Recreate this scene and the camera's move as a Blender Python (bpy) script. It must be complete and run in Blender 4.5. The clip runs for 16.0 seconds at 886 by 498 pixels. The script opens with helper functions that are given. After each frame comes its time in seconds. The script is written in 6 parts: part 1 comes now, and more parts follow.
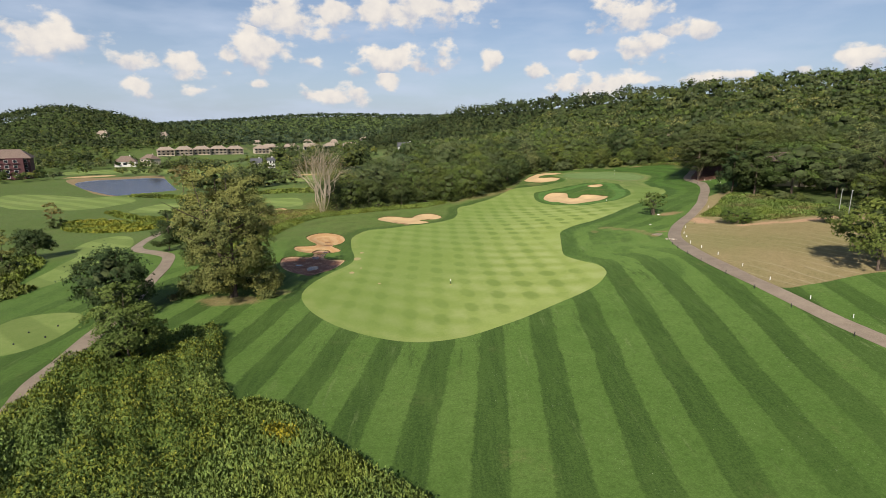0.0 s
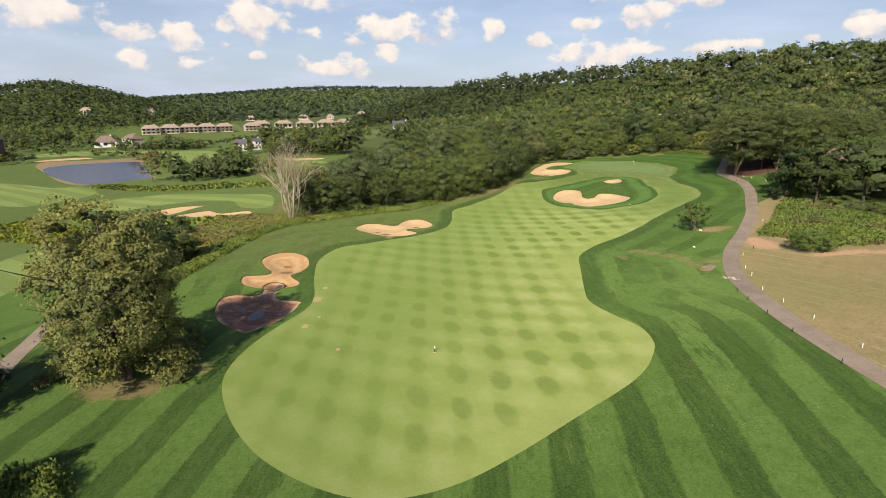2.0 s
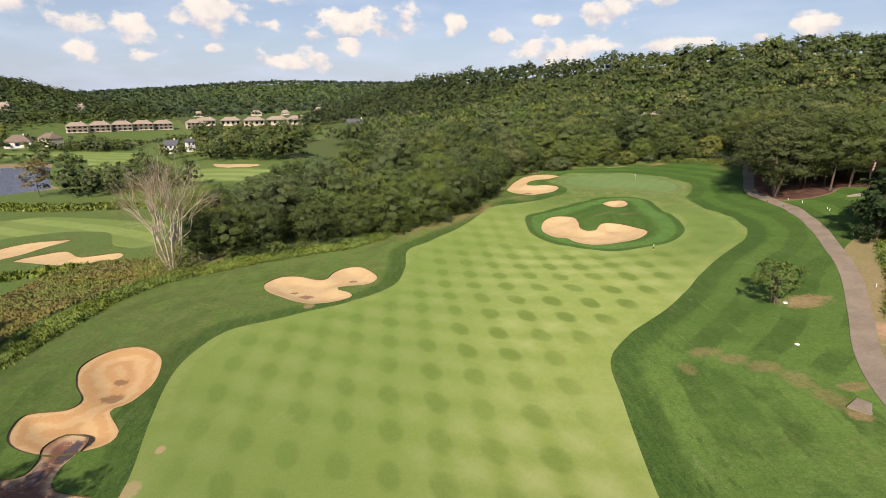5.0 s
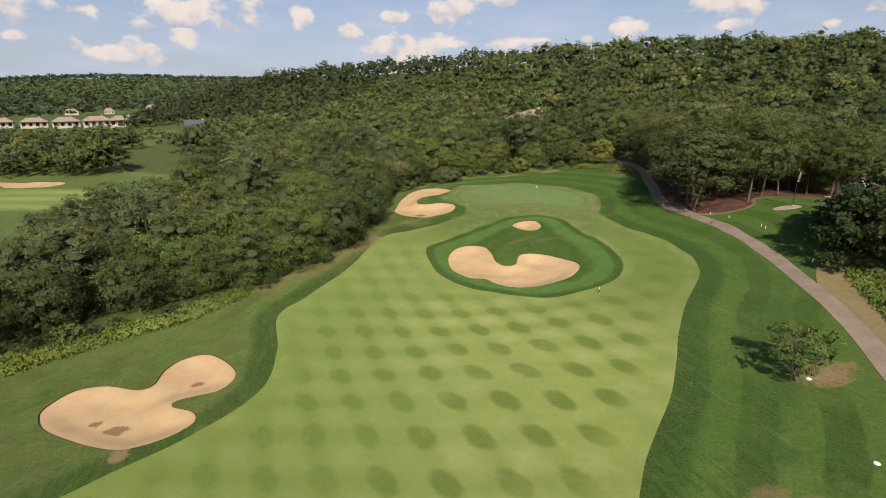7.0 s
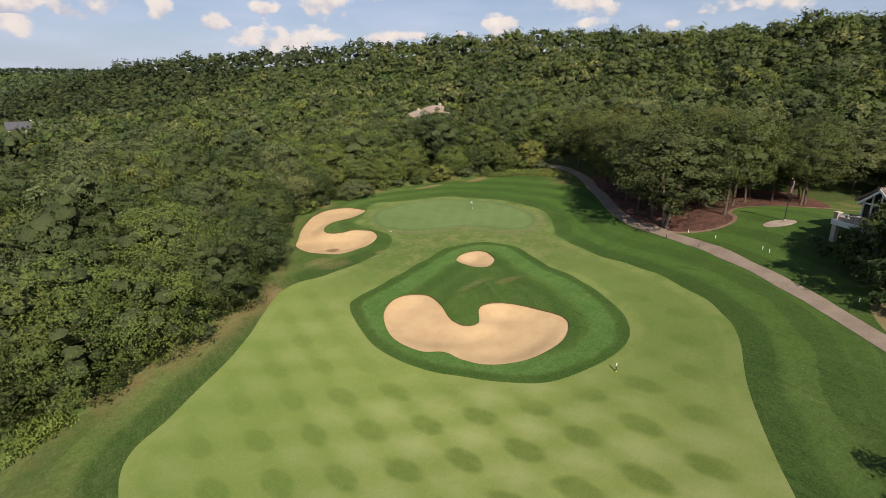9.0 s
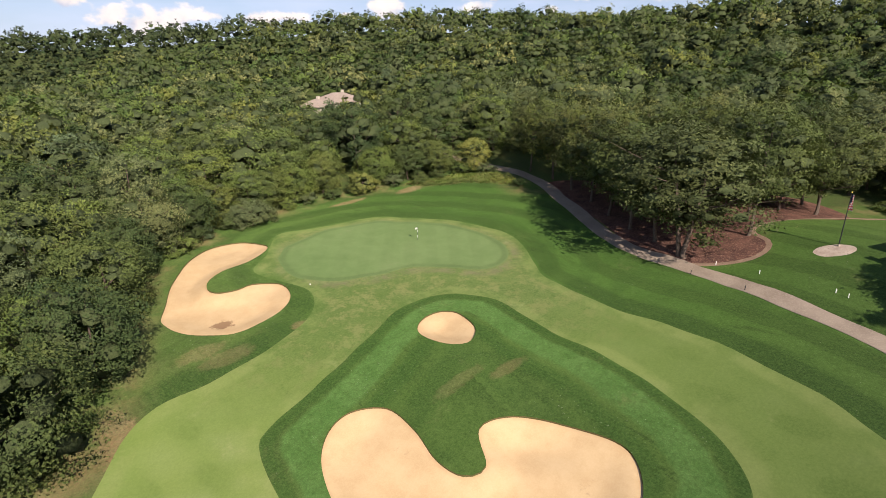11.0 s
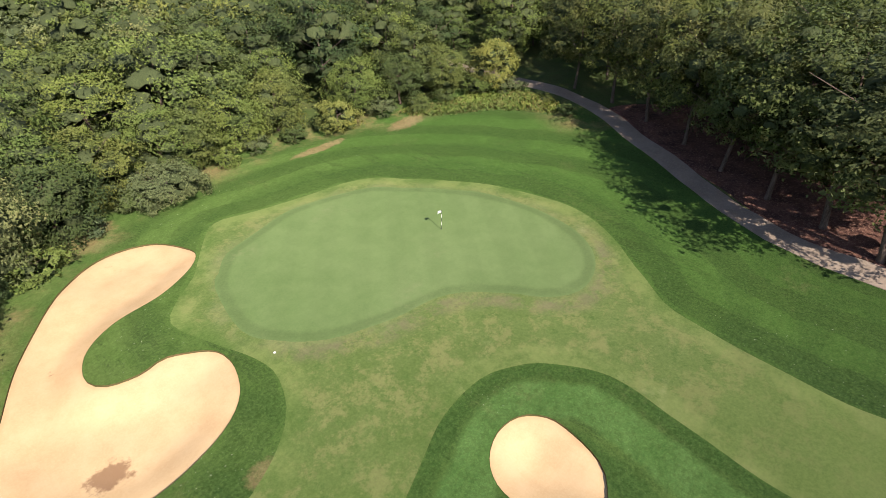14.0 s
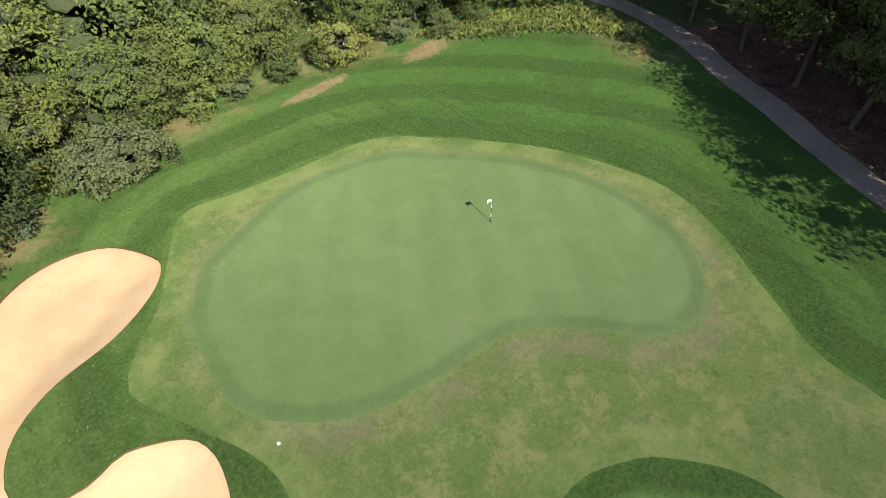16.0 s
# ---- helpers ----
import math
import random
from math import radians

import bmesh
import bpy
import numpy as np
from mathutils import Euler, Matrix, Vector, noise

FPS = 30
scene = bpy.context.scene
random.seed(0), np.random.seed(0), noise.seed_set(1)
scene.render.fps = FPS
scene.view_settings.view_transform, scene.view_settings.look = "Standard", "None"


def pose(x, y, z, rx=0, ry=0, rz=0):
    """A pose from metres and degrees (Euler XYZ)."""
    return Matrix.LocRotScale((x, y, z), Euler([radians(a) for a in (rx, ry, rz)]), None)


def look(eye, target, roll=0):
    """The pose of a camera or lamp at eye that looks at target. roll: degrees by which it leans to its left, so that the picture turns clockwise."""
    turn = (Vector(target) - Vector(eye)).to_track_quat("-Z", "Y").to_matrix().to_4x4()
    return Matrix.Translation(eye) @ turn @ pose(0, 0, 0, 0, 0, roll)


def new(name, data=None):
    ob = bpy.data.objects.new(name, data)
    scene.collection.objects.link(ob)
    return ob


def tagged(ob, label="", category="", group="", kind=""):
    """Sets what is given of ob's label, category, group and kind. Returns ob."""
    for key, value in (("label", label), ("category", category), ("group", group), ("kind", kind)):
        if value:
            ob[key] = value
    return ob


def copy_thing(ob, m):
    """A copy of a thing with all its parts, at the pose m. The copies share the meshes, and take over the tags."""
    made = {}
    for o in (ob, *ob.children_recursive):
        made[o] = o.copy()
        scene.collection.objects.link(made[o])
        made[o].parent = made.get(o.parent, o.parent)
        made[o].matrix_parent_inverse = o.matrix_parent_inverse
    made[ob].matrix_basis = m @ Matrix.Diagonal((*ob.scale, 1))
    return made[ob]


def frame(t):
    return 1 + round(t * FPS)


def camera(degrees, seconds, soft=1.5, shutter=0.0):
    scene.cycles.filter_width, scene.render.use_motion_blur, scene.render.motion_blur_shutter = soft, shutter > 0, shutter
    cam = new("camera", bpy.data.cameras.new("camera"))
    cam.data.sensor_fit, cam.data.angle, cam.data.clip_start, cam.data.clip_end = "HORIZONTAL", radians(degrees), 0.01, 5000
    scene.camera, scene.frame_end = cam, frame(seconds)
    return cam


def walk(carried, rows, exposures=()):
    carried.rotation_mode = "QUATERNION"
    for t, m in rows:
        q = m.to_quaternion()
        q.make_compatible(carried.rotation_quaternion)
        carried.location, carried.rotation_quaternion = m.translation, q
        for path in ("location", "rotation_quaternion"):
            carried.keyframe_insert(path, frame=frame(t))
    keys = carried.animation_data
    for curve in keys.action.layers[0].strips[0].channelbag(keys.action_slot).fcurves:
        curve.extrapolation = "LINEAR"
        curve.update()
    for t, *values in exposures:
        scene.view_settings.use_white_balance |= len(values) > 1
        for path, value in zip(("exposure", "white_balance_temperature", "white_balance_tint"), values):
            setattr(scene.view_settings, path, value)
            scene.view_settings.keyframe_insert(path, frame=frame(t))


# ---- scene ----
cam = camera(79.3, 16.0, soft=0.5)
METRES, EYE, TILT, LEAN, TURN = 222.0, 26.0, -13.0, 0.0, 0.0
ROWS = [
    (0.0, 0.0, 0.0, 0.0, -0.0, 0.0, -0.0),
    (0.5, -0.0, 0.0309, 0.0119, 0.01, -1.45, 0.08),
    (1.0, 0.0024, 0.0629, 0.0243, 0.18, -2.46, 0.12),
    (1.5, 0.0066, 0.0946, 0.037, 0.15, -2.7, 0.16),
    (2.0, 0.0124, 0.1265, 0.0492, 0.15, -2.82, 0.19),
    (2.5, 0.0189, 0.1565, 0.0569, 0.04, -2.92, 0.21),
    (3.0, 0.025, 0.1868, 0.0639, -0.18, -3.06, 0.25),
    (5.5, 0.0261, 0.36, 0.1053, -6.58, -3.5, 1.42),
    (6.0, 0.0239, 0.3937, 0.1141, -10.79, -3.71, 2.32),
    (6.5, 0.0226, 0.4263, 0.1238, -15.24, -4.04, 3.26),
    (7.0, 0.0226, 0.4578, 0.1327, -18.27, -4.34, 3.91),
    (7.5, 0.025, 0.4896, 0.141, -21.37, -4.68, 4.59),
    (8.0, 0.0285, 0.5213, 0.1487, -26.01, -5.23, 5.58),
    (8.5, 0.0342, 0.5557, 0.1566, -28.56, -5.66, 6.1),
    (9.0, 0.0428, 0.5906, 0.1635, -30.33, -6.03, 6.5),
    (9.5, 0.0539, 0.6261, 0.171, -33.24, -6.51, 7.07),
    (12.0, 0.1244, 0.7779, 0.2063, -44.55, -11.42, 9.05),
    (12.5, 0.1374, 0.8003, 0.2115, -45.07, -13.25, 9.17),
    (13.0, 0.1502, 0.8213, 0.216, -45.48, -16.12, 9.29),
    (13.5, 0.1638, 0.8414, 0.22, -45.56, -19.05, 9.34),
    (14.0, 0.1766, 0.8598, 0.2232, -45.64, -21.85, 9.38),
    (14.5, 0.1894, 0.8761, 0.2259, -45.64, -24.61, 9.44),
    (15.0, 0.1998, 0.8909, 0.2284, -46.08, -27.33, 9.5),
    (15.5, 0.2088, 0.9064, 0.231, -46.22, -30.11, 9.54),
    (16.0, 0.2158, 0.9217, 0.2337, -46.24, -32.64, 9.46),
]
walk(cam, [(t, pose(0, 0, EYE, TILT, LEAN, TURN) @ pose(METRES * x, METRES * y, METRES * z, 90 + pitch, roll, yaw)) for t, x, y, z, yaw, pitch, roll in ROWS],
     exposures=[(0.0, 0.15, 6500, 10.5), (2.0, 0.32, 6700, 13.5), (5.5, 0.33, 6750, 15), (6.2, 0.09, 6700, 16), (7.0, 0.07, 6700, 16.5), (9.0, 0.11, 6600, 16), (9.7, 0.15, 6550, 16.5), (11.8, 0.74, 6450, 19),
                (13.0, 0.86, 6400, 20), (14.5, 0.82, 6300, 17.5), (16.0, 0.82, 6100, 16.5)])

# ---------------------------------------------------------------- light
SUN_EL, SUN_AZ = 36.0, 197.0      # degrees; azimuth clockwise from +y


def sky_world():
    world = bpy.data.worlds.new("sky")
    scene.world = world
    world.use_nodes = True
    nt = world.node_tree
    nt.nodes.clear()
    N = lambda kind: nt.nodes.new(kind)
    L = nt.links.new

    def m(op, a, b=None, c=None, clamp=False):
        n = N("ShaderNodeMath")
        n.operation, n.use_clamp = op, clamp
        for k, v in enumerate((a, b, c)):
            if v is None:
                continue
            if isinstance(v, (int, float)):
                n.inputs[k].default_value = v
            else:
                L(v, n.inputs[k])
        return n.outputs[0]

    tc = N("ShaderNodeTexCoord")
    sep = N("ShaderNodeSeparateXYZ")
    L(tc.outputs["Generated"], sep.inputs[0])
    sky = N("ShaderNodeTexSky")
    sky.sky_type, sky.sun_disc = "NISHITA", False
    sky.sun_elevation, sky.sun_rotation = radians(SUN_EL), radians(SUN_AZ)
    sky.altitude, sky.air_density, sky.dust_density, sky.ozone_density = 200, 1.0, 1.2, 1.5
    az = m("ARCTAN2", sep.outputs[0], sep.outputs[1])
    el = m("ARCSINE", sep.outputs[2])
    # billows at two scales push the outlines of the clouds about
    n1 = N("ShaderNodeTexNoise")
    n1.inputs["Scale"].default_value, n1.inputs["Detail"].default_value, n1.inputs["Roughness"].default_value = 24.0, 6.0, 0.52
    mp = N("ShaderNodeMapping")
    mp.inputs["Scale"].default_value = (1, 1, 1.5)
    L(tc.outputs["Generated"], mp.inputs[0])
    L(mp.outputs[0], n1.inputs["Vector"])
    billow = m("MULTIPLY", m("SUBTRACT", n1.outputs["Fac"], 0.5), 2.5)
    best = tilt = None
    for a, e, wa, we, thick in CLOUDS_LOW + CLOUDS_HIGH:
        du = m("MULTIPLY", m("SUBTRACT", az, radians(a)), 0.72 / radians(wa))
        dv = m("MULTIPLY", m("SUBTRACT", el, radians(e)), 0.72 / radians(we))
        d = m("SQRT", m("ADD", m("MULTIPLY", du, du), m("MULTIPLY", dv, dv)))
        c = m("SUBTRACT", thick, d)
        if best is None:
            best, tilt = c, dv
            continue
        over = m("GREATER_THAN", c, best)
        tilt = m("ADD", m("MULTIPLY", over, dv), m("MULTIPLY", m("SUBTRACT", 1.0, over), tilt))
        best = m("MAXIMUM", best, c)
    dens = m("ADD", best, billow)
    ramp = N("ShaderNodeMapRange")
    ramp.interpolation_type = "SMOOTHSTEP"
    ramp.inputs["From Min"].default_value, ramp.inputs["From Max"].default_value = -0.08, 0.40
    L(dens, ramp.inputs["Value"])
    # thin haze cloud low over the horizon
    n2 = N("ShaderNodeTexNoise")
    n2.inputs["Scale"].default_value, n2.inputs["Detail"].default_value = 7.0, 5.0
    mp2 = N("ShaderNodeMapping")
    mp2.inputs["Scale"].default_value = (1, 1, 4)
    L(tc.outputs["Generated"], mp2.inputs[0])
    L(mp2.outputs[0], n2.inputs["Vector"])
    thin = m("MULTIPLY", m("SUBTRACT", n2.outputs["Fac"], 0.42, clamp=True), 1.6, clamp=True)
    haze = m("MULTIPLY", m("SUBTRACT", 1.0, m("MULTIPLY", m("ABSOLUTE", el), 3.0), clamp=True), 0.62)
    veil = m("ADD", m("MULTIPLY", thin, 0.62), haze, clamp=True)
    # clouds: bright heads, grey undersides
    n3 = N("ShaderNodeTexNoise")
    n3.inputs["Scale"].default_value, n3.inputs["Detail"].default_value = 40.0, 4.0
    mp3 = N("ShaderNodeMapping")
    mp3.inputs["Location"].default_value = (0.0, 0.0, 0.012)
    L(tc.outputs["Generated"], mp3.inputs[0])
    L(mp3.outputs[0], n3.inputs["Vector"])
    shade = m("ADD", m("MULTIPLY", n3.outputs["Fac"], 0.95), m("ADD", m("MULTIPLY", tilt, 0.26), m("MULTIPLY", billow, 0.12)))
    cr = N("ShaderNodeValToRGB")
    cr.color_ramp.elements[0].position, cr.color_ramp.elements[0].color = 0.22, (0.46, 0.49, 0.57, 1)
    cr.color_ramp.elements[1].position, cr.color_ramp.elements[1].color = 0.78, (0.84, 0.78, 0.70, 1)
    mid_stop = cr.color_ramp.elements.new(0.46)
    mid_stop.color = (0.72, 0.68, 0.64, 1)
    L(shade, cr.inputs[0])
    scaled = N("ShaderNodeVectorMath")
    scaled.operation = "MULTIPLY"
    scaled.inputs[1].default_value = (SKY * 0.86, SKY * 0.97, SKY * 1.12)
    L(sky.outputs[0], scaled.inputs[0])
    mix1 = N("ShaderNodeMix")
    mix1.data_type = "RGBA"
    L(veil, mix1.inputs[0])
    L(scaled.outputs[0], mix1.inputs[6])
    mix1.inputs[7].default_value = (0.52, 0.60, 0.74, 1)
    mix2 = N("ShaderNodeMix")
    mix2.data_type = "RGBA"
    L(ramp.outputs[0], mix2.inputs[0])
    L(mix1.outputs[2], mix2.inputs[6])
    L(cr.outputs[0], mix2.inputs[7])
    bg = N("ShaderNodeBackground")
    bg.inputs["Strength"].default_value = 1.0
    L(mix2.outputs[2], bg.inputs[0])
    out = N("ShaderNodeOutputWorld")
    L(bg.outputs[0], out.inputs[0])


SKY = 0.070
# cumulus: azimuth, elevation, half width, half height (degrees), body
CLOUDS_LOW = [
    (-35.0, 6.9, 3.89, 1.77, 0.75), (-29.3, 5.6, 2.57, 0.96, 0.75), (-24.5, 5.5, 2.0, 1.18, 0.75), (-28.4, 3.6, 1.46, 1.05, 0.75),
    (-18.2, 7.2, 3.13, 1.81, 0.75), (-14.9, 9.9, 3.57, 1.77, 0.75), (-4.7, 11.1, 8.09, 2.14, 0.75), (-10.0, 10.7, 2.85, 1.43, 0.75),
    (-4.8, 6.4, 3.62, 1.53, 0.75), (-5.4, 4.4, 1.72, 1.05, 0.75), (-0.2, 7.0, 1.45, 1.4, 0.75), (4.8, 6.4, 0.92, 0.96, 0.75),
    (-11.5, 2.8, 3.12, 1.05, 0.75), (9.5, 5.1, 1.03, 0.9, 0.75), (15.6, 3.9, 4.61, 1.27, 0.75), (14.4, 6.8, 1.48, 0.56, 0.75),
    (17.8, 10.2, 3.47, 1.5, 0.75), (20.1, 7.2, 2.4, 1.49, 0.75)]
CLOUDS_HIGH = [
    (21.9, 8.8, 1.78, 1.16, 0.6), (24.1, 8.4, 1.72, 1.03, 0.6), (26.0, 4.4, 3.45, 0.71, 0.6), (32.7, 4.7, 0.84, 0.44, 0.6),
    (36.8, 5.6, 1.82, 0.94, 0.6), (-20.9, 4.9, 1.4, 0.55, 0.6), (-18.7, 3.9, 1.33, 0.5, 0.6), (-23.8, 3.3, 1.58, 0.61, 0.6),
    (-13.5, 6.2, 1.63, 0.57, 0.6), (-8.3, 5.3, 1.7, 0.52, 0.6), (36.3, 5.5, 1.79, 0.86, 0.7), (44.6, 7.3, 3.27, 1.04, 0.7),
    (60.1, 6.8, 4.44, 1.05, 0.7), (45.5, 5.5, 1.44, 0.54, 0.7), (52.6, 5.2, 0.67, 0.35, 0.7), (75, 14, 9, 2.5, 0.7),
    (-70, 16, 10, 3, 0.7), (120, 25, 14, 5, 0.7), 
    (20, 38, 12, 5, 0.7)]
sky_world()
sun = new("sun", bpy.data.lights.new("sun", "SUN"))
sun.data.energy, sun.data.angle, sun.data.color = 5.0, radians(0.53), (1.0, 0.92, 0.79)
sun.matrix_world = look((0, 0, 0), (-math.sin(radians(SUN_AZ)) * math.cos(radians(SUN_EL)), -math.cos(radians(SUN_AZ)) * math.cos(radians(SUN_EL)), -math.sin(radians(SUN_EL))))
sun.location = (0, -60, 120)

# ---------------------------------------------------------------- materials
def shader(name):
    mat = bpy.data.materials.new(name)
    mat.use_nodes = True
    nt = mat.node_tree
    return mat, nt, nt.nodes["Principled BSDF"]


class Nodes:
    """Short hand for building one material."""

    def __init__(self, name, rough=0.8, spec=0.3, matte=0.0):
        self.mat, self.nt, self.bsdf = shader(name)
        self.bsdf.inputs["Roughness"].default_value = rough
        self.bsdf.inputs["Specular IOR Level"].default_value = spec
        self.bsdf.inputs["Diffuse Roughness"].default_value = matte
        self.tc = self.nt.nodes.new("ShaderNodeTexCoord")

    def node(self, kind, **vals):
        n = self.nt.nodes.new(kind)
        for k, v in vals.items():
            n.inputs[k.replace("_", " ")].default_value = v
        return n

    def put(self, v, socket):
        if isinstance(v, (int, float)):
            socket.default_value = v
        elif isinstance(v, tuple):
            socket.default_value = (*v, 1) if len(v) == 3 and len(socket.default_value) == 4 else v
        else:
            self.nt.links.new(v, socket)

    def math(self, op, a, b=0.0, clamp=False):
        n = self.node("ShaderNodeMath")
        n.operation, n.use_clamp = op, clamp
        self.put(a, n.inputs[0]), self.put(b, n.inputs[1])
        return n.outputs[0]

    def mix(self, f, a, b, blend="MIX"):
        n = self.node("ShaderNodeMix")
        n.data_type, n.blend_type = "RGBA", blend
        self.put(f, n.inputs[0]), self.put(a, n.inputs[6]), self.put(b, n.inputs[7])
        return n.outputs[2]

    def noise(self, scale, detail=4.0, rough=0.6, stretch=None, turn=0.0, where="Object"):
        n = self.node("ShaderNodeTexNoise", Scale=scale, Detail=detail, Roughness=rough)
        v = self.tc.outputs[where]
        if stretch or turn:
            mp = self.node("ShaderNodeMapping")
            mp.inputs["Rotation"].default_value[2] = radians(turn)
            if stretch:
                mp.inputs["Scale"].default_value = stretch
            self.put(v, mp.inputs[0])
            v = mp.outputs[0]
        self.put(v, n.inputs["Vector"])
        return n.outputs["Fac"]

    def span(self, v, a, b, lo=0.0, hi=1.0):
        n = self.node("ShaderNodeMapRange")
        n.interpolation_type = "SMOOTHSTEP"
        self.put(v, n.inputs["Value"])
        for k, x in (("From Min", a), ("From Max", b), ("To Min", lo), ("To Max", hi)):
            n.inputs[k].default_value = x
        return n.outputs[0]

    def attr(self, name):
        n = self.node("ShaderNodeAttribute")
        n.attribute_name = name
        return n.outputs["Fac"]

    def along(self, x, y, offset=0.0):
        """x * X + y * Y + offset in the ground plan."""
        n = self.node("ShaderNodeVectorMath")
        n.operation = "DOT_PRODUCT"
        self.put(self.tc.outputs["Object"], n.inputs[0])
        n.inputs[1].default_value = (x, y, 0)
        return self.math("ADD", n.outputs["Value"], offset)

    def bump(self, v, strength, distance=0.1):
        n = self.node("ShaderNodeBump", Strength=strength, Distance=distance)
        self.put(v, n.inputs["Height"])
        self.put(n.outputs[0], self.bsdf.inputs["Normal"])

    def done(self, colour):
        self.put(colour, self.bsdf.inputs["Base Color"])
        return self.mat


def plain(name, colour, rough=0.6, metal=0.0, vary=0.15, scale=3.0, bump=0.0):
    n = Nodes(name, rough)
    n.bsdf.inputs["Metallic"].default_value = metal
    dark = tuple(c * (1 - vary) for c in colour)
    light = tuple(min(1, c * (1 + vary)) for c in colour)
    f = n.span(n.noise(scale, 5, 0.65), 0.3, 0.7)
    if bump:
        n.bump(n.noise(scale * 6, 4, 0.7), bump, 0.05)
    return n.done(n.mix(f, dark, light))


def grass_material(name, dark, light, dry, stripe="none", blade=1.0):
    """Mown turf: patches, mowing bands, blades and dry spots."""
    n = Nodes(name, 0.8, 0.1, 1.0)
    # blades catch the light at a flat angle
    n.bsdf.inputs["Sheen Weight"].default_value = 0.09
    n.bsdf.inputs["Sheen Roughness"].default_value = 0.45
    n.bsdf.inputs["Sheen Tint"].default_value = (0.42, 0.58, 0.12, 1)
    big = n.span(n.noise(0.035, 5, 0.6), 0.35, 0.68)
    mid = n.span(n.noise(0.45, 6, 0.7), 0.3, 0.72)
    fine = n.noise(4.5, 6, 0.8)
    col = n.mix(n.math("ADD", n.math("MULTIPLY", big, 0.45), n.math("MULTIPLY", mid, 0.45)), dark, light)
    if stripe == "rough":
        wob = n.math("MULTIPLY", n.math("SUBTRACT", n.noise(0.08, 3), 0.5), 1.4)
        fray = n.math("MULTIPLY", n.math("SUBTRACT", n.noise(1.4, 5, 0.8), 0.5), 1.1)
        s = n.math("ADD", n.math("ADD", n.along(0.9954, -0.0958, -0.2), wob), fray)
        straight = n.math("COSINE", n.math("MULTIPLY", s, 2 * math.pi / 6.9))
        fd = n.math("ADD", n.math("ADD", n.attr("fairway_distance"), fray), n.math("MULTIPLY", n.math("SUBTRACT", n.noise(0.09, 4), 0.5), 3.0))
        rings = n.math("COSINE", n.math("MULTIPLY", n.math("SUBTRACT", fd, 1.8), 2 * math.pi / 6.2))
        near = n.span(n.math("ADD", n.along(0.12, 1.0), n.math("MULTIPLY", n.noise(0.05), 16.0)), 96, 112)
        m = n.node("ShaderNodeMix")
        n.put(near, m.inputs[0]), n.put(straight, m.inputs[2]), n.put(rings, m.inputs[3])
        streak = n.span(n.noise(1.1, 6, 0.8, (1, 0.10, 1), 5.5), 0.36, 0.64)
        blotch = n.span(n.noise(0.055, 4, 0.65), 0.36, 0.6)
        band = n.math("MULTIPLY", n.span(m.outputs[0], -0.06, 0.20), n.span(streak, 0, 1, 0.66, 1.0))
        band = n.math("MULTIPLY", band, n.math("MAXIMUM", n.span(n.along(0.12, 1.0), 95, 110, 1.0, 0.0), n.math("MAXIMUM", n.span(blotch, 0, 1, 0.12, 0.85), n.span(n.along(1.0, 0.1), 62, 76, 0.0, 1.0))))
        broken = n.math("MAXIMUM", n.span(n.along(0.12, 1.0), 98, 112, 1.0, 0.0), n.math("MAXIMUM", n.span(n.noise(0.11, 5, 0.7), 0.40, 0.58, 0.12, 1.0), n.span(n.along(1.0, 0.1), 74, 84, 0.0, 0.85)))
        band = n.math("MULTIPLY", n.math("MULTIPLY", band, broken), n.span(n.attr("fairway_distance"), 25, 55, 1.0, 0.2))
        # lush turf by the green; its fading westwards is painted sun sheen
        lush = n.math("MULTIPLY", n.span(n.attr("green_distance"), 18, 62, 0.82, 0.0), n.span(n.math("ADD", n.along(1.0, -0.15), n.math("MULTIPLY", n.noise(0.08, 4), 10.0)), 34, 58, 0.1, 1.0))
        col = n.mix(lush, col, n.mix(n.math("MULTIPLY", n.math("ADD", mid, big), 0.5), (0.026, 0.104, 0.010), (0.072, 0.192, 0.022)))
        # the rough is darker and greener short of the fairway
        col = n.mix(n.math("MULTIPLY", n.span(n.along(0.0, 1.0), 62, 100, 0.24, 0.0), n.span(mid, 0, 1, 0.7, 1.0)), col, (0.030, 0.092, 0.012))
        col = n.mix(n.math("MULTIPLY", band, 0.9), col, (0.012, 0.038, 0.006))
        scuff = n.math("MULTIPLY", n.span(n.noise(0.9, 6, 0.8, (1, 0.16, 1), -62), 0.52, 0.62), n.math("MULTIPLY", n.span(n.noise(0.06, 3, 0.6), 0.44, 0.56), n.span(n.attr("fairway_distance"), 3, 16, 1.0, 0.0)))
        col = n.mix(n.math("MULTIPLY", scuff, 0.8), col, (0.011, 0.030, 0.006))
        # eastern rough darkened in colour, for turf seen away from the antisolar side
        dim_east = n.span(n.math("ADD", n.along(1.0, 0.12), n.math("MULTIPLY", n.noise(0.06, 4, 0.6), 14.0)), 42, 78, 0.0, 0.42)
        col = n.mix(n.math("MULTIPLY", dim_east, n.span(n.along(0.0, 1.0), 112, 145)), col, (0.030, 0.066, 0.011))
        gdist = n.math("ADD", n.attr("green_distance"), n.math("MULTIPLY", n.math("SUBTRACT", n.noise(0.12, 4, 0.65), 0.5), 5.0))
        collar = n.math("MULTIPLY", n.span(n.math("COSINE", n.math("MULTIPLY", n.math("SUBTRACT", gdist, 6.0), 2 * math.pi / 5.2)), -0.2, 0.5), n.math("MULTIPLY", n.span(n.attr("green_distance"), 16, 30, 1.0, 0.0), n.span(n.noise(0.5, 5, 0.75), 0.32, 0.52)))
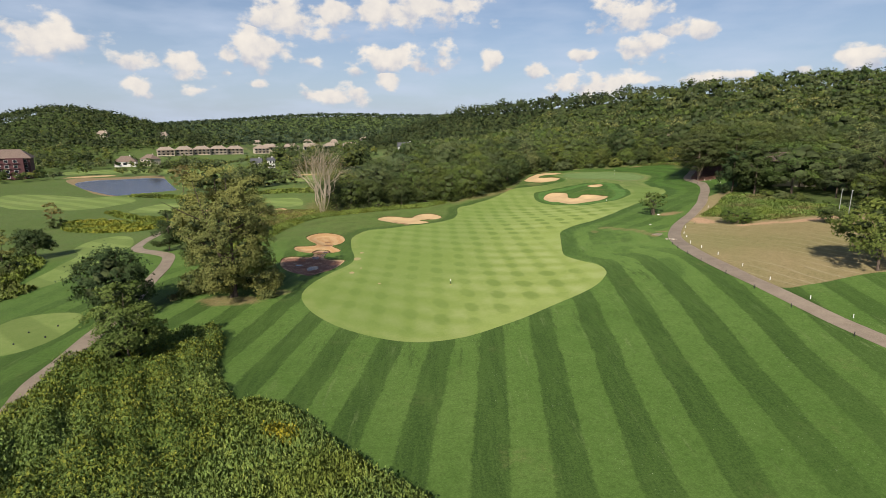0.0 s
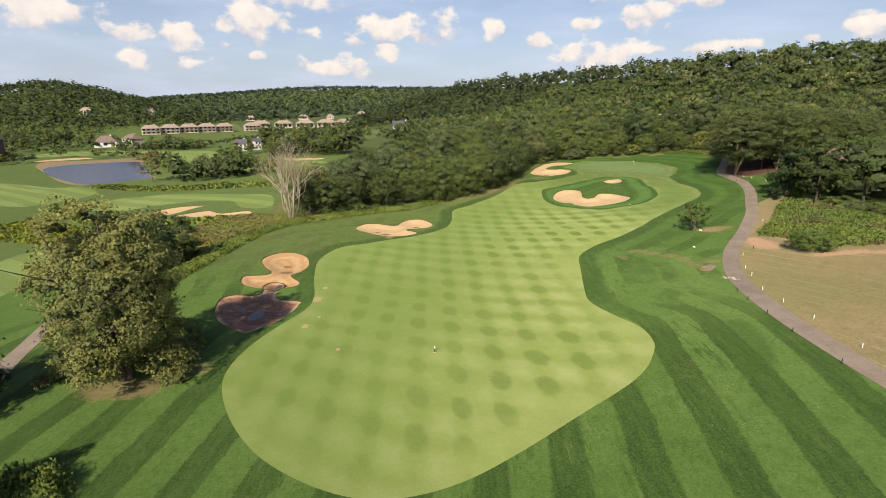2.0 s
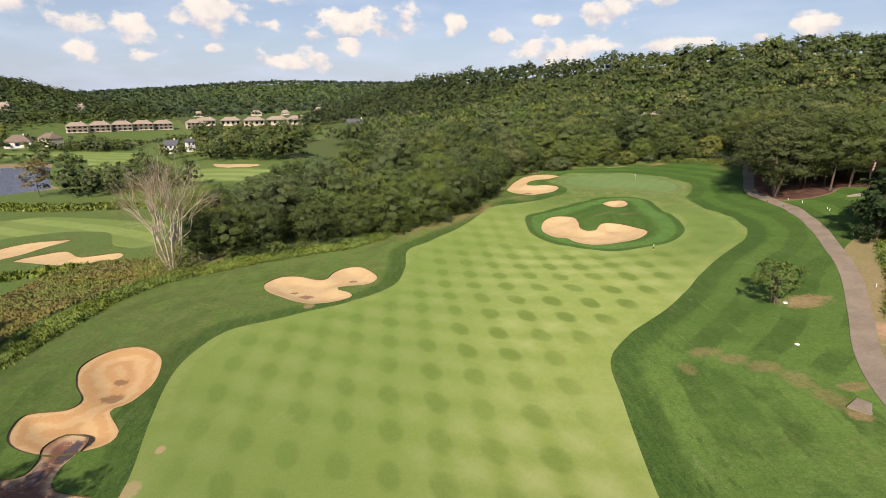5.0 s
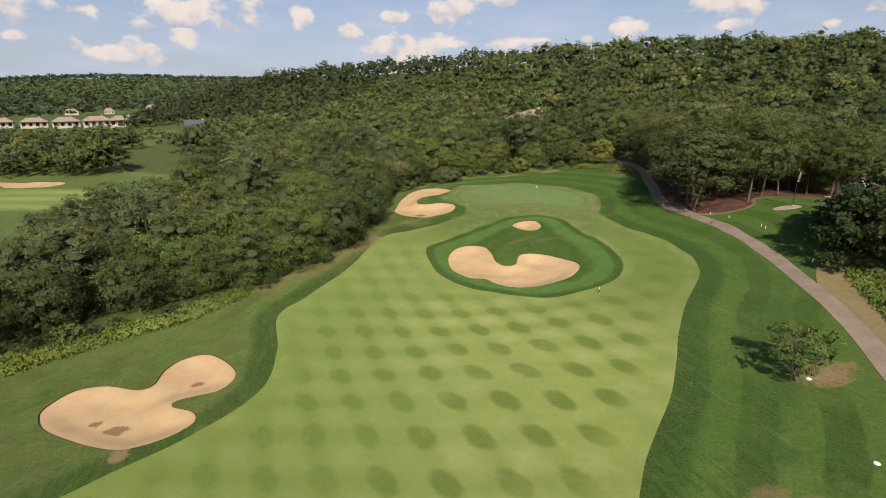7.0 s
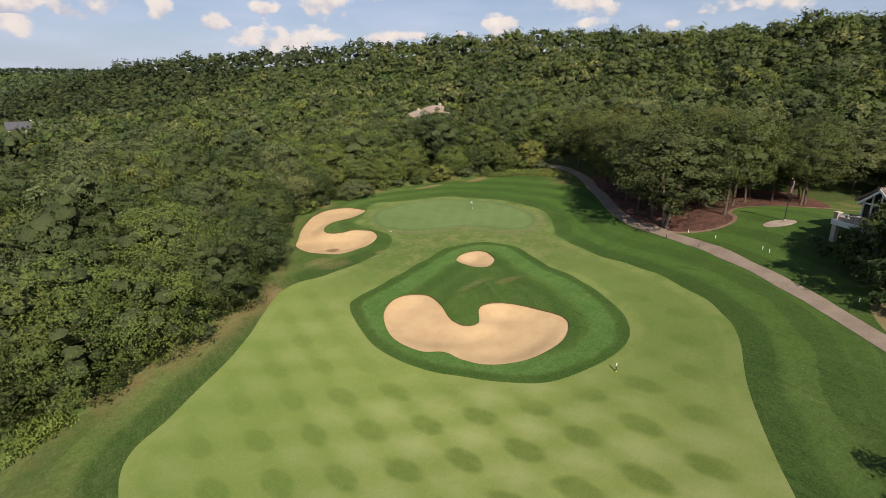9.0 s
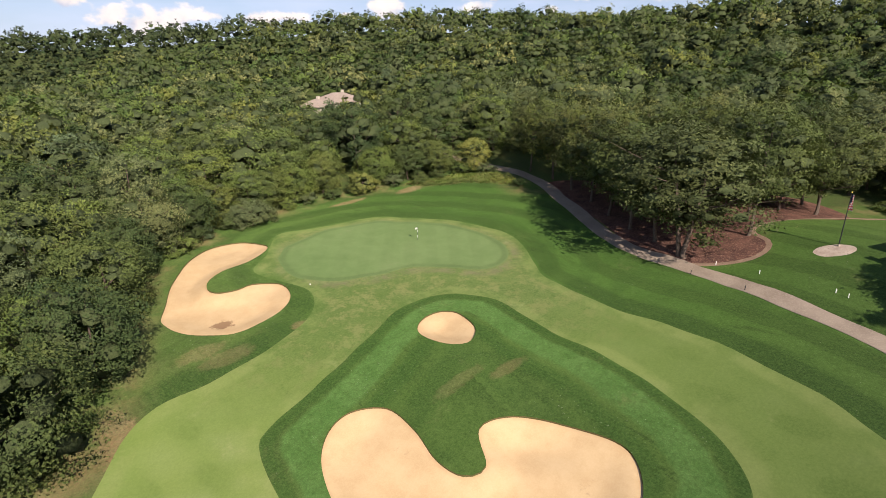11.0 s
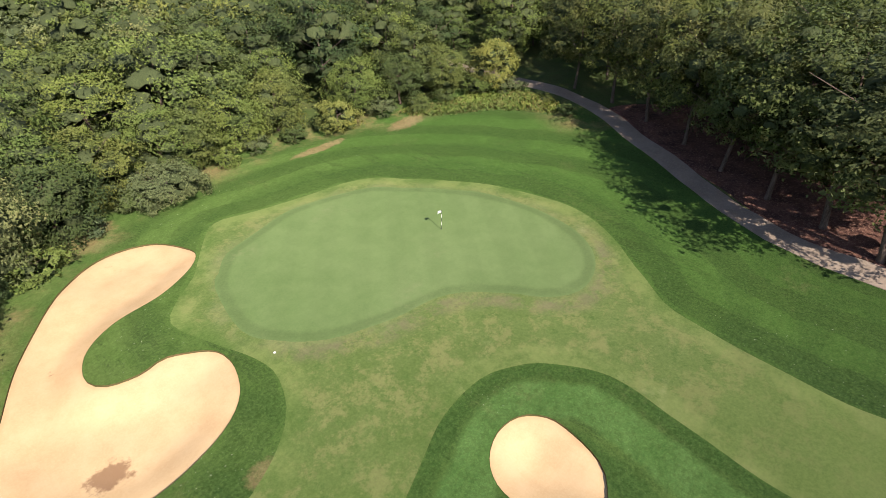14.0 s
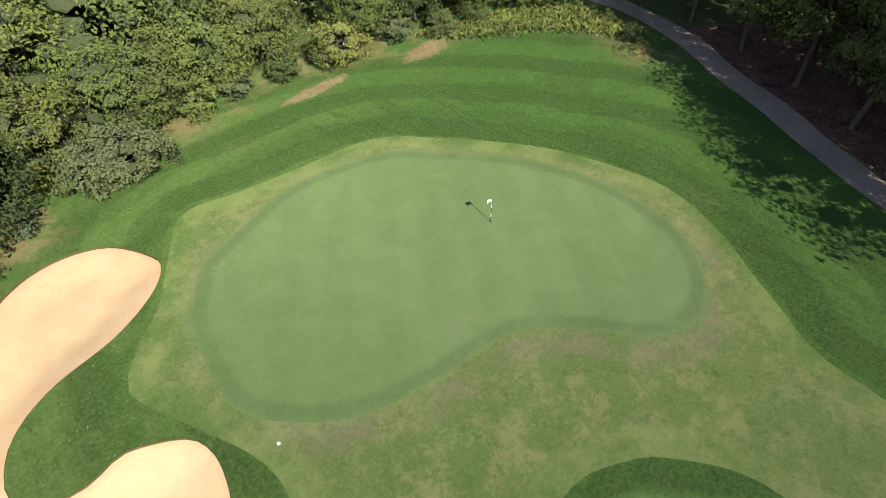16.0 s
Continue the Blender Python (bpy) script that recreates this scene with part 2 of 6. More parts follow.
        col = n.mix(n.math("MULTIPLY", collar, 0.42), col, (0.013, 0.050, 0.007))
        olive = n.math("MULTIPLY", n.math("MULTIPLY", n.span(n.math("ADD", n.along(1.0, -0.25), n.math("MULTIPLY", n.noise(0.05, 4, 0.6), 12.0)), -34, 4, 0.75, 0.0), n.span(n.along(0.0, 1.0), 118, 142)), n.span(n.noise(0.16, 6, 0.75), 0.36, 0.56, 0.35, 1.0))
        col = n.mix(olive, col, n.mix(mid, (0.085, 0.105, 0.028), (0.150, 0.150, 0.052)))
        # a fringe of longer, combed grass beside the fairway
        reach = n.math("ADD", n.attr("fairway_distance"), n.math("MULTIPLY", n.math("SUBTRACT", n.noise(0.5, 5, 0.75), 0.5), 2.2))
        comb = n.span(n.noise(1.5, 6, 0.85, (1, 0.22, 1), -70), 0.36, 0.60, 0.35, 1.0)
        fringe = n.math("MULTIPLY", n.math("MULTIPLY", n.span(reach, 2.4, 4.2, 1.0, 0.0), comb), n.math("MULTIPLY", n.span(n.along(0.12, 1.0), 100, 116), n.span(n.attr("green_distance"), 7.0, 15.0)))
        fringe = n.math("MULTIPLY", fringe, n.span(n.attr("island_distance"), 0.0, 0.3))
        col = n.mix(n.math("MULTIPLY", fringe, 0.92), col, (0.014, 0.046, 0.008))
        second = n.math("MULTIPLY", n.math("MULTIPLY", n.span(reach, 8.5, 9.6), n.span(reach, 11.4, 12.8, 1.0, 0.0)), n.math("MULTIPLY", n.span(n.along(1.0, 0.0), 30, 40), n.span(n.noise(0.09, 4, 0.65), 0.42, 0.56)))
        col = n.mix(n.math("MULTIPLY", second, 0.6), col, (0.022, 0.062, 0.010))
        # passes of the mower round the island of rough
        isl = n.math("ADD", n.attr("island_distance"), n.math("MULTIPLY", n.math("SUBTRACT", n.noise(0.35, 5, 0.7), 0.5), 1.4))
        on_isle = n.span(n.attr("island_distance"), -0.1, 0.0, 1.0, 0.0)
        col = n.mix(n.math("MULTIPLY", on_isle, n.math("MULTIPLY", n.span(isl, -5.2, -4.4), n.span(isl, -2.0, -1.3, 1.0, 0.0))), col, n.mix(mid, (0.060, 0.150, 0.026), (0.100, 0.205, 0.044)))
        dark_ring = n.math("MAXIMUM", n.span(isl, -1.6, -0.9), n.math("MULTIPLY", n.span(isl, -8.2, -7.0), n.span(isl, -6.0, -5.2, 1.0, 0.0)))
        col = n.mix(n.math("MULTIPLY", n.math("MULTIPLY", on_isle, dark_ring), 0.62), col, (0.018, 0.066, 0.009))
        # pale scratches of the last mowing, clippings and clover heads
        scratch = n.math("MULTIPLY", n.span(n.noise(0.75, 7, 0.8, (1, 0.06, 1), 24), 0.56, 0.66), n.span(n.noise(0.07, 3), 0.45, 0.62))
        scratch2 = n.math("MULTIPLY", n.span(n.noise(0.85, 7, 0.8, (1, 0.07, 1), -38), 0.57, 0.66), n.span(n.noise(0.06, 3, 0.6, None, 40), 0.46, 0.62))
        col = n.mix(n.math("MULTIPLY", n.math("ADD", scratch, scratch2, True), n.span(n.attr("green_distance"), 25, 60, 0.0, 0.5)), col, (0.20, 0.25, 0.085))
        speck = n.math("MULTIPLY", n.span(n.noise(5.5, 2, 0.5), 0.70, 0.76), n.span(n.noise(0.1, 3), 0.46, 0.6))
        col = n.mix(n.math("MULTIPLY", speck, 0.8), col, (0.45, 0.46, 0.30))
        soil = n.math("MULTIPLY", n.span(n.attr("wood_distance"), 0.5, 6.0, 1.0, 0.0), n.span(n.noise(0.13, 6, 0.75), 0.44, 0.60))
        strip = n.math("MULTIPLY", n.math("MULTIPLY", n.span(n.attr("wood_distance"), 1.0, 7.5, 1.0, 0.0), n.span(n.noise(0.13, 6, 0.75), 0.38, 0.54)), n.math("MULTIPLY", n.span(n.along(1.0, 0.0), 34, 44, 1.0, 0.0), n.span(n.along(1.0, 0.0), -12, 4)))
        soil = n.math("MULTIPLY", n.math("MAXIMUM", soil, strip), n.span(n.along(0.0, 1.0), 110, 170))
        col = n.mix(n.math("MULTIPLY", soil, 0.82), col, n.mix(mid, (0.27, 0.15, 0.07), (0.27, 0.215, 0.09)))
        for sx, sy, rx, ry, k in ((59.8, 140.2, 3.8, 2.1, 1.0), (40.3, 130.2, 2.2, 1.2, 0.5), (42.6, 128.0, 2.0, 1.3, 0.5), (44.6, 125.6, 1.8, 1.6, 0.5), (46.0, 122.5, 1.5, 2.2, 0.5), (46.4, 118.2, 1.4, 2.4, 0.45), (46.6, 115.2, 1.0, 1.2, 0.9), (36.6, 127.0, 1.0, 1.6, 0.4), (50.0, 120.0, 1.6, 1.0, 0.8), (38.0, 219.0, 3.0, 1.5, 0.3), (77.5, 256.6, 4.5, 1.0, 0.8),
                                  (90.5, 253.5, 3.5, 1.6, 0.8), (26.5, 213.0, 2.0, 5.5, 0.7), (36.0, 221.5, 3.0, 1.4, 0.35), (-36.0, 87.0, 6.0, 3.0, 0.75), (-30.5, 91.5, 3.4, 2.2, 0.6), (47.0, 219.3, 1.6, 0.9, 0.5), (53.0, 199.0, 3.4, 0.9, 0.22), (58, 197, 3.0, 0.8, 0.3), (-10.9, 158.4, 1.0, 1.6, 0.9), (-4.0, 156.5, 2.5, 1.0, 0.35)):
            dx, dy = n.along(1 / rx, 0, -sx / rx), n.along(0, 1 / ry, -sy / ry)
            r2 = n.math("ADD", n.math("MULTIPLY", dx, dx), n.math("MULTIPLY", dy, dy))
            blot = n.span(n.math("ADD", r2, n.math("MULTIPLY", n.math("SUBTRACT", n.noise(0.8, 6, 0.8), 0.5), 3.0)), 0.35, 1.2, k, 0.0)
            col = n.mix(blot, col, n.mix(mid, (0.30, 0.165, 0.08), (0.36, 0.24, 0.12)))
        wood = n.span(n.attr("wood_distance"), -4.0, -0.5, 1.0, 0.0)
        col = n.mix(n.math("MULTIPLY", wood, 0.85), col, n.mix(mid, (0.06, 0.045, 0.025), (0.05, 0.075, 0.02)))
    if stripe == "fairway":
        cloudy = n.span(n.noise(0.17, 6, 0.7), 0.32, 0.68)
        col = n.mix(n.math("MULTIPLY", n.math("SUBTRACT", 1.0, cloudy), n.span(n.along(0.0, 1.0), 120, 190, 0.15, 0.45)), col, (0.150, 0.225, 0.045))
        # two crossing sets of mowing passes leave dark spots where they meet
        ox, oy = 11.96, 179.69
        a, b, c, d = 5.08, 0.18, -2.42, -6.93
        det = a * d - b * c
        wu = n.math("MULTIPLY", n.math("SUBTRACT", n.noise(0.07, 4, 0.6), 0.5), 0.4)
        wv = n.math("MULTIPLY", n.math("SUBTRACT", n.noise(0.06, 4, 0.6, None, 70), 0.5), 0.4)
        u = n.math("ADD", n.along(d / det, -b / det, -(d * ox - b * oy) / det), wu)
        v = n.math("ADD", n.along(-c / det, a / det, -(-c * ox + a * oy) / det), wv)
        # the rows are shifted half-way up the hole to fit the camera's view
        dy = n.along(0, 1 / 17.0, -97 / 17.0)
        v = n.math("ADD", v, n.math("MULTIPLY", n.math("POWER", 2.718, n.math("MULTIPLY", n.math("MULTIPLY", dy, dy), -1.0)), 0.3))
        cu = n.math("ADD", n.math("MULTIPLY", n.math("COSINE", n.math("MULTIPLY", u, 2 * math.pi)), 0.5), 0.5)
        cv = n.math("ADD", n.math("MULTIPLY", n.math("COSINE", n.math("MULTIPLY", v, 2 * math.pi)), 0.5), 0.5)
        spot = n.math("ADD", n.math("MULTIPLY", n.math("POWER", cu, 1.1), n.math("POWER", cv, 0.68)), n.math("MULTIPLY", n.math("SUBTRACT", n.noise(0.6, 5, 0.65), 0.5), 0.35))
        spot = n.span(spot, 0.28, 0.70)
        bands = n.math("MULTIPLY", n.math("ADD", n.span(cu, 0.3, 0.8), n.span(cv, 0.3, 0.8)), 0.05)
        patch = n.span(n.noise(0.06, 4, 0.65), 0.34, 0.56, 0.62, 1.05)
        away = n.span(n.attr("green_distance"), 14, 30)
        far = n.math("ADD", n.along(0.0, 1.0), n.math("MULTIPLY", n.noise(0.03, 2), 20.0))
        f = n.math("MULTIPLY", n.math("MULTIPLY", n.math("ADD", n.math("MULTIPLY", spot, n.math("MULTIPLY", n.span(far, 125, 170, 0.62, 0.95), n.span(far, 192, 205, 1.0, 0.55))), bands), patch), away)
        f = n.math("MULTIPLY", f, n.span(n.attr("fairway_distance"), -6.0, -1.5, 1.0, 0.15))
        col = n.mix(f, col, (0.122, 0.180, 0.030))
        pale = n.math("MULTIPLY", n.math("MULTIPLY", n.math("SUBTRACT", 1.0, n.math("MAXIMUM", cu, cv)), away), n.span(n.noise(0.05, 4, 0.65), 0.36, 0.58))
        col = n.mix(n.math("MULTIPLY", pale, 0.8), col, (0.345, 0.390, 0.130))
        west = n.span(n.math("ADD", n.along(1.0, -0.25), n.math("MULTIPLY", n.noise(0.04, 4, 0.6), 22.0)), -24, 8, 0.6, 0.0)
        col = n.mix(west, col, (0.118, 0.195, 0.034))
        # eastern fairway darkened likewise: weaker backscatter of sunlight, painted in
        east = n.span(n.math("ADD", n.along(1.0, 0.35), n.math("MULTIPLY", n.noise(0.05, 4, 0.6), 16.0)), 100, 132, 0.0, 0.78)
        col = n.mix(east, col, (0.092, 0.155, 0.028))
        gd = n.attr("green_distance")
        apron = n.span(gd, 6, 30, 1.0, 0.0)
        col = n.mix(n.math("MULTIPLY", apron, 0.85), col, n.mix(n.math("MULTIPLY", n.math("ADD", mid, big), 0.5), (0.066, 0.118, 0.022), (0.108, 0.155, 0.040)))
        mottle = n.math("MULTIPLY", n.span(n.noise(0.42, 7, 0.78), 0.47, 0.62), apron)
        col = n.mix(n.math("MULTIPLY", mottle, 0.8), col, (0.190, 0.200, 0.062))
        mottle = n.math("MULTIPLY", n.span(n.noise(0.9, 7, 0.8, None, 50), 0.52, 0.66), apron)
        col = n.mix(n.math("MULTIPLY", mottle, 0.7), col, (0.042, 0.105, 0.016))
        ring = n.math("MULTIPLY", n.span(gd, 0.2, 2.2, 1.0, 0.0), n.span(n.noise(0.35, 5, 0.7), 0.35, 0.65))
        col = n.mix(n.math("MULTIPLY", ring, 0.5), col, (0.17, 0.19, 0.075))
        front = n.math("MULTIPLY", n.math("MULTIPLY", n.span(gd, 0.1, 0.8), n.span(gd, 1.2, 2.8, 1.0, 0.0)), n.math("MULTIPLY", n.span(n.along(0.35, 1.0), 243, 252, 1.0, 0.0), n.span(n.noise(0.5, 5, 0.75), 0.38, 0.6)))
        col = n.mix(n.math("MULTIPLY", front, 0.6), col, (0.165, 0.135, 0.075))
        soft = n.math("MULTIPLY", n.span(n.math("ADD", n.attr("fairway_distance"), n.math("MULTIPLY", n.math("SUBTRACT", n.noise(0.5, 5, 0.75), 0.5), 2.0)), -2.2, 0.0), n.span(gd, 4, 16, 0.75, 0.0))
        col = n.mix(soft, col, (0.056, 0.118, 0.018))
        for sx, sy, sr in ((-19.0, 121.7, 0.5), (-19.3, 116.2, 0.9), (-18.6, 105.1, 0.55), (-17.3, 109.0, 0.3), (-12.0, 97.0, 0.3)):
            dx, dy = n.along(1 / sr, 0, -sx / sr), n.along(0, 0.7 / sr, -0.7 * sy / sr)
            r2 = n.math("ADD", n.math("ADD", n.math("MULTIPLY", dx, dx), n.math("MULTIPLY", dy, dy)), n.math("MULTIPLY", n.math("SUBTRACT", n.noise(1.6, 4, 0.7), 0.5), 1.6))
            col = n.mix(n.span(r2, 0.5, 1.2, 0.9, 0.0), col, (0.42, 0.30, 0.15))
        # a paler strip where the last pass followed the edge
        rim = n.math("MULTIPLY", n.span(n.attr("fairway_distance"), -2.2, -1.2), n.span(n.noise(0.2, 4, 0.6), 0.4, 0.6))
        col = n.mix(n.math("MULTIPLY", rim, 0.35), col, (0.26, 0.30, 0.085))
    if stripe == "green":
        gd = n.attr("green_distance")
        edge = n.math("MULTIPLY", n.math("MULTIPLY", n.span(gd, -1.3, -0.7), n.span(gd, -0.4, 0.1, 1.0, 0.35)), n.span(n.noise(0.25, 4, 0.7), 0.25, 0.5, 0.3, 1.0))
        col = n.mix(n.math("MULTIPLY", edge, 0.4), col, tuple(c * 0.55 for c in dark))
        s = n.math("COSINE", n.math("MULTIPLY", n.along(0.77, -0.64), 2 * math.pi / 3.4))
        col = n.mix(n.span(s, -0.6, 0.6, 0.0, 0.09), col, tuple(c * 0.6 for c in dark))
    if stripe == "tracks":
        t1 = n.math("SINE", n.math("MULTIPLY", n.math("ADD", n.along(0.93, 0.37), n.math("MULTIPLY", n.noise(0.03, 2), 14.0)), 2 * math.pi / 2.6))
        col = n.mix(n.math("MULTIPLY", n.span(t1, 0.75, 1.0), n.span(n.noise(0.06, 3), 0.42, 0.6)), col, (0.40, 0.33, 0.17))
        col = n.mix(n.span(n.noise(0.03, 4, 0.6), 0.46, 0.66, 0.0, 0.55), col, (0.15, 0.175, 0.045))
        for sx, sy, rx, ry in ((80, 114.4, 9.0, 1.9), (70, 116.4, 5.5, 1.7), (62.5, 127.5, 2.6, 5.0)):
            dx, dy = n.along(1 / rx, 0, -sx / rx), n.along(0, 1 / ry, -sy / ry)
            r2 = n.math("ADD", n.math("MULTIPLY", dx, dx), n.math("MULTIPLY", dy, dy))
            col = n.mix(n.span(n.math("ADD", r2, n.math("MULTIPLY", n.math("SUBTRACT", n.noise(0.5, 6, 0.8), 0.5), 3.0)), 0.35, 1.2, 0.85, 0.0), col, (0.58, 0.34, 0.19))
    if stripe == "lines":
        s = n.math("COSINE", n.math("MULTIPLY", n.along(0.62, 0.78), 2 * math.pi / 10.0))
        col = n.mix(n.span(s, -0.25, 0.25, 0.0, 0.5), col, tuple(c * 0.6 for c in dark))
    worn = n.math("MULTIPLY", n.span(n.noise(0.13, 6, 0.7), 0.56, 0.75), n.span(n.noise(1.6, 5, 0.7), 0.4, 0.65))
    col = n.mix(n.math("MULTIPLY", worn, 0.45), col, dry)
    grain = 0.30 if blade > 0.6 else 0.13
    col = n.mix(n.span(fine, 0.30, 0.75, 0.0, grain), col, tuple(min(1, c * 1.6) for c in light))
    tuft = n.noise(1.9, 8, 0.85)
    col = n.mix(n.span(tuft, 0.36, 0.55, 0.42 * blade, 0.0), col, tuple(c * 0.4 for c in dark))
    col = n.mix(n.span(n.noise(6.5, 5, 0.85), 0.42, 0.64, 0.3 * blade, 0.0), col, tuple(c * 0.35 for c in dark))
    n.bump(n.math("ADD", fine, n.math("MULTIPLY", n.noise(14.0, 3, 0.8), 0.6)), 0.3 * blade, 0.1 * blade)
    # all turf colours are scaled down evenly, blue the least
    return n.done(n.mix(1.0, col, (0.70, 0.69, 0.84), "MULTIPLY"))


def sand_material():
    n = Nodes("bunker_sand", 0.9, 0.15)
    a = n.span(n.noise(0.5, 5, 0.65), 0.3, 0.72)
    b = n.noise(7, 5, 0.75)
    col = n.mix(a, (0.525, 0.355, 0.178), (0.590, 0.418, 0.222))
    rust = n.math("MULTIPLY", n.span(n.along(1.0, 0.0), -24, -16, 1.0, 0.0), n.math("MULTIPLY", n.span(n.along(0.0, 1.0), 148, 156, 1.0, 0.0), n.span(n.along(0.0, 1.0), 100, 115)))
    tide = n.span(n.math("SINE", n.math("ADD", n.math("MULTIPLY", n.attr("edge_distance"), 2.6), n.math("MULTIPLY", n.noise(0.35, 4), 9.0))), -0.6, 0.8, 0.45, 1.0)
    col = n.mix(n.math("MULTIPLY", rust, tide), col, (0.46, 0.255, 0.105))
    col = n.mix(n.span(b, 0.35, 0.75, 0.0, 0.35), col, (0.64, 0.485, 0.283))
    stain = n.math("MULTIPLY", n.span(n.noise(0.22, 5, 0.75), 0.64, 0.72), n.span(n.noise(1.2, 5, 0.8), 0.4, 0.6))
    col = n.mix(n.math("MULTIPLY", stain, 0.75), col, (0.25, 0.135, 0.07))
    for sx, sy, sr in ((40.2, 226.3, 1.5), (-12.4, 164.2, 1.4), (-14.8, 166.0, 0.8), (-5.0, 171.5, 0.9), (-30.0, 136.2, 1.1), (-29.0, 132.4, 1.6)):
        dx, dy = n.along(1, 0, -sx), n.along(0, 1, -sy)
        r2 = n.math("SQRT", n.math("ADD", n.math("MULTIPLY", dx, dx), n.math("MULTIPLY", n.math("MULTIPLY", dy, dy), 1.6)))
        blot = n.span(n.math("ADD", r2, n.math("MULTIPLY", n.math("SUBTRACT", n.noise(1.1, 5, 0.75), 0.5), sr * 2.0)), sr * 0.6, sr, 1.0, 0.0)
        col = n.mix(n.math("MULTIPLY", blot, 0.8), col, (0.21, 0.115, 0.06))
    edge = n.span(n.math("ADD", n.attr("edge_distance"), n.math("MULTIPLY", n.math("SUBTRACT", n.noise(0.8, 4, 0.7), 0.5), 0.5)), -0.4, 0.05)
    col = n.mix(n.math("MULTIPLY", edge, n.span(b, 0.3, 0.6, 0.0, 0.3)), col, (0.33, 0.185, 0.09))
    rake = n.noise(2.2, 3, 0.6, (1, 0.25, 1), 30)
    n.bump(n.math("ADD", rake, n.math("MULTIPLY", b, 0.5)), 0.25, 0.08)
    return n.done(col)


def concrete_material():
    n = Nodes("path_concrete", 0.85, 0.3)
    col = n.mix(n.span(n.noise(0.35, 5, 0.65), 0.3, 0.7), (0.222, 0.172, 0.124), (0.298, 0.237, 0.174))
    col = n.mix(n.span(n.noise(5, 5, 0.75), 0.45, 0.75, 0, 0.4), col, (0.46, 0.37, 0.29))
    col = n.mix(n.span(n.noise(0.9, 5, 0.8), 0.58, 0.72, 0, 0.45), col, (0.17, 0.125, 0.10))
    n.bump(n.noise(25, 4, 0.7), 0.2, 0.02)
    return n.done(col)


def water_material():
    n = Nodes("lake_water", 0.22, 0.5)
    n.bsdf.inputs["IOR"].default_value = 1.33
    n.bump(n.noise(0.8, 4, 0.6), 0.5, 0.25)
    return n.done(n.mix(n.noise(0.01, 3), (0.060, 0.066, 0.105), (0.085, 0.088, 0.120)))


def soil_material(name, a, b, c):
    n = Nodes(name, 0.95, 0.1)
    col = n.mix(n.span(n.noise(0.5, 5, 0.7), 0.3, 0.7), a, b)
    col = n.mix(n.span(n.noise(4.0, 6, 0.8), 0.5, 0.7), col, c)
    n.bump(n.noise(6, 6, 0.8), 0.7, 0.2)
    return n.done(col)


def red_material():
    """Washed-out waste sand: dark red silt, pale grit in streaks, wet mud in the hollows."""
    n = Nodes("red_wet_sand", 0.9, 0.25)
    col = n.mix(n.span(n.noise(0.4, 5, 0.7), 0.3, 0.7), (0.16, 0.075, 0.05), (0.26, 0.13, 0.085))
    grit = n.span(n.noise(1.1, 7, 0.8, (0.45, 1, 1), 35), 0.50, 0.64)
    col = n.mix(n.math("MULTIPLY", grit, 0.75), col, (0.50, 0.33, 0.22))
    pale = n.math("MULTIPLY", n.span(n.attr("edge_distance"), -1.1, -0.2), n.span(n.noise(0.22, 3), 0.42, 0.58))
    col = n.mix(n.math("MULTIPLY", pale, 0.8), col, (0.55, 0.39, 0.22))
    wet = None
    for sx, sy, rx, ry in ((-28.0, 110.9, 1.3, 2.0), (-28.0, 122.4, 0.9, 1.6), (-29.2, 119.0, 0.8, 1.0), (-31.5, 113.5, 0.9, 0.7)):
        dx, dy = n.along(1 / rx, 0, -sx / rx), n.along(0, 1 / ry, -sy / ry)
        r2 = n.math("ADD", n.math("ADD", n.math("MULTIPLY", dx, dx), n.math("MULTIPLY", dy, dy)), n.math("MULTIPLY", n.math("SUBTRACT", n.noise(0.9, 5, 0.75), 0.5), 2.4))
        one = n.span(r2, 0.6, 1.3, 1.0, 0.0)
        wet = one if wet is None else n.math("MAXIMUM", wet, one)
    col = n.mix(wet, col, (0.085, 0.060, 0.058))
    n.put(n.span(wet, 0.4, 0.9, 0.9, 0.12), n.bsdf.inputs["Roughness"])
    n.bump(n.math("MULTIPLY", n.noise(5, 6, 0.8), n.math("SUBTRACT", 1.0, wet)), 0.7, 0.15)
    return n.done(col)


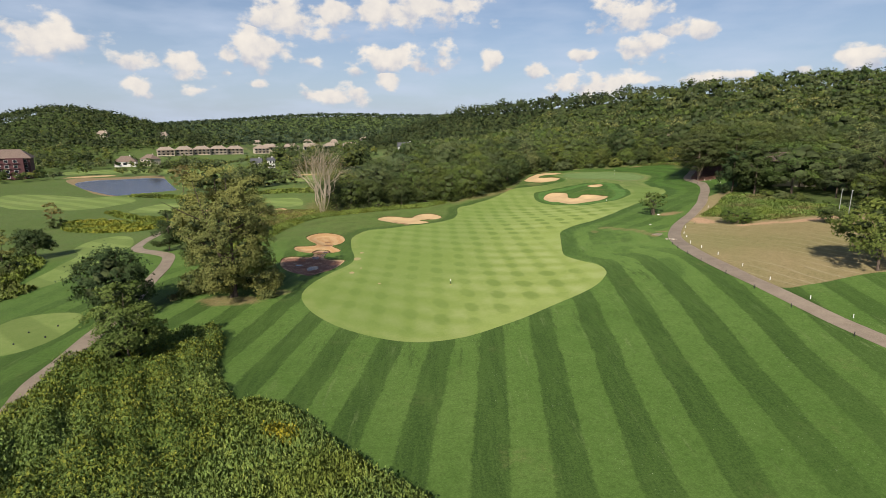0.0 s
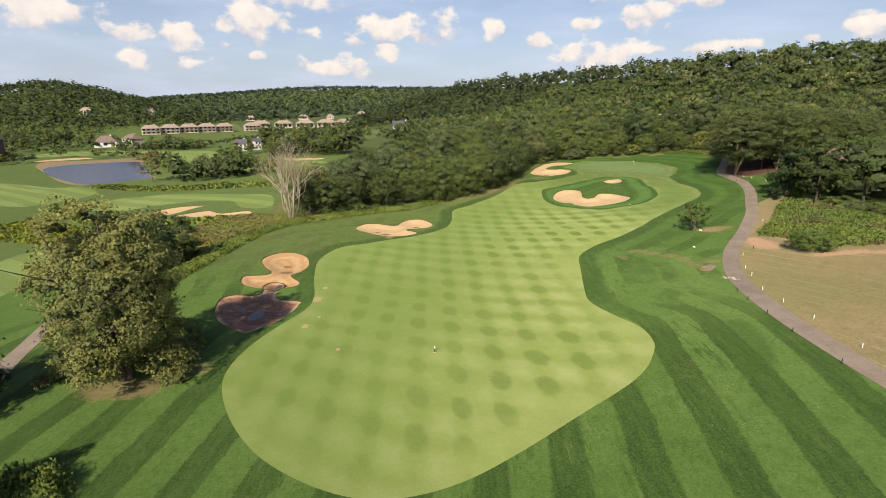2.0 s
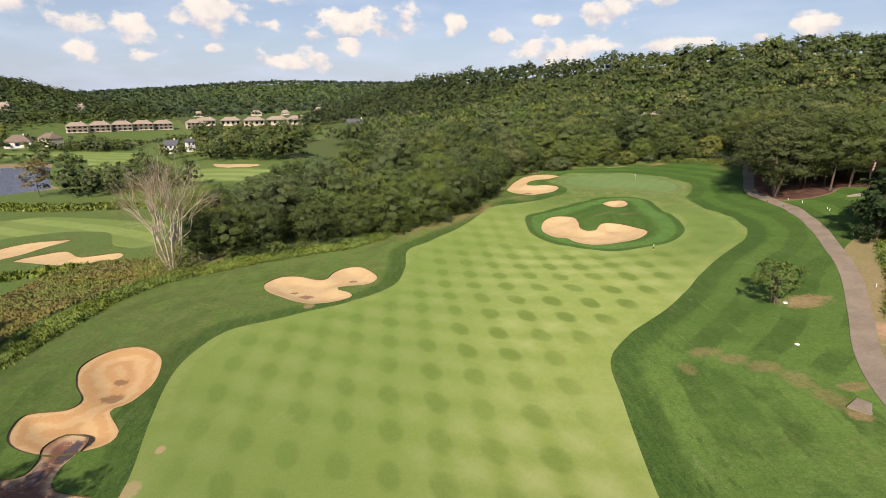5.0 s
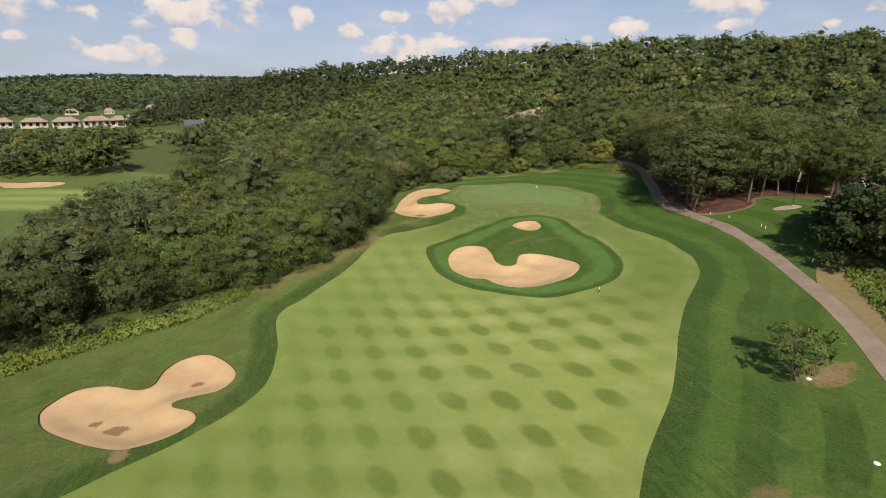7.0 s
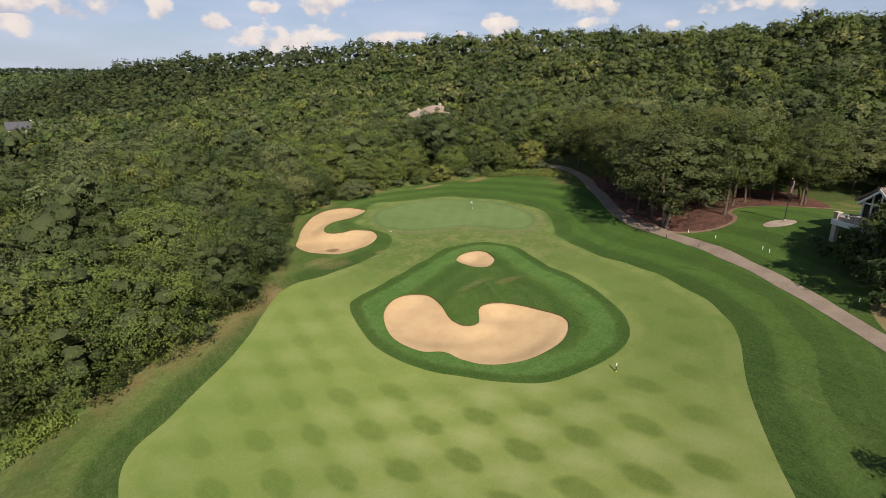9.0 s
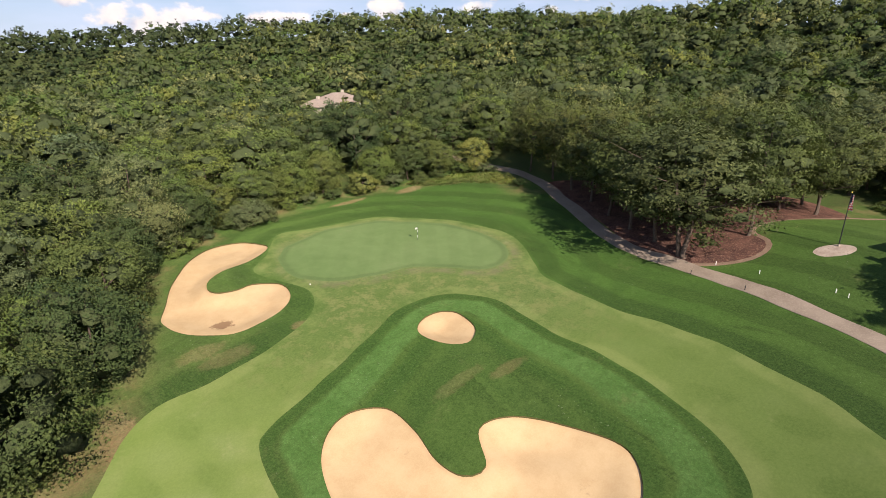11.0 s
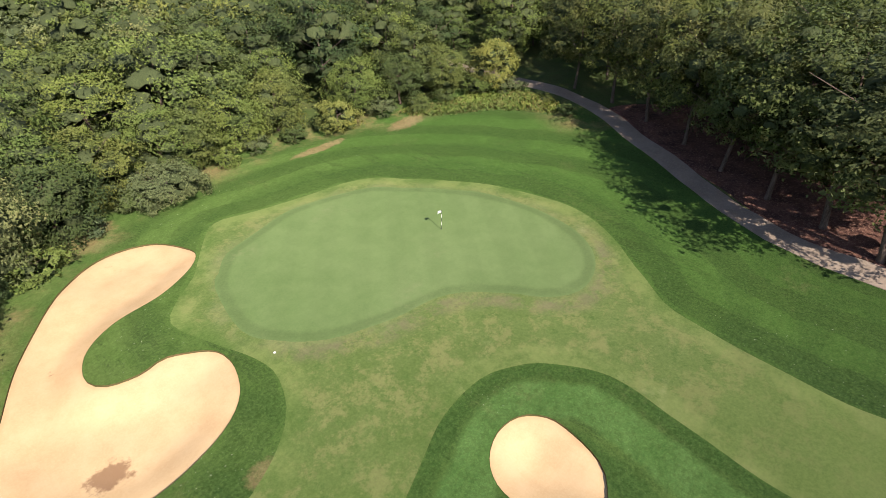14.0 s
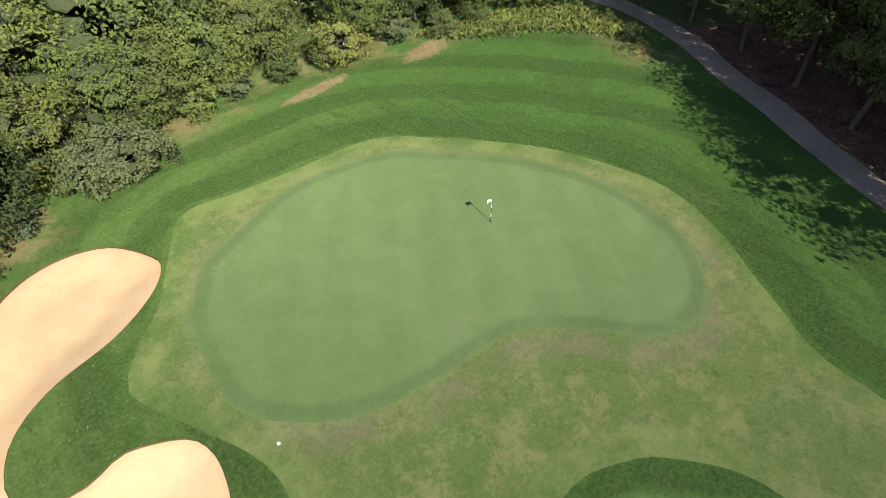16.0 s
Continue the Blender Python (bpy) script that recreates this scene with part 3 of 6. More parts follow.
def leaf_material(name, dark, light, trans=0.10, grain=8.0):
    n = Nodes(name, 0.7, 0.12, 1.0)
    geo = n.node("ShaderNodeNewGeometry")
    info = n.node("ShaderNodeObjectInfo")
    isl = geo.outputs["Random Per Island"]
    col = n.mix(n.span(isl, 0.0, 1.0, 0.2, 0.8), dark, light)
    big = n.span(n.noise(0.35, 3), 0.35, 0.65)
    col = n.mix(n.math("MULTIPLY", big, 0.36), col, tuple(c * 0.6 for c in dark))
    stand_tint = n.mix(n.span(n.noise(0.10, 2, 0.6), 0.36, 0.64), (0.84, 0.90, 0.90), (1.06, 1.03, 0.92))
    col = n.mix(1.0, col, stand_tint, "MULTIPLY")
    tint = n.mix(info.outputs["Random"], (0.66, 0.76, 0.72), (1.08, 1.04, 0.84))
    col = n.mix(1.0, col, tint, "MULTIPLY")
    # single trees of a wood differ: darker and bluer, or lighter and yellower
    own = n.attr("tree_tint")
    col = n.mix(1.0, col, n.mix(n.span(own, -1.0, 1.0), (0.62, 0.72, 0.74), (1.30, 1.24, 1.02)), "MULTIPLY")
    n.put(col, n.bsdf.inputs["Base Color"])
    t = n.node("ShaderNodeBsdfTranslucent")
    n.put(n.mix(1.0, col, (1.3, 1.4, 0.6), "MULTIPLY"), t.inputs[0])
    ms = n.node("ShaderNodeMixShader", Fac=trans)
    n.put(n.bsdf.outputs[0], ms.inputs[1]), n.put(t.outputs[0], ms.inputs[2])
    # each spray is broken into single leaves with gaps between them
    leafy = n.math("ADD", n.noise(grain, 2, 0.6), n.math("MULTIPLY", n.math("SUBTRACT", n.noise(grain * 0.3, 2), 0.5), 0.35))
    gap = n.node("ShaderNodeBsdfTransparent")
    cut = n.node("ShaderNodeMixShader")
    n.put(n.span(leafy, 0.425, 0.45), cut.inputs[0])
    n.put(gap.outputs[0], cut.inputs[1]), n.put(ms.outputs[0], cut.inputs[2])
    n.put(cut.outputs[0], n.nt.nodes["Material Output"].inputs[0])
    return n.mat


def bark_material(name, a, b):
    n = Nodes(name, 0.9, 0.1)
    f = n.noise(3.0, 6, 0.75, (3, 3, 0.5))
    n.bump(f, 0.8, 0.1)
    return n.done(n.mix(n.span(f, 0.3, 0.7), a, b))


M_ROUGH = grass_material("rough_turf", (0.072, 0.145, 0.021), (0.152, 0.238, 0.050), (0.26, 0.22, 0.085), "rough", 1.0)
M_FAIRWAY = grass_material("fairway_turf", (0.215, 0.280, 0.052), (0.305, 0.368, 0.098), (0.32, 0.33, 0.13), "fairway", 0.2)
M_GREEN = grass_material("green_turf", (0.112, 0.178, 0.048), (0.165, 0.232, 0.074), (0.20, 0.225, 0.09), "green", 0.12)
M_FAR_TURF = grass_material("distant_turf", (0.170, 0.250, 0.050), (0.285, 0.345, 0.095), (0.30, 0.29, 0.12), "lines", 0.4)
M_FIELD = grass_material("dry_field_grass", (0.225, 0.185, 0.070), (0.36, 0.275, 0.125), (0.42, 0.25, 0.14), "tracks", 1.0)
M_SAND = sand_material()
M_CONCRETE = concrete_material()
M_WATER = water_material()
M_MULCH = soil_material("leaf_litter", (0.075, 0.040, 0.032), (0.18, 0.090, 0.064), (0.34, 0.21, 0.14))
M_RED = red_material()
M_PEBBLE = soil_material("pale_pebbles", (0.40, 0.31, 0.24), (0.55, 0.45, 0.35), (0.28, 0.20, 0.16))
M_LIP = soil_material("turf_lip", (0.075, 0.085, 0.028), (0.13, 0.10, 0.045), (0.17, 0.11, 0.055))
M_RIM = soil_material("tan_edging", (0.22, 0.145, 0.10), (0.31, 0.215, 0.15), (0.13, 0.08, 0.05))
M_MUD = soil_material("tan_mud", (0.24, 0.17, 0.09), (0.34, 0.25, 0.14), (0.20, 0.19, 0.08))
LEAF = [leaf_material("leaf_oak", (0.100, 0.126, 0.042), (0.205, 0.222, 0.090)),
        leaf_material("leaf_maple", (0.116, 0.160, 0.045), (0.232, 0.262, 0.096)),
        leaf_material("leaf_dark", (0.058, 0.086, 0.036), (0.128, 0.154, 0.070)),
        leaf_material("leaf_grey", (0.125, 0.148, 0.078), (0.240, 0.250, 0.144))]
M_OAKLEAF = leaf_material("leaf_shade_oak", (0.098, 0.108, 0.044), (0.225, 0.222, 0.102))
M_OLIVE = leaf_material("leaf_olive", (0.165, 0.172, 0.070), (0.350, 0.342, 0.155))
# ridge leaves: a cloud's shadow is painted into this dark colour
M_SHADOWLEAF = leaf_material("leaf_cloud_shadow", (0.034, 0.050, 0.030), (0.074, 0.092, 0.054))
# far leaves: distance haze is put into this blue-grey leaf colour
M_HAZYLEAF = leaf_material("leaf_hazy", (0.076, 0.100, 0.070), (0.128, 0.154, 0.108))
M_LIME = leaf_material("leaf_light", (0.197, 0.214, 0.063), (0.357, 0.348, 0.137))
M_WEED = leaf_material("weed_leaf", (0.135, 0.190, 0.048), (0.285, 0.325, 0.092), grain=10.0)
M_GOLD = leaf_material("goldenrod", (0.215, 0.240, 0.050), (0.40, 0.385, 0.085), grain=10.0)
M_FLOWER = leaf_material("goldenrod_flower", (0.40, 0.33, 0.040), (0.62, 0.52, 0.070), grain=10.0)
M_REED = leaf_material("tall_grass", (0.190, 0.262, 0.076), (0.370, 0.430, 0.160), grain=10.0)
M_TAN = leaf_material("dry_grass", (0.246, 0.185, 0.091), (0.431, 0.320, 0.171), grain=10.0)
# crown cores: the shade between the boughs is put into this dark colour
M_CROWNSHADE = bark_material("crown_shade", (0.042, 0.056, 0.022), (0.085, 0.105, 0.042))
M_BARK = bark_material("bark", (0.07, 0.05, 0.037), (0.17, 0.13, 0.10))
M_DEADWOOD = bark_material("dead_wood", (0.33, 0.265, 0.195), (0.58, 0.49, 0.38))


# ---------------------------------------------------------------- the lie of the land
def smooth(t):
    t = np.clip(t, 0, 1)
    return t * t * (3 - 2 * t)


# heights of the turf round the hole, fitted to the camera's view: x, y, z
SPOTS = np.array([
    (1, 95, -2.8), (0, 40, -2.6), (-30, 111, -3.3), (-29, 134, -2.9), (-12, 162, -3.2), (-37, 180, -2.8), (38, 198, -0.4), (54, 180, 1.6),
    (54, 126, 2.4), (57, 212, 3.0), (36, 232, 2.8), (49, 226, 3.6), (87, 176, 6.2), (74, 160, 5.4),
    (52, 170, 1.6), (95, 196, 6.8), (74, 231, 5.4), (104, 228, 8.3), (76, 256, 5.7), (91, 252, 7), (82, 216, 4.9), (60, 84, 5.0),
    (46, 81, 4.0), (75, 105, 6.4), (-57, 80, -3.8), (-38, 89, -3)], float)
# the east side, the hollow before the green and its banks
SPOTS = np.vstack([SPOTS, [
    (20, 200, -1.2), (0, 190, -2.5), (67, 222, 4.7), (75, 213, 4.7), (99, 178, 10.2), (98, 171, 9.2), (64, 213, 3.9), (48, 239, 4.8),
    (39.8, 131.2, 1.6), (64, 155.3, 4.1), (26.4, 140.5, -0.15), (39.8, 112.4, 1.8), (34.4, 103.9, 1.7), (36.2, 127.6, 0.8), (27.9, 93, 0.7), (37.6, 80.9, 3.4),
    (69.5, 155.9, 4.9), (74.3, 171.5, 5.7), (80.1, 162, 6.4), (47.6, 161.2, 1.7), (25.3, 186.4, -1.6), (16.3, 192.8, -1.7), (23.9, 201.8, -0.5),
    (49.8, 208.5, 2.6), (59.5, 201.7, 3.2), (39.4, 219.5, 2.7), (36.3, 222.4, 2.8), (44.2, 219.3, 3.4), (91.5, 235.4, 6.8)]])
# hills: x, y, height, half widths, turn
HILLS = [(304.8, 395.8, 24.4, 87.2, 182.7, 17.0), (152.0, 587.5, 27.9, 37.1, 209.6, 46.5), (-23.1, 860.1, 18.8, 177.0, 35.5, -69.6), (318, 193, 25.0, 60, 131, -8), (-692, 999, 69.6, 193, 108, -30), (-368.7, 2580.4, 52.3, 437.1, 226.9, 35.7), (106, 176, 4.2, 11, 16, 0), (118, 325, -4.5, 34, 34, 0), (152, 372, -3.2, 36, 36, 0), (200, 300, -3.0, 40, 50, 0)]


def base_height(x, y):
    h = -3.0 + 0 * x
    h = h - 9 * smooth((-x - 45) / 110) - 7 * smooth((-x - 150) / 150)
    h = h + 10 * smooth((x - 10) / 110) + 5 * smooth((y - 150) / 130) * smooth((x + 60) / 100)
    for cx, cy, hh, sx, sy, a in HILLS:
        c, s = math.cos(radians(a)), math.sin(radians(a))
        u, v = (x - cx) * c + (y - cy) * s, -(x - cx) * s + (y - cy) * c
        h = h + hh * np.exp(-0.5 * ((u / sx) ** 2 + (v / sy) ** 2))
    r, th = np.hypot(x, y - 200), np.arctan2(y, x)
    return h + 45 * smooth((r - 1300) / 1100) * (0.75 + 0.25 * np.sin(th * 7 + 1) * np.cos(th * 3))


REACH = 22.0
BANKS = [(55.5, 198.5, 0.8, 3.2), (61.5, 192.0, 0.7, 3.0), (48.0, 196.5, 0.45, 2.2), (60.5, 184.5, 0.4, 2.6), (63.5, 206.5, 0.5, 2.6), (53.5, 205.5, 0.4, 2.4), (46.5, 245.0, 0.35, 3.0), (46.0, 235.5, 0.5, 2.0)]
gram = np.exp(-0.5 * ((SPOTS[:, None, 0] - SPOTS[None, :, 0]) ** 2 + (SPOTS[:, None, 1] - SPOTS[None, :, 1]) ** 2) / REACH ** 2)
weights = np.linalg.solve(gram + 0.15 * np.eye(len(SPOTS)), SPOTS[:, 2] - base_height(SPOTS[:, 0], SPOTS[:, 1]))


def height(x, y):
    x, y = np.asarray(x, float), np.asarray(y, float)
    h = base_height(x, y)
    for (sx, sy, _), w in zip(SPOTS, weights):
        h = h + w * np.exp(-0.5 * ((x - sx) ** 2 + (y - sy) ** 2) / REACH ** 2)
    lake = smooth(1 - (distance(LAKE, x, y) - 2) / 40) if np.any((x < -60) & (y > 200)) else 0
    h = h * (1 - lake) + LAKE_Z * lake
    # gentle mounds in the turf round the green and its bunkers
    mound = np.exp(-((x - 68) ** 2 + (y - 208) ** 2) / (2 * 42.0 ** 2)) * np.sin(x * 0.62 + 1.1 * np.sin(y * 0.3)) * np.sin(y * 0.55 + 0.9 * np.sin(x * 0.27))
    # banks behind the bunkers in the fairway
    for bx, by, bh, br in BANKS:
        h = h + bh * np.exp(-0.5 * ((x - bx) ** 2 + (y - by) ** 2) / br ** 2)
    return h + 0.12 * np.sin(x * 0.31 + 1.3 * np.sin(y * 0.17)) * np.sin(y * 0.27 + 0.8) + 0.16 * mound


def ground_z(x, y):
    return float(height(np.array([x]), np.array([y]))[0])


# ---------------------------------------------------------------- outlines in the plan
def closed(points, step=0.8):
    """A smooth closed outline through the points, at about even steps."""
    p = np.array(points, float)
    out = []
    for i in range(len(p)):
        a, b, c, d = p[i - 1], p[i], p[(i + 1) % len(p)], p[(i + 2) % len(p)]
        n = max(2, int(np.hypot(*(c - b)) / step))
        for t in np.arange(n) / n:
            out.append(0.5 * (2 * b + (c - a) * t + (2 * a - 5 * b + 4 * c - d) * t ** 2 + (3 * b - a - 3 * c + d) * t ** 3))
    return np.array(out)


def ribbon(points, width, step=2.0):
    """The outline of a strip of that width along a smooth line."""
    p = np.array(points, float)
    p = np.vstack([2 * p[0] - p[1], p, 2 * p[-1] - p[-2]])
    mid = []
    for i in range(1, len(p) - 2):
        a, b, c, d = p[i - 1:i + 3]
        n = max(2, int(np.hypot(*(c - b)) / step))
        for t in np.arange(n) / n:
            mid.append(0.5 * (2 * b + (c - a) * t + (2 * a - 5 * b + 4 * c - d) * t ** 2 + (3 * b - a - 3 * c + d) * t ** 3))
    mid = np.array(mid + [p[-2]])
    tan = np.gradient(mid, axis=0)
    tan /= np.linalg.norm(tan, axis=1)[:, None]
    nor = np.stack([-tan[:, 1], tan[:, 0]], 1)
    return np.vstack([mid + nor * width / 2, (mid - nor * width / 2)[::-1]]), mid


def inside(poly, x, y):
    x, y = np.asarray(x, float), np.asarray(y, float)
    res = np.zeros(x.shape, bool)
    a, b = poly, np.roll(poly, -1, 0)
    for (x1, y1), (x2, y2) in zip(a, b):
        if y1 == y2:
            continue
        res ^= ((y1 > y) != (y2 > y)) & (x < (x2 - x1) * (y - y1) / (y2 - y1) + x1)
    return res


def distance(poly, x, y):
    """Signed distance to an outline, negative inside."""
    x, y = np.asarray(x, float), np.asarray(y, float)
    best = np.full(x.shape, 1e9)
    for (x1, y1), (x2, y2) in zip(poly, np.roll(poly, -1, 0)):
        dx, dy = x2 - x1, y2 - y1
        t = np.clip(((x - x1) * dx + (y - y1) * dy) / max(dx * dx + dy * dy, 1e-9), 0, 1)
        best = np.minimum(best, np.hypot(x - x1 - t * dx, y - y1 - t * dy))
    return np.where(inside(poly, x, y), -best, best)


FAIRWAY_WEST = [(-1.8, 67.8), (-8, 69.1), (-15.2, 73.8), (-21.3, 81.6), (-24.9, 90), (-24.6, 99), (-20.6, 110.5), (-20, 117), (-22.5, 128), (-24, 140), (-21, 149.5),
                (-13.2, 154.4), (-4.6, 159.4), (2.5, 166), (4.8, 176), (5.4, 187), (10.3, 193.2), (19, 202.8), (28, 215), (36, 216.2), (44.3, 218.1), (49.4, 221.1),
                (51.2, 224.5), (51.1, 227.6), (49.6, 231.8), (48.4, 235.6), (50.4, 238.7), (52.5, 240.4), (56, 245.7), (58.2, 247.9)]
FAIRWAY_EAST = [(63, 247.1), (69.5, 246.4), (75.2, 245.1), (80, 239.8), (83, 234.2), (85.8, 227), (85.8, 221.3), (83.5, 216), (80.6, 212), (77.6, 207.5), (76.4, 201), (76.0, 195),
                (76.2, 188), (75.0, 181.2), (73.0, 174.9), (70.6, 170.6), (66.8, 166), (59, 160), (52.3, 153.7), (48.7, 149.8), (43.2, 144.3), (38, 140.2), (33.4, 136.2), (29.4, 131), (27.5, 122), (25.8, 112.8),
                (25.3, 107.4), (26.8, 100.8), (28.6, 95), (28.7, 91), (27.6, 87.7), (24, 82.9), (14, 76), (5.5, 70)]
FAIRWAY = closed(FAIRWAY_WEST + FAIRWAY_EAST, 1.0)
GREEN = closed([(53.1, 237.7), (54.3, 239.4), (56.4, 241.8), (60.5, 243.4), (65.5, 244.7), (70.4, 244.3), (75.7, 241.4), (79.6, 236.2), (82.2, 230.9), (83.4, 225.6), (82.4, 220.2), (80.4, 216.7), (77.4, 214.9), (74.4, 214.6), (71.7, 216.3), (70.1, 218.9), (68.2, 221.4), (65.4, 222.8), (61.9, 223.4), (58.2, 224.3), (55.4, 225.8), (53.2, 227.9), (51.9, 231.0)])
ISLAND = closed([(34.8, 204.2), (37, 206.8), (42.3, 208.5), (48.7, 210.8), (53.6, 212.8), (57.3, 214.2), (61.4, 214.6), (64.1, 213.3), (65.9, 211.6), (67.7, 208), (67.4, 202.4), (66.7, 196.6), (66.2, 191.6), (65.6, 188),
                 (63.9, 181.4), (61.4, 177), (57.8, 173.8), (51.6, 172.9), (45.1, 175), (40.8, 179.6), (36.5, 186.5), (34, 194.4)])
BUNKERS = {
    "west": [(-36.0, 125.8), (-36.3, 129.0), (-32.5, 129.7), (-32.0, 131.6), (-34.6, 135.1), (-36.4, 139.6), (-34.7, 143.6), (-31.0, 144.4), (-27.2, 141.1), (-25.3, 134.9), (-25.9, 130.5), (-27.3, 128.7), (-24.6, 125.0), (-25.2, 122.7), (-29.8, 121.8), (-34.0, 123.2)],
    "red": [(-35.1, 111.6), (-36.1, 116.4), (-34.5, 118.6), (-31.6, 118.6), (-30.2, 119.2), (-30.2, 121.2), (-30.9, 123), (-29.8, 124.9), (-27.2, 124.3), (-26.9, 122.2), (-27.3, 119.7), (-26.3, 117), (-22, 115.5), (-21.8, 114.1), (-22.2, 110.3), (-23.2, 106.8), (-24.7, 105.1), (-26.7, 102.8), (-29.6, 104.5), (-32.8, 107.5)],
    "middle": [(-20.8, 168.3), (-20.8, 170.5), (-18.7, 173.4), (-15.3, 173.7), (-11.8, 171.6), (-10.0, 172.0), (-9.2, 175.3), (-7.5, 177.7), (-4.7, 178.2), (-2.6, 176.3), (-0.6, 172.4), (-0.7, 169.8), (-2.2, 168.0), (-4.6, 167.7), (-6.8, 167.3), (-7.2, 166.4), (-4.9, 164.5), (-4.4, 162.0), (-6.7, 160.0), (-9.6, 159.2), (-11.6, 159.5), (-15.2, 161.7), (-19.2, 165.2)],
    "island": [(38.1, 199.8), (40.6, 202.8), (43.7, 203.6), (46.2, 201.7), (46.2, 197.6), (45.4, 193.7), (45.9, 191), (47.9, 190.4), (50.4, 193.6), (53.6, 192.5), (55.7, 188.8), (56.8, 184.3), (56.1, 181.8), (53.6, 179.8), (50.3, 179.1), (47.1, 179.4), (43.1, 181.9), (41.5, 184.5), (40.6, 187.4), (38.2, 189.6), (36.8, 194)],
    "pot": [(57, 210.1), (58.8, 210.9), (60.6, 210.6), (61.7, 209.1), (61.7, 207.2), (61.1, 204.9), (60, 203.7), (58.2, 203.1), (56.5, 204.7), (55.7, 206.7), (55.9, 208.6)],
    "greenside": [(52.6, 248.9), (54.3, 245.4), (54.1, 243.4), (52.5, 241.6), (49.5, 240.1), (45.2, 239.0), (43.0, 237.7), (42.0, 235.9), (41.8, 234.2), (42.6, 232.8), (44.6, 232.2), (46.7, 232.5), (49.2, 231.0), (49.8, 229.1), (49.3, 226.7), (48.3, 224.9), (46.3, 223.6), (43.0, 222.6), (40.2, 222.8), (37.4, 224.7), (35.7, 227.3), (35.0, 229.7), (35.1, 232.0), (36.7, 235.4), (38.8, 240.2), (42.1, 245.3), (45.7, 249.1), (49.3, 250.3)],
}
FAR_BUNKERS = {
    "wing": [(-97.4, 209.3), (-93.0, 213.4), (-86, 213.6), (-79.6, 211.6), (-82.4, 205.0), (-84.9, 199.4), (-90.3, 198)],
    "hook": [(-82.7, 194.8), (-78.9, 198.2), (-73.6, 198.9), (-65.7, 191.5), (-58.0, 192.4), (-55.5, 187.6), (-61.0, 184.3), (-70.8, 187.7)],
    "strip": [(-104, 387), (-90, 372), (-69.1, 352), (-72.8, 344), (-92.3, 361)],
    "lakeside": [(-335, 470), (-318, 475), (-300, 492), (-312, 500), (-330, 488)]}
BUNKERS = {k: closed(v, 0.6) for k, v in BUNKERS.items()}
FAR_BUNKERS = {k: closed(v, 2.0) for k, v in FAR_BUNKERS.items()}
LAKE_Z = -17.6
LAKE = closed([(-283, 412), (-285, 432), (-268, 446), (-240, 456), (-214, 418), (-189, 378), (-181.5, 365), (-187, 355), (-196, 343.5), (-208, 339), (-227, 353), (-257, 380)], 4.0)
POND_BANK = closed([(-300, 427), (-321, 462), (-306, 473), (-290, 476), (-252, 479), (-216, 418), (-189, 378), (-177, 366), (-187, 355), (-196, 343.5), (-206, 335), (-229, 350), (-257, 380)], 4.0)
PATH, PATH_MID = ribbon([(57, -60), (54.5, 10), (52.6, 45), (50.0, 57.8), (48.1, 64.7), (46.0, 74.5), (45.3, 83), (45.3, 92.2), (46.2, 99.2), (47.9, 106.6), (50.3, 114), (55.8, 124.8), (63.7, 135.6), (71.4, 146.9), (76.5, 156.5),
                         (81, 165), (85.1, 174), (87.9, 181.5), (89.7, 188), (91.2, 195.5), (92.4, 202.5), (95.5, 209.7), (100.5, 217.7), (105.3, 226.1), (109.2, 232.6), (111.6, 239.8), (112.4, 246),
                         (112.5, 262), (118, 285)], 2.6)
WEST_PATH, WEST_MID = ribbon([(-36, 20), (-42, 40), (-44.6, 49.3), (-47.3, 56.7), (-49, 66), (-52.5, 84), (-56.9, 99.5), (-60.3, 112), (-64.6, 122), (-71.5, 127.8), (-79, 134.5), (-82.9, 144), (-85, 155),
                              (-89.5, 170), (-101.5, 183), (-117, 195.5), (-136, 214)], 2.7)
FIELD = closed([(52.3, 73.2), (46.8, 72.8), (45.4, 83), (45.4, 92), (46.4, 99.2), (48.1, 106.6), (50.6, 114), (56.2, 124.8), (64, 135.8), (71.5, 146.5), (78, 156), (87, 160), (90, 141), (96, 125), (101, 100), (104, 84), (80, 78), (63.3, 76)], 2.0)
MULCH = closed([(92.4, 199.5), (91.7, 196.2), (93.6, 191.6), (96.2, 188.6), (99, 187.7), (101.3, 188.6), (104.5, 191.6), (110, 191), (117, 188), (126, 184), (134, 194), (124, 215), (112, 232), (106, 226), (99.5, 213), (95, 206)], 1.0)
MULCH_RIM = ribbon([(91.9, 197.6), (91.6, 195.4), (93.6, 191.3), (96.1, 188.3), (99, 187.4), (101.4, 188.3), (104.6, 191.3), (110, 190.7), (117, 187.7), (126, 183.7), (133, 179)], 0.7, 1.0)[0]
GRAVEL = closed([(98.7, 181.0), (99.5, 182.4), (101.1, 182.2), (102.5, 180.6), (102.7, 179.0), (101.5, 178.4), (99.7, 179.0)], 0.4)
TEES = {"tee": [(-69.7, 79.2), (-67, 83), (-60.6, 83.4), (-56.5, 79.3), (-55, 71), (-58.5, 65.7), (-66, 68)],
        "tee_long": [(-105, 148.6), (-107, 163), (-97.3, 161), (-86.5, 146), (-82, 131.8), (-78, 107), (-84, 100), (-90, 118), (-95, 135)]}
TEES = {k: closed(v, 1.5) for k, v in TEES.items()}
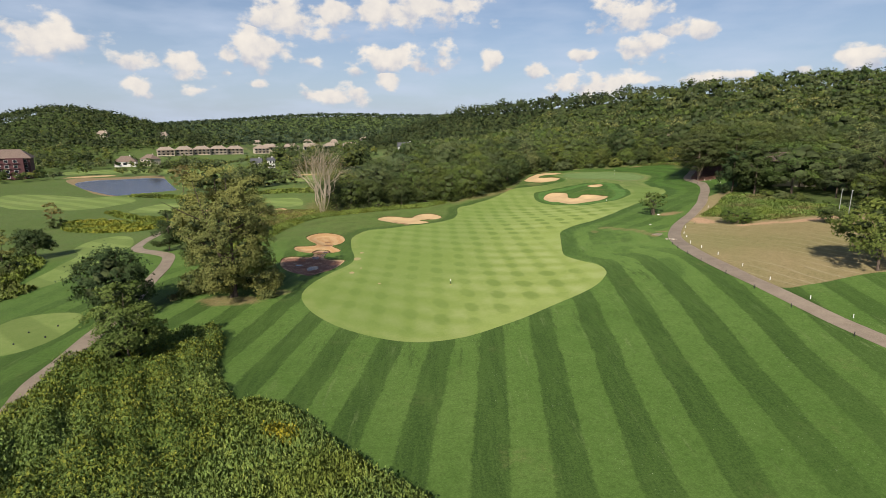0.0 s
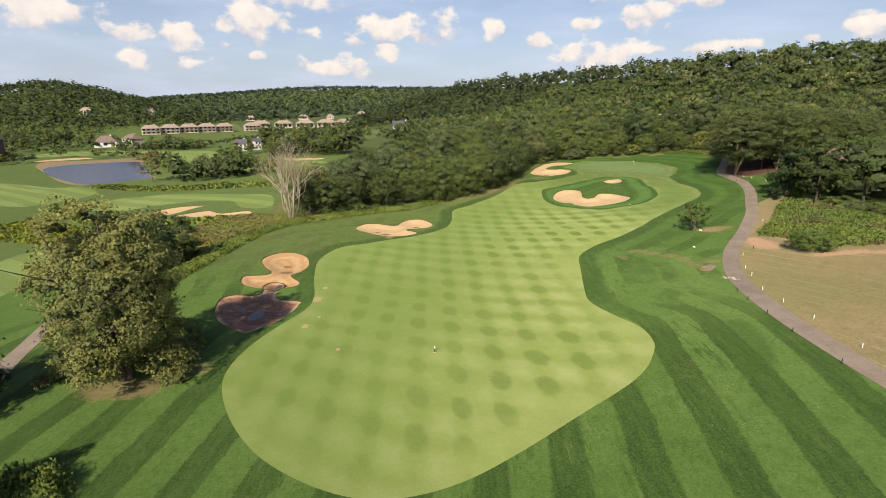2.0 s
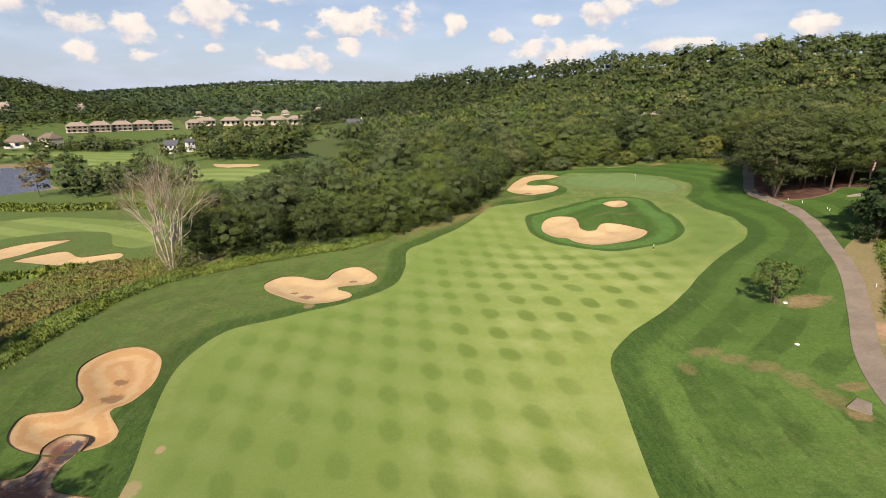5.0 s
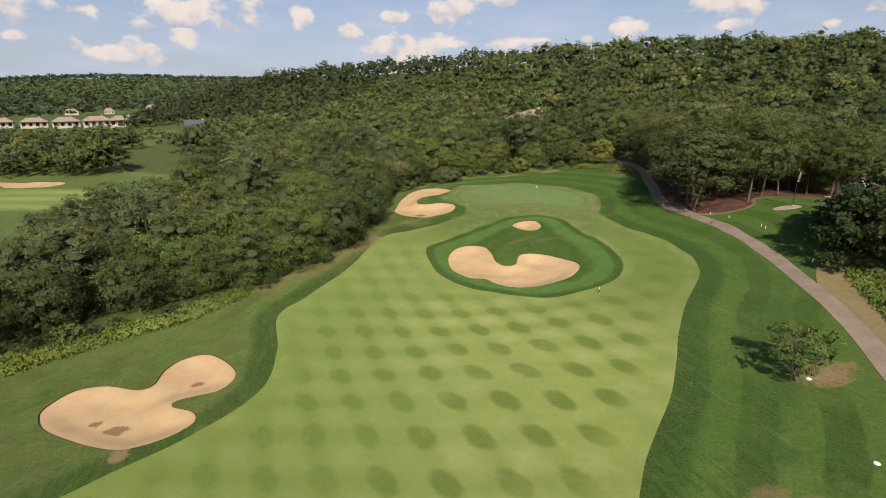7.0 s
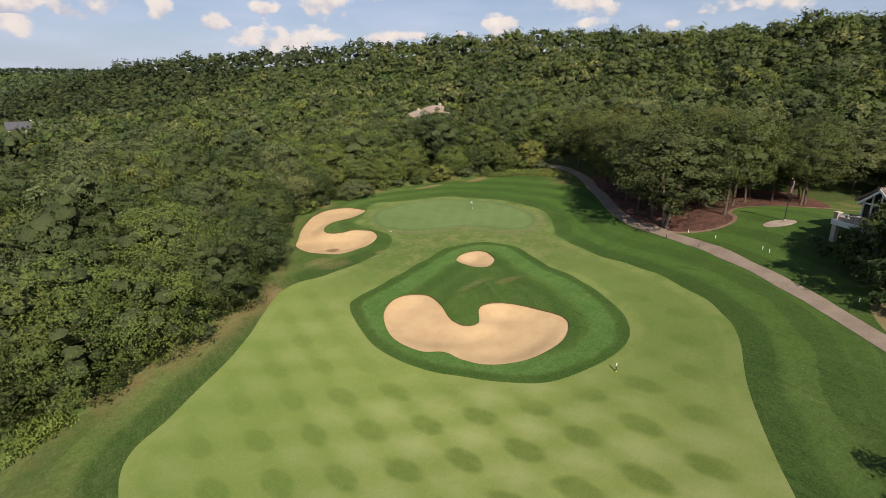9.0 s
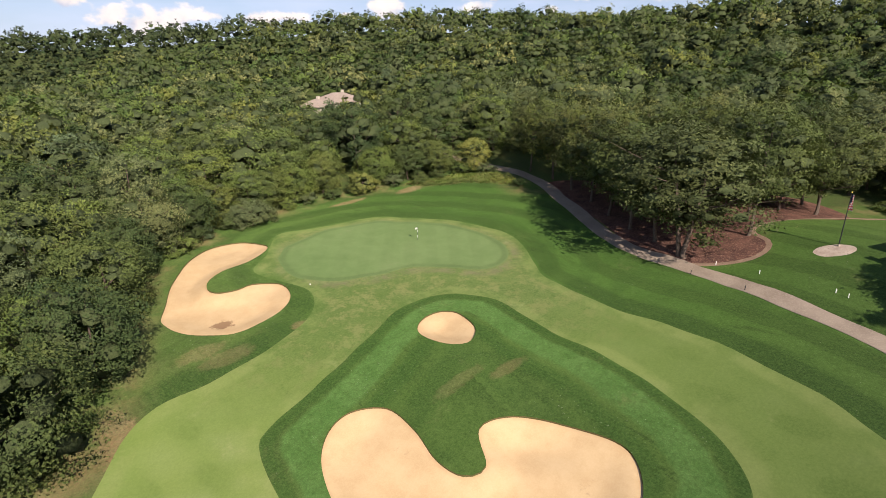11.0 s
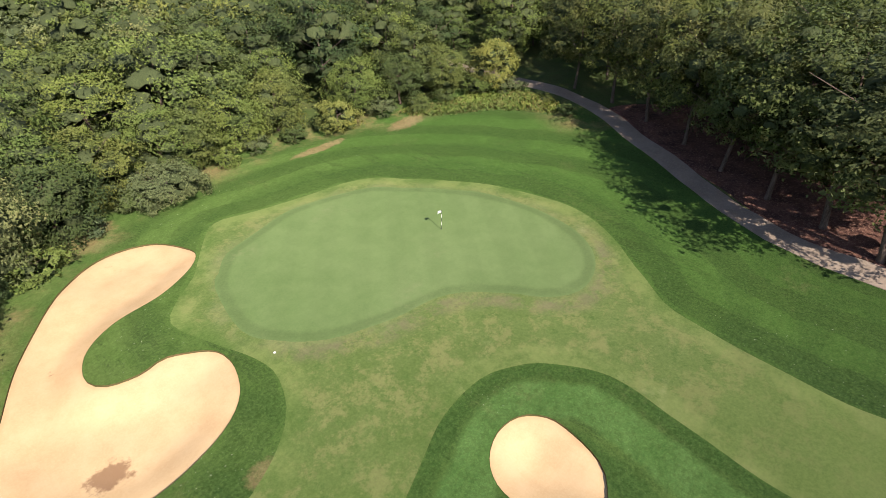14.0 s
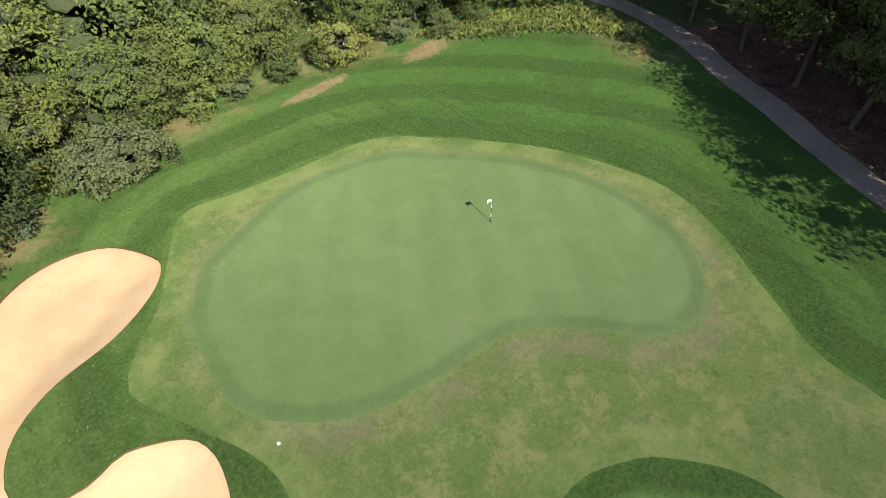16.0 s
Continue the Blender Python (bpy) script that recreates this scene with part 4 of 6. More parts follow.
FAR_FAIRWAYS = {"west": [(-287, 354), (-218, 324), (-165, 285), (-160, 258), (-173, 247), (-214, 265), (-262, 310)],
                "dogleg": [(-140.5, 236.7), (-138.6, 257.5), (-118.0, 258.4), (-92.7, 243.0), (-73.3, 228.5), (-60.1, 221.2), (-52.5, 196.6), (-62.8, 199.5), (-74.1, 216.7), (-99.7, 226.3), (-114.1, 222.7), (-130.5, 229.9)],
                "north": [(-100, 362), (-60, 330), (-22, 312), (-19, 287), (-37, 281), (-72, 300), (-110, 330)],
                "lakeside": [(-360, 500), (-300, 520), (-230, 480), (-190, 420), (-170, 430), (-200, 500), (-290, 560), (-370, 540)]}
FAR_FAIRWAYS = {k: closed(v, 4.0) for k, v in FAR_FAIRWAYS.items()}
# the edge of the woods: the hole side, then round the hills behind
WOODS_EDGE = [(-44, 184), (-30, 186), (-18, 190), (-8, 194.5), (2, 201), (13, 208), (22, 214), (28, 230), (34, 243), (42, 252), (52, 257.5), (63, 261), (74, 263), (84, 260.5),
              (93, 257), (103, 252.5), (108.5, 250), (107.2, 240), (105, 233), (110, 226), (104, 216), (98, 206), (95.5, 199.5), (96, 195), (100, 191.5), (106, 195), (114, 192.5), (124, 188.5),
              (137, 184), (133, 163)]
WOODS_BACK = [(118, 158), (93, 163), (89, 159), (91, 141), (97, 125), (102, 100), (107, 60), (112, 10), (118, -80), (400, -300), (1200, -300), (1200, 1500), (-200, 1500), (-420, 1100),
              (-260, 760), (-66, 640), (-56, 560), (-62, 500), (-76, 430), (-55, 372), (-25, 335), (-8, 312), (-6, 285), (-22, 268), (-40, 240), (-52, 212)]
WOODS = np.array(WOODS_EDGE + WOODS_BACK, float)


# ---------------------------------------------------------------- the ground, cut along the outlines
def part(name, data, material, parent=None, label=""):
    """Links a mesh (or bmesh) as one object, under a thing or alone."""
    if isinstance(data, bmesh.types.BMesh):
        me = bpy.data.meshes.new(name)
        data.to_mesh(me)
        data.free()
        data = me
    if material is not None and not data.materials:
        data.materials.append(material)
    ob = new(name, data)
    if parent is not None:
        ob.parent = parent
    if label:
        tagged(ob, label)
    return ob


def mesh_of(name, verts, faces, material=None, smooth_shade=False):
    me = bpy.data.meshes.new(name)
    me.from_pydata([tuple(v) for v in verts], [], [tuple(f) for f in faces])
    if material is not None:
        me.materials.append(material)
    if smooth_shade:
        me.polygons.foreach_set("use_smooth", np.ones(len(me.polygons), bool))
    return me


def lay_ground():
    from mathutils.geometry import delaunay_2d_cdt
    rng = np.random.default_rng(4)
    pts = []

    def grid(x0, x1, y0, y1, s, hole=None):
        gx, gy = np.meshgrid(np.arange(x0, x1 + 0.1, s), np.arange(y0, y1 + 0.1, s))
        g = np.stack([gx.ravel(), gy.ravel()], 1)
        if s < 100:
            g += rng.uniform(-0.2, 0.2, g.shape) * s
        if hole:
            a, b, c, d = hole
            g = g[~((g[:, 0] > a) & (g[:, 0] < b) & (g[:, 1] > c) & (g[:, 1] < d))]
        pts.append(g)

    grid(-62, 112, 20, 266, 2.0)
    grid(-170, 190, -70, 420, 7.0, (-63, 113, 19, 267))
    grid(-700, 700, -400, 1100, 28.0, (-173, 193, -73, 423))
    grid(-4200, 4200, -4200, 4200, 150.0, (-705, 705, -405, 1105))
    for poly in BUNKERS.values():
        g = np.stack([a.ravel() for a in np.meshgrid(np.arange(poly[:, 0].min(), poly[:, 0].max(), 0.7), np.arange(poly[:, 1].min(), poly[:, 1].max(), 0.7))], 1)
        g += rng.uniform(-0.15, 0.15, g.shape)
        pts.append(g[distance(poly, g[:, 0], g[:, 1]) < -0.4])
    outlines = [GRAVEL, MULCH_RIM, FAIRWAY, GREEN, ISLAND, PATH, WEST_PATH, FIELD, MULCH, LAKE, POND_BANK, *BUNKERS.values(), *FAR_BUNKERS.values(), *TEES.values(), *FAR_FAIRWAYS.values()]
    allp = np.vstack(pts)
    keep = np.ones(len(allp), bool)
    for o, gap in [(o, 0.45 if len(o) and np.ptp(o[:, 0]) < 120 else 0.6) for o in outlines]:
        box = (allp[:, 0] > o[:, 0].min() - 3) & (allp[:, 0] < o[:, 0].max() + 3) & (allp[:, 1] > o[:, 1].min() - 3) & (allp[:, 1] < o[:, 1].max() + 3)
        idx = np.where(box & keep)[0]
        if len(idx):
            keep[idx[np.abs(distance(o, allp[idx, 0], allp[idx, 1])) < gap]] = False
    allp = allp[keep]
    verts, edges = [Vector(p) for p in allp], []
    for o in outlines:
        s, k = len(verts), len(o)
        verts += [Vector(p) for p in o]
        edges += [(s + i, s + (i + 1) % k) for i in range(k)]
    co, _, faces, *_ = delaunay_2d_cdt(verts, edges, [], 0, 1e-4)
    co = np.array([(v.x, v.y) for v in co])
    tri = np.array([f for f in faces if len(f) == 3])
    cen = co[tri].mean(1)
    x, y = co[:, 0], co[:, 1]
    z = height(x, y)
    fd, gd = distance(FAIRWAY, x, y), distance(GREEN, x, y)
    idist = distance(ISLAND, x, y)
    fd = np.maximum(fd, -idist)
    wd = distance(WOODS, x, y)
    zone = np.zeros(len(tri), int)
    things = [("fairway", FAIRWAY, M_FAIRWAY, "structure", "light green striped fairway turf with dark mowing spots", "fairway")]
    things += [("fairway", o, M_FAR_TURF, "structure", "pale striped fairway of a neighbouring hole", "fairway") for o in FAR_FAIRWAYS.values()]
    things += [("tee_ground", o, M_FAR_TURF, "structure", "closely mown light green tee ground", "tee ground") for o in TEES.values()]
    things += [("field", FIELD, M_FIELD, "structure", "dry yellowish mown meadow beside the cart path", "meadow")]
    things += [("rough_island", ISLAND, M_ROUGH, "structure", "dark green rough mound round the bunkers", "rough")]
    things += [("putting_green", GREEN, M_GREEN, "structure", "smooth pale green putting surface with a kidney outline", "putting green")]
    things += [("woodland_floor", MULCH, M_MULCH, "structure", "brown leaf litter under the shade trees", "woodland floor")]
    things += [("litter_edging", MULCH_RIM, M_RIM, "structure", "pale tan dusty edging along the leaf litter", "edging")]
    things += [("road", WEST_PATH, M_CONCRETE, "structure", "narrow pale concrete cart path winding past a tee", "cart path"), ("road", PATH, M_CONCRETE, "structure", "pinkish concrete cart path along the hole", "cart path")]
    things += [("gravel_bed", GRAVEL, M_PEBBLE, "structure", "oval bed of pale gravel on the lawn", "gravel bed")]
    things += [("pond_bank", POND_BANK, M_MUD, "structure", "bare tan mud bank round the low pond", "bank")]
    things += [("water", LAKE, M_WATER, "structure", "still blue-grey golf course pond", "pond")]
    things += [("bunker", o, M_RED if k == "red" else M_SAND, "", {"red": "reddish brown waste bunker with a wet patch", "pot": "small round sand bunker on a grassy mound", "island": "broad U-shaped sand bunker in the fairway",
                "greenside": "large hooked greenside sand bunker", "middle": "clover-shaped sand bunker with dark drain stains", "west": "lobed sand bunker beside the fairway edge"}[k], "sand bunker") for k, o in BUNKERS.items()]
    things += [("bunker", o, M_SAND, "", "distant sand bunker on a neighbouring hole", "sand bunker") for o in FAR_BUNKERS.values()]
    for k, (_, o, *_) in enumerate(things, 1):
        box = (cen[:, 0] > o[:, 0].min()) & (cen[:, 0] < o[:, 0].max()) & (cen[:, 1] > o[:, 1].min()) & (cen[:, 1] < o[:, 1].max())
        idx = np.where(box)[0]
        zone[idx[inside(o, cen[idx, 0], cen[idx, 1])]] = k

    def emit(name, k, o, material):
        t = tri[zone == k]
        used, inv = np.unique(t, return_inverse=True)
        p = np.column_stack([co[used], z[used]])
        ed = distance(o, p[:, 0], p[:, 1]) if o is not None and material in (M_SAND, M_RED, M_CONCRETE, M_WATER) else np.zeros(len(p))
        if material in (M_SAND, M_RED):
            p[:, 2] -= 0.14 + 0.55 * smooth(-ed / 3.2)
        if material is M_WATER:
            p[:, 2] = LAKE_Z - 0.1
        if material is M_CONCRETE:
            p[:, 2] += 0.05
        me = mesh_of(name, p, inv.reshape(-1, 3), material, True)
        for key, val in (("fairway_distance", fd[used]), ("green_distance", gd[used]), ("wood_distance", wd[used]), ("island_distance", idist[used]), ("edge_distance", ed)):
            me.attributes.new(key, "FLOAT", "POINT").data.foreach_set("value", val.astype(np.float32))
        return me

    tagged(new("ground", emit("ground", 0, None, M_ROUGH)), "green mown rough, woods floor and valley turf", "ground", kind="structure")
    for k, (name, o, material, kind, label, cat) in enumerate(things, 1):
        ob = tagged(new(name, emit(name, k, o, material)), label, cat, kind=kind)
        if name in ("bunker", "road"):
            # the cut turf lip of a bunker, the side of the slab
            zz = height(o[:, 0], o[:, 1])
            lo, hi = (zz - 0.2, zz + 0.03) if name == "bunker" else (zz - 0.1, zz + 0.05)
            n = len(o)
            vs = np.vstack([np.column_stack([o, lo]), np.column_stack([o, hi])])
            fs = [(i, (i + 1) % n, n + (i + 1) % n, n + i) for i in range(n)]
            part("lip" if name == "bunker" else "slab_edge", mesh_of("lip", vs, fs, M_LIP if name == "bunker" else M_CONCRETE), None, ob)


lay_ground()

# ---------------------------------------------------------------- trees
def ball_cloud(rng, n):
    d = rng.normal(size=(n, 3))
    return d / np.linalg.norm(d, axis=1)[:, None]


def ico(sub):
    bm = bmesh.new()
    bmesh.ops.create_icosphere(bm, subdivisions=sub, radius=1)
    v = np.array([p.co for p in bm.verts])
    f = np.array([[q.index for q in p.verts] for p in bm.faces])
    bm.free()
    return v, f


ICO = {1: ico(1), 2: ico(2)}


def leaf_tris(rng, pos, d, leaf, up=0.35, jitter=0.5):
    """One triangular leaf spray at each place, turned roughly outwards."""
    k = len(pos)
    nrm = d + rng.normal(scale=jitter, size=(k, 3)) + (0, 0, up)
    nrm /= np.linalg.norm(nrm, axis=1)[:, None]
    t = np.cross(nrm, rng.normal(size=(k, 3)))
    t /= np.linalg.norm(t, axis=1)[:, None]
    b = np.cross(nrm, t)
    s = leaf * rng.uniform(0.6, 1.4, (k, 1))
    v = np.stack([pos + t * s * 1.15, pos - t * s * 0.75 + b * s * 0.8, pos - t * s * 0.75 - b * s * 0.8], 1).reshape(-1, 3)
    return v, np.arange(3 * k).reshape(-1, 3)


def crown(rng, radius, tall, lobes, leaves, leaf, cone=0.0, core=0.66, sub=1, low=0.75, small=(0.24, 0.46), top_only=False):
    """Leaf sprays in tufts on boughs round dark core balls that stand for inner shade: vertices, triangles and normals
    of a crown whose base is at z = 0, and how many of the first triangles are core.
    """
    # boughs spread evenly over a dome, a few of them within
    k = np.arange(lobes) + 0.5
    up = 1 - (1 + low * (0.25 if top_only else 0.95)) * k / lobes
    turn = k * 2.39996 + rng.uniform(0, 6.28)
    c = np.column_stack([np.cos(turn) * np.sqrt(np.clip(1 - up ** 2, 0, 1)), np.sin(turn) * np.sqrt(np.clip(1 - up ** 2, 0, 1)), up])
    c = (c + rng.normal(scale=0.16, size=c.shape)) * rng.uniform(0.72, 1.08, (lobes, 1))
    frac = np.clip((c[:, 2] + 1) / 2, 0, 1)
    squeeze = 1 - cone * frac
    cen = np.column_stack([c[:, 0] * radius * 0.62 * squeeze, c[:, 1] * radius * 0.62 * squeeze, tall * (0.10 + 0.74 * frac)])
    rad = radius * rng.uniform(*small, lobes) * (1 - 0.45 * cone * frac)
    V, F, n = [], [], 0
    bv, bf = ICO[sub if core > 0 else 1]
    if core > 0:
        for p, r in zip(cen, rad):
            w = bv * r * core * 0.7 * rng.uniform(0.75, 1.15, (len(bv), 1))
            V.append(w * (1, 1, 0.68) + p * (0.9, 0.9, 1) - (0, 0, 0.12 * r))
            F.append(bf + n)
            n += len(bv)
    mid = np.array([0, 0, tall * 0.42])
    away = cen - mid
    away /= np.linalg.norm(away, axis=1)[:, None] + 1e-9
    # tufts on each bough, mostly on its outer and upper side
    tufts = max(3 * lobes, int(leaves / 22))
    bough = rng.choice(lobes, tufts, p=rad ** 2 / np.sum(rad ** 2))
    d = ball_cloud(rng, tufts) + 0.55 * away[bough] + (0, 0, 0.22)
    d /= np.linalg.norm(d, axis=1)[:, None]
    at = cen[bough] + d * (rad[bough] * rng.uniform(0.72, 1.12, tufts))[:, None] * (1, 1, 0.72)
    deep = np.zeros(tufts, bool)
    for j, (p, r) in enumerate(zip(cen, rad)):
        deep |= (np.linalg.norm((at - p) / (1, 1, 0.72), axis=1) < r * 0.66) & (bough != j)
    if top_only:
        deep |= (at[:, 2] < tall * 0.28)
    at, d, bough = at[~deep], d[~deep], bough[~deep]
    pick = rng.integers(0, len(at), leaves)
    spread = 0.17 * rad[bough[pick]] + leaf * 0.5
    pos = at[pick] + rng.normal(size=(leaves, 3)) * spread[:, None] * (1, 1, 0.6)
    dd = d[pick]
    v, f = leaf_tris(rng, pos, dd, leaf)
    V.append(v)
    F.append(f + n)
    # the light falls on the sprays as on the rounded boughs that bear them
    inner = cen if core > 0 else cen[:0]
    out = np.vstack([*(np.repeat([p], len(bv), 0) for p in inner), np.repeat(pos, 3, 0)]) - mid
    out /= np.linalg.norm(out, axis=1)[:, None] + 1e-9
    own = np.vstack([*(bv for _ in inner), np.repeat(dd, 3, 0)])
    wob = np.vstack([np.zeros((len(own) - 3 * len(pos), 3)), np.repeat(rng.normal(scale=0.38, size=(len(pos), 3)), 3, 0)])
    nrm = 0.5 * own + 0.95 * out + 1.4 * wob + (0, 0, 0.10)
    return np.vstack(V), np.vstack(F), nrm / np.linalg.norm(nrm, axis=1)[:, None], len(inner) * len(bf)


def tri_mesh(name, v, f, material, normals=None, core_faces=None):
    me = bpy.data.meshes.new(name)
    f = np.asarray(f)
    me.vertices.add(len(v))
    me.vertices.foreach_set("co", np.asarray(v, np.float32).ravel())
    me.loops.add(f.size)
    me.loops.foreach_set("vertex_index", f.astype(np.int32).ravel())
    me.polygons.add(len(f))
    me.polygons.foreach_set("loop_start", np.arange(0, f.size, 3, dtype=np.int32))
    me.update(calc_edges=True)
    me.materials.append(material)
    # core triangles take the dark colour that paints the crown's inner shade
    if core_faces is not None:
        me.materials.append(M_CROWNSHADE)
        me.polygons.foreach_set("material_index", np.asarray(core_faces, np.int32))
    if normals is not None:
        me.normals_split_custom_set_from_vertices(np.asarray(normals, np.float32))
    return me


def limb(path, radii, sides=6):
    """A tapered round limb along a path: vertices, triangles."""
    path = np.asarray(path, float)
    V, F = [], []
    for i, (p, r) in enumerate(zip(path, radii)):
        d = path[min(i + 1, len(path) - 1)] - path[max(i - 1, 0)]
        d = d / (np.linalg.norm(d) + 1e-9)
        a = np.cross(d, (0.31, 0.95, 0.1))
        a /= np.linalg.norm(a)
        b = np.cross(d, a)
        for k in range(sides):
            w = 2 * math.pi * k / sides
            V.append(p + r * (a * math.cos(w) + b * math.sin(w)))
        if i:
            for k in range(sides):
                q, s = (i - 1) * sides + k, (i - 1) * sides + (k + 1) % sides
                F += [(q, s, s + sides), (q, s + sides, q + sides)]
    return np.array(V), np.array(F)


def join(pieces):
    V, F, n = [], [], 0
    for v, f in pieces:
        V.append(v), F.append(f + n)
        n += len(v)
    return np.vstack(V), np.vstack(F)


def trunk_mesh(rng, tall, r, spread, stems=1, limbs=5):
    pieces = []
    for s in range(stems):
        lean = rng.normal(scale=0.05 + 0.1 * (stems > 1), size=2)
        base = rng.normal(scale=0.35 * (stems > 1), size=2)
        top = np.array([*(base + lean * tall), tall])
        path = [np.array([*base, -0.4]) * (1 - t) + top * t + (rng.normal(scale=0.1, size=3) if 0 < t < 1 else 0) for t in (0, 0.06, 0.3, 0.6, 1.0)]
        pieces.append(limb(path, [r * 1.5, r, r * 0.82, r * 0.55, r * 0.15], 7))
        for _ in range(limbs):
            t = rng.uniform(0.3, 0.75)
            p = np.array([*base, 0]) * (1 - t) + top * t
            a = rng.uniform(0, 2 * math.pi)
            e = p + np.array([math.cos(a), math.sin(a), rng.uniform(0.3, 0.9)]) * spread * rng.uniform(0.45, 0.8)
            pieces.append(limb([p, (p + e) / 2 + (0, 0, -0.1), e], [r * 0.42, r * 0.26, r * 0.06], 5))
    return join(pieces)


def tree(name, seed, radius, tall, clear, lobes, leaves, leaf, material, r=0.22, label="", category="tree", group="", stems=1, **shape):
    """A tree at the origin: trunk with limbs, and a crown that begins at the height clear."""
    rng = np.random.default_rng(seed)
    top = new(name)
    v, f = trunk_mesh(rng, tall * 0.82, r, radius, stems)
    part("trunk", tri_mesh("trunk", v, f, M_BARK), None, top)
    v, f, nv, inner = crown(rng, radius, tall - clear, lobes, leaves, leaf, **shape)
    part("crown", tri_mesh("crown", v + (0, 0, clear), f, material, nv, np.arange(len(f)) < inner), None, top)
    return tagged(top, label, category, group)


def stand(ob, x, y, turn=0.0, size=1.0, sink=0.12):
    ob.matrix_basis = pose(x, y, ground_z(x, y) - sink, 0, 0, turn)
    ob.scale = (size, size, size)
    return ob


def remove(things):
    for t in things:
        for o in (*t.children_recursive, t):
            bpy.data.objects.remove(o)


def scatter(seed, x0, x1, y0, y1, gap, test):
    """Jittered places about gap apart where test holds."""
    rng = np.random.default_rng(seed)
    gx, gy = np.meshgrid(np.arange(x0, x1, gap), np.arange(y0, y1, gap))
    gx = gx + (np.arange(gx.shape[0]) % 2)[:, None] * gap / 2
    p = np.stack([gx.ravel(), gy.ravel()], 1)
    p += rng.uniform(-0.36, 0.36, p.shape) * gap
    return p[test(p[:, 0], p[:, 1])]


# house plots, and clearings that open the wood house to the camera's view
HOUSE_PLOTS = [(104, 170, 13), (149, 375, 19), (140, 360, 18), (132, 346, 15), (-36, 538, 9)]


def clear_of_houses(x, y):
    ok = np.ones(x.shape, bool)
    for hx, hy, r in HOUSE_PLOTS:
        ok &= np.hypot(x - hx, y - hy) > r
    return ok


def path_gap(x, y):
    return np.min(np.hypot(x[:, None] - PATH_MID[None, :, 0], y[:, None] - PATH_MID[None, :, 1]), 1)


# the wood's edge: single trees, the foremost first
WOOD_LABELS = ["oak with a full green crown at the wood's edge", "maple with a bright green crown at the wood's edge",
               "dense dark green tree at the wood's edge", "broad grey-green tree at the wood's edge"]
templates = []
for k in range(8):
    sp = k % 4
    templates.append(tree("tree", 20 + k, 5.2 + 0.6 * (k % 3), 12.0 + 1.2 * (k % 4), 0.4, 34 + k % 4, 5200, 0.150, LEAF[sp], label=WOOD_LABELS[sp], group="trees of the wood's edge"))
near = scatter(3, -80, 170, 100, 330, 8.1, lambda x, y: (distance(WOODS, x, y) < -2.2) & (distance(WOODS, x, y) > -36) & clear_of_houses(x, y) & (distance(MULCH, x, y) > 2.5))
near = near[path_gap(near[:, 0], near[:, 1]) > 4.2]
order = np.argsort(-distance(WOODS, near[:, 0], near[:, 1]))
near_set, rest = near[order][:190], near[order][190:]
rng = np.random.default_rng(8)
for i, (x, y) in enumerate(near_set):
    edge = -distance(WOODS, np.array([x]), np.array([y]))[0]
    s = rng.uniform(0.6, 1.0) if edge < 5 else rng.uniform(0.7, 1.3)
    ob = copy_thing(templates[rng.integers(8)], pose(x, y, ground_z(x, y) - 0.15, 0, 0, rng.uniform(0, 360)))
    ob.scale = (s * rng.uniform(0.9, 1.2), s * rng.uniform(0.9, 1.2), s)
remove(templates)

# shrubs that close the wood's edge down to the turf
shrubs = [tree("shrub", 60 + k, 2.1, 2.6, 0.05, 12, 2000, 0.11, LEAF[(1, 3, 0, 2)[k]], 0.06, "leafy green shrub at the foot of the wood's edge", "shrub", "shrubs of the wood's edge") for k in range(4)]
edge_line = WOODS[:36]
k = 0
for a, b in zip(edge_line[:-1], edge_line[1:]):
    if b[1] < 60 or (95 < a[0] < 135 and 155 < a[1] < 235):
        continue
    n = max(1, int(np.hypot(*(b - a)) / 4.2))
    for i in range(n):
        p = a + (b - a) * (i + rng.uniform(0.2, 0.8)) / n + rng.normal(scale=0.7, size=2)
        if path_gap(p[None, 0], p[None, 1])[0] < 3:
            continue
        s = rng.uniform(0.55, 1.15)
        ob = copy_thing(shrubs[k % 4], pose(p[0], p[1], ground_z(*p) - 0.1, 0, 0, rng.uniform(0, 360)))
        ob.scale = (s * 1.15, s * 1.15, s)
        k += 1
remove(shrubs)

# tall oaks on the leaf litter beside the cart path, trunks bare below
oaks = [tree("oak_tree", 80 + k, 8.4, 18.6, 2.6 + 0.5 * k, 58, 11000, 0.155, (M_OAKLEAF, LEAF[0], M_OAKLEAF)[k], 0.25, "tall shade oak with bare lower trunk on leaf litter", "tree", "oaks beside the cart path", stems=2 if k == 0 else 1, core=0.5, low=1.0, small=(0.16, 0.3)) for k in range(3)]
FRONT_OAKS = [(93.3, 196.4), (96.6, 201.8), (99.6, 207.6), (102.9, 213.6), (106.4, 219.6), (109.6, 226.2), (112.8, 233.0), (114.5, 240.5), (102.6, 191.2)]
for i, (x, y) in enumerate(FRONT_OAKS):
    oak = stand(copy_thing(oaks[0 if i == 0 else 1 + i % 2], pose(0, 0, 0)), x, y, 20 + 77 * i, rng.uniform(0.92, 1.08))
    if i < 3:
        oak.scale = ((1.42, 1.3, 1.12)[i], (1.42, 1.3, 1.12)[i], 1.05)
spots = scatter(12, 92, 132, 180, 240, 6.4, lambda x, y: (distance(MULCH, x, y) < -0.8) & np.all([np.hypot(x - a, y - b) > 5.2 for a, b in FRONT_OAKS], 0))
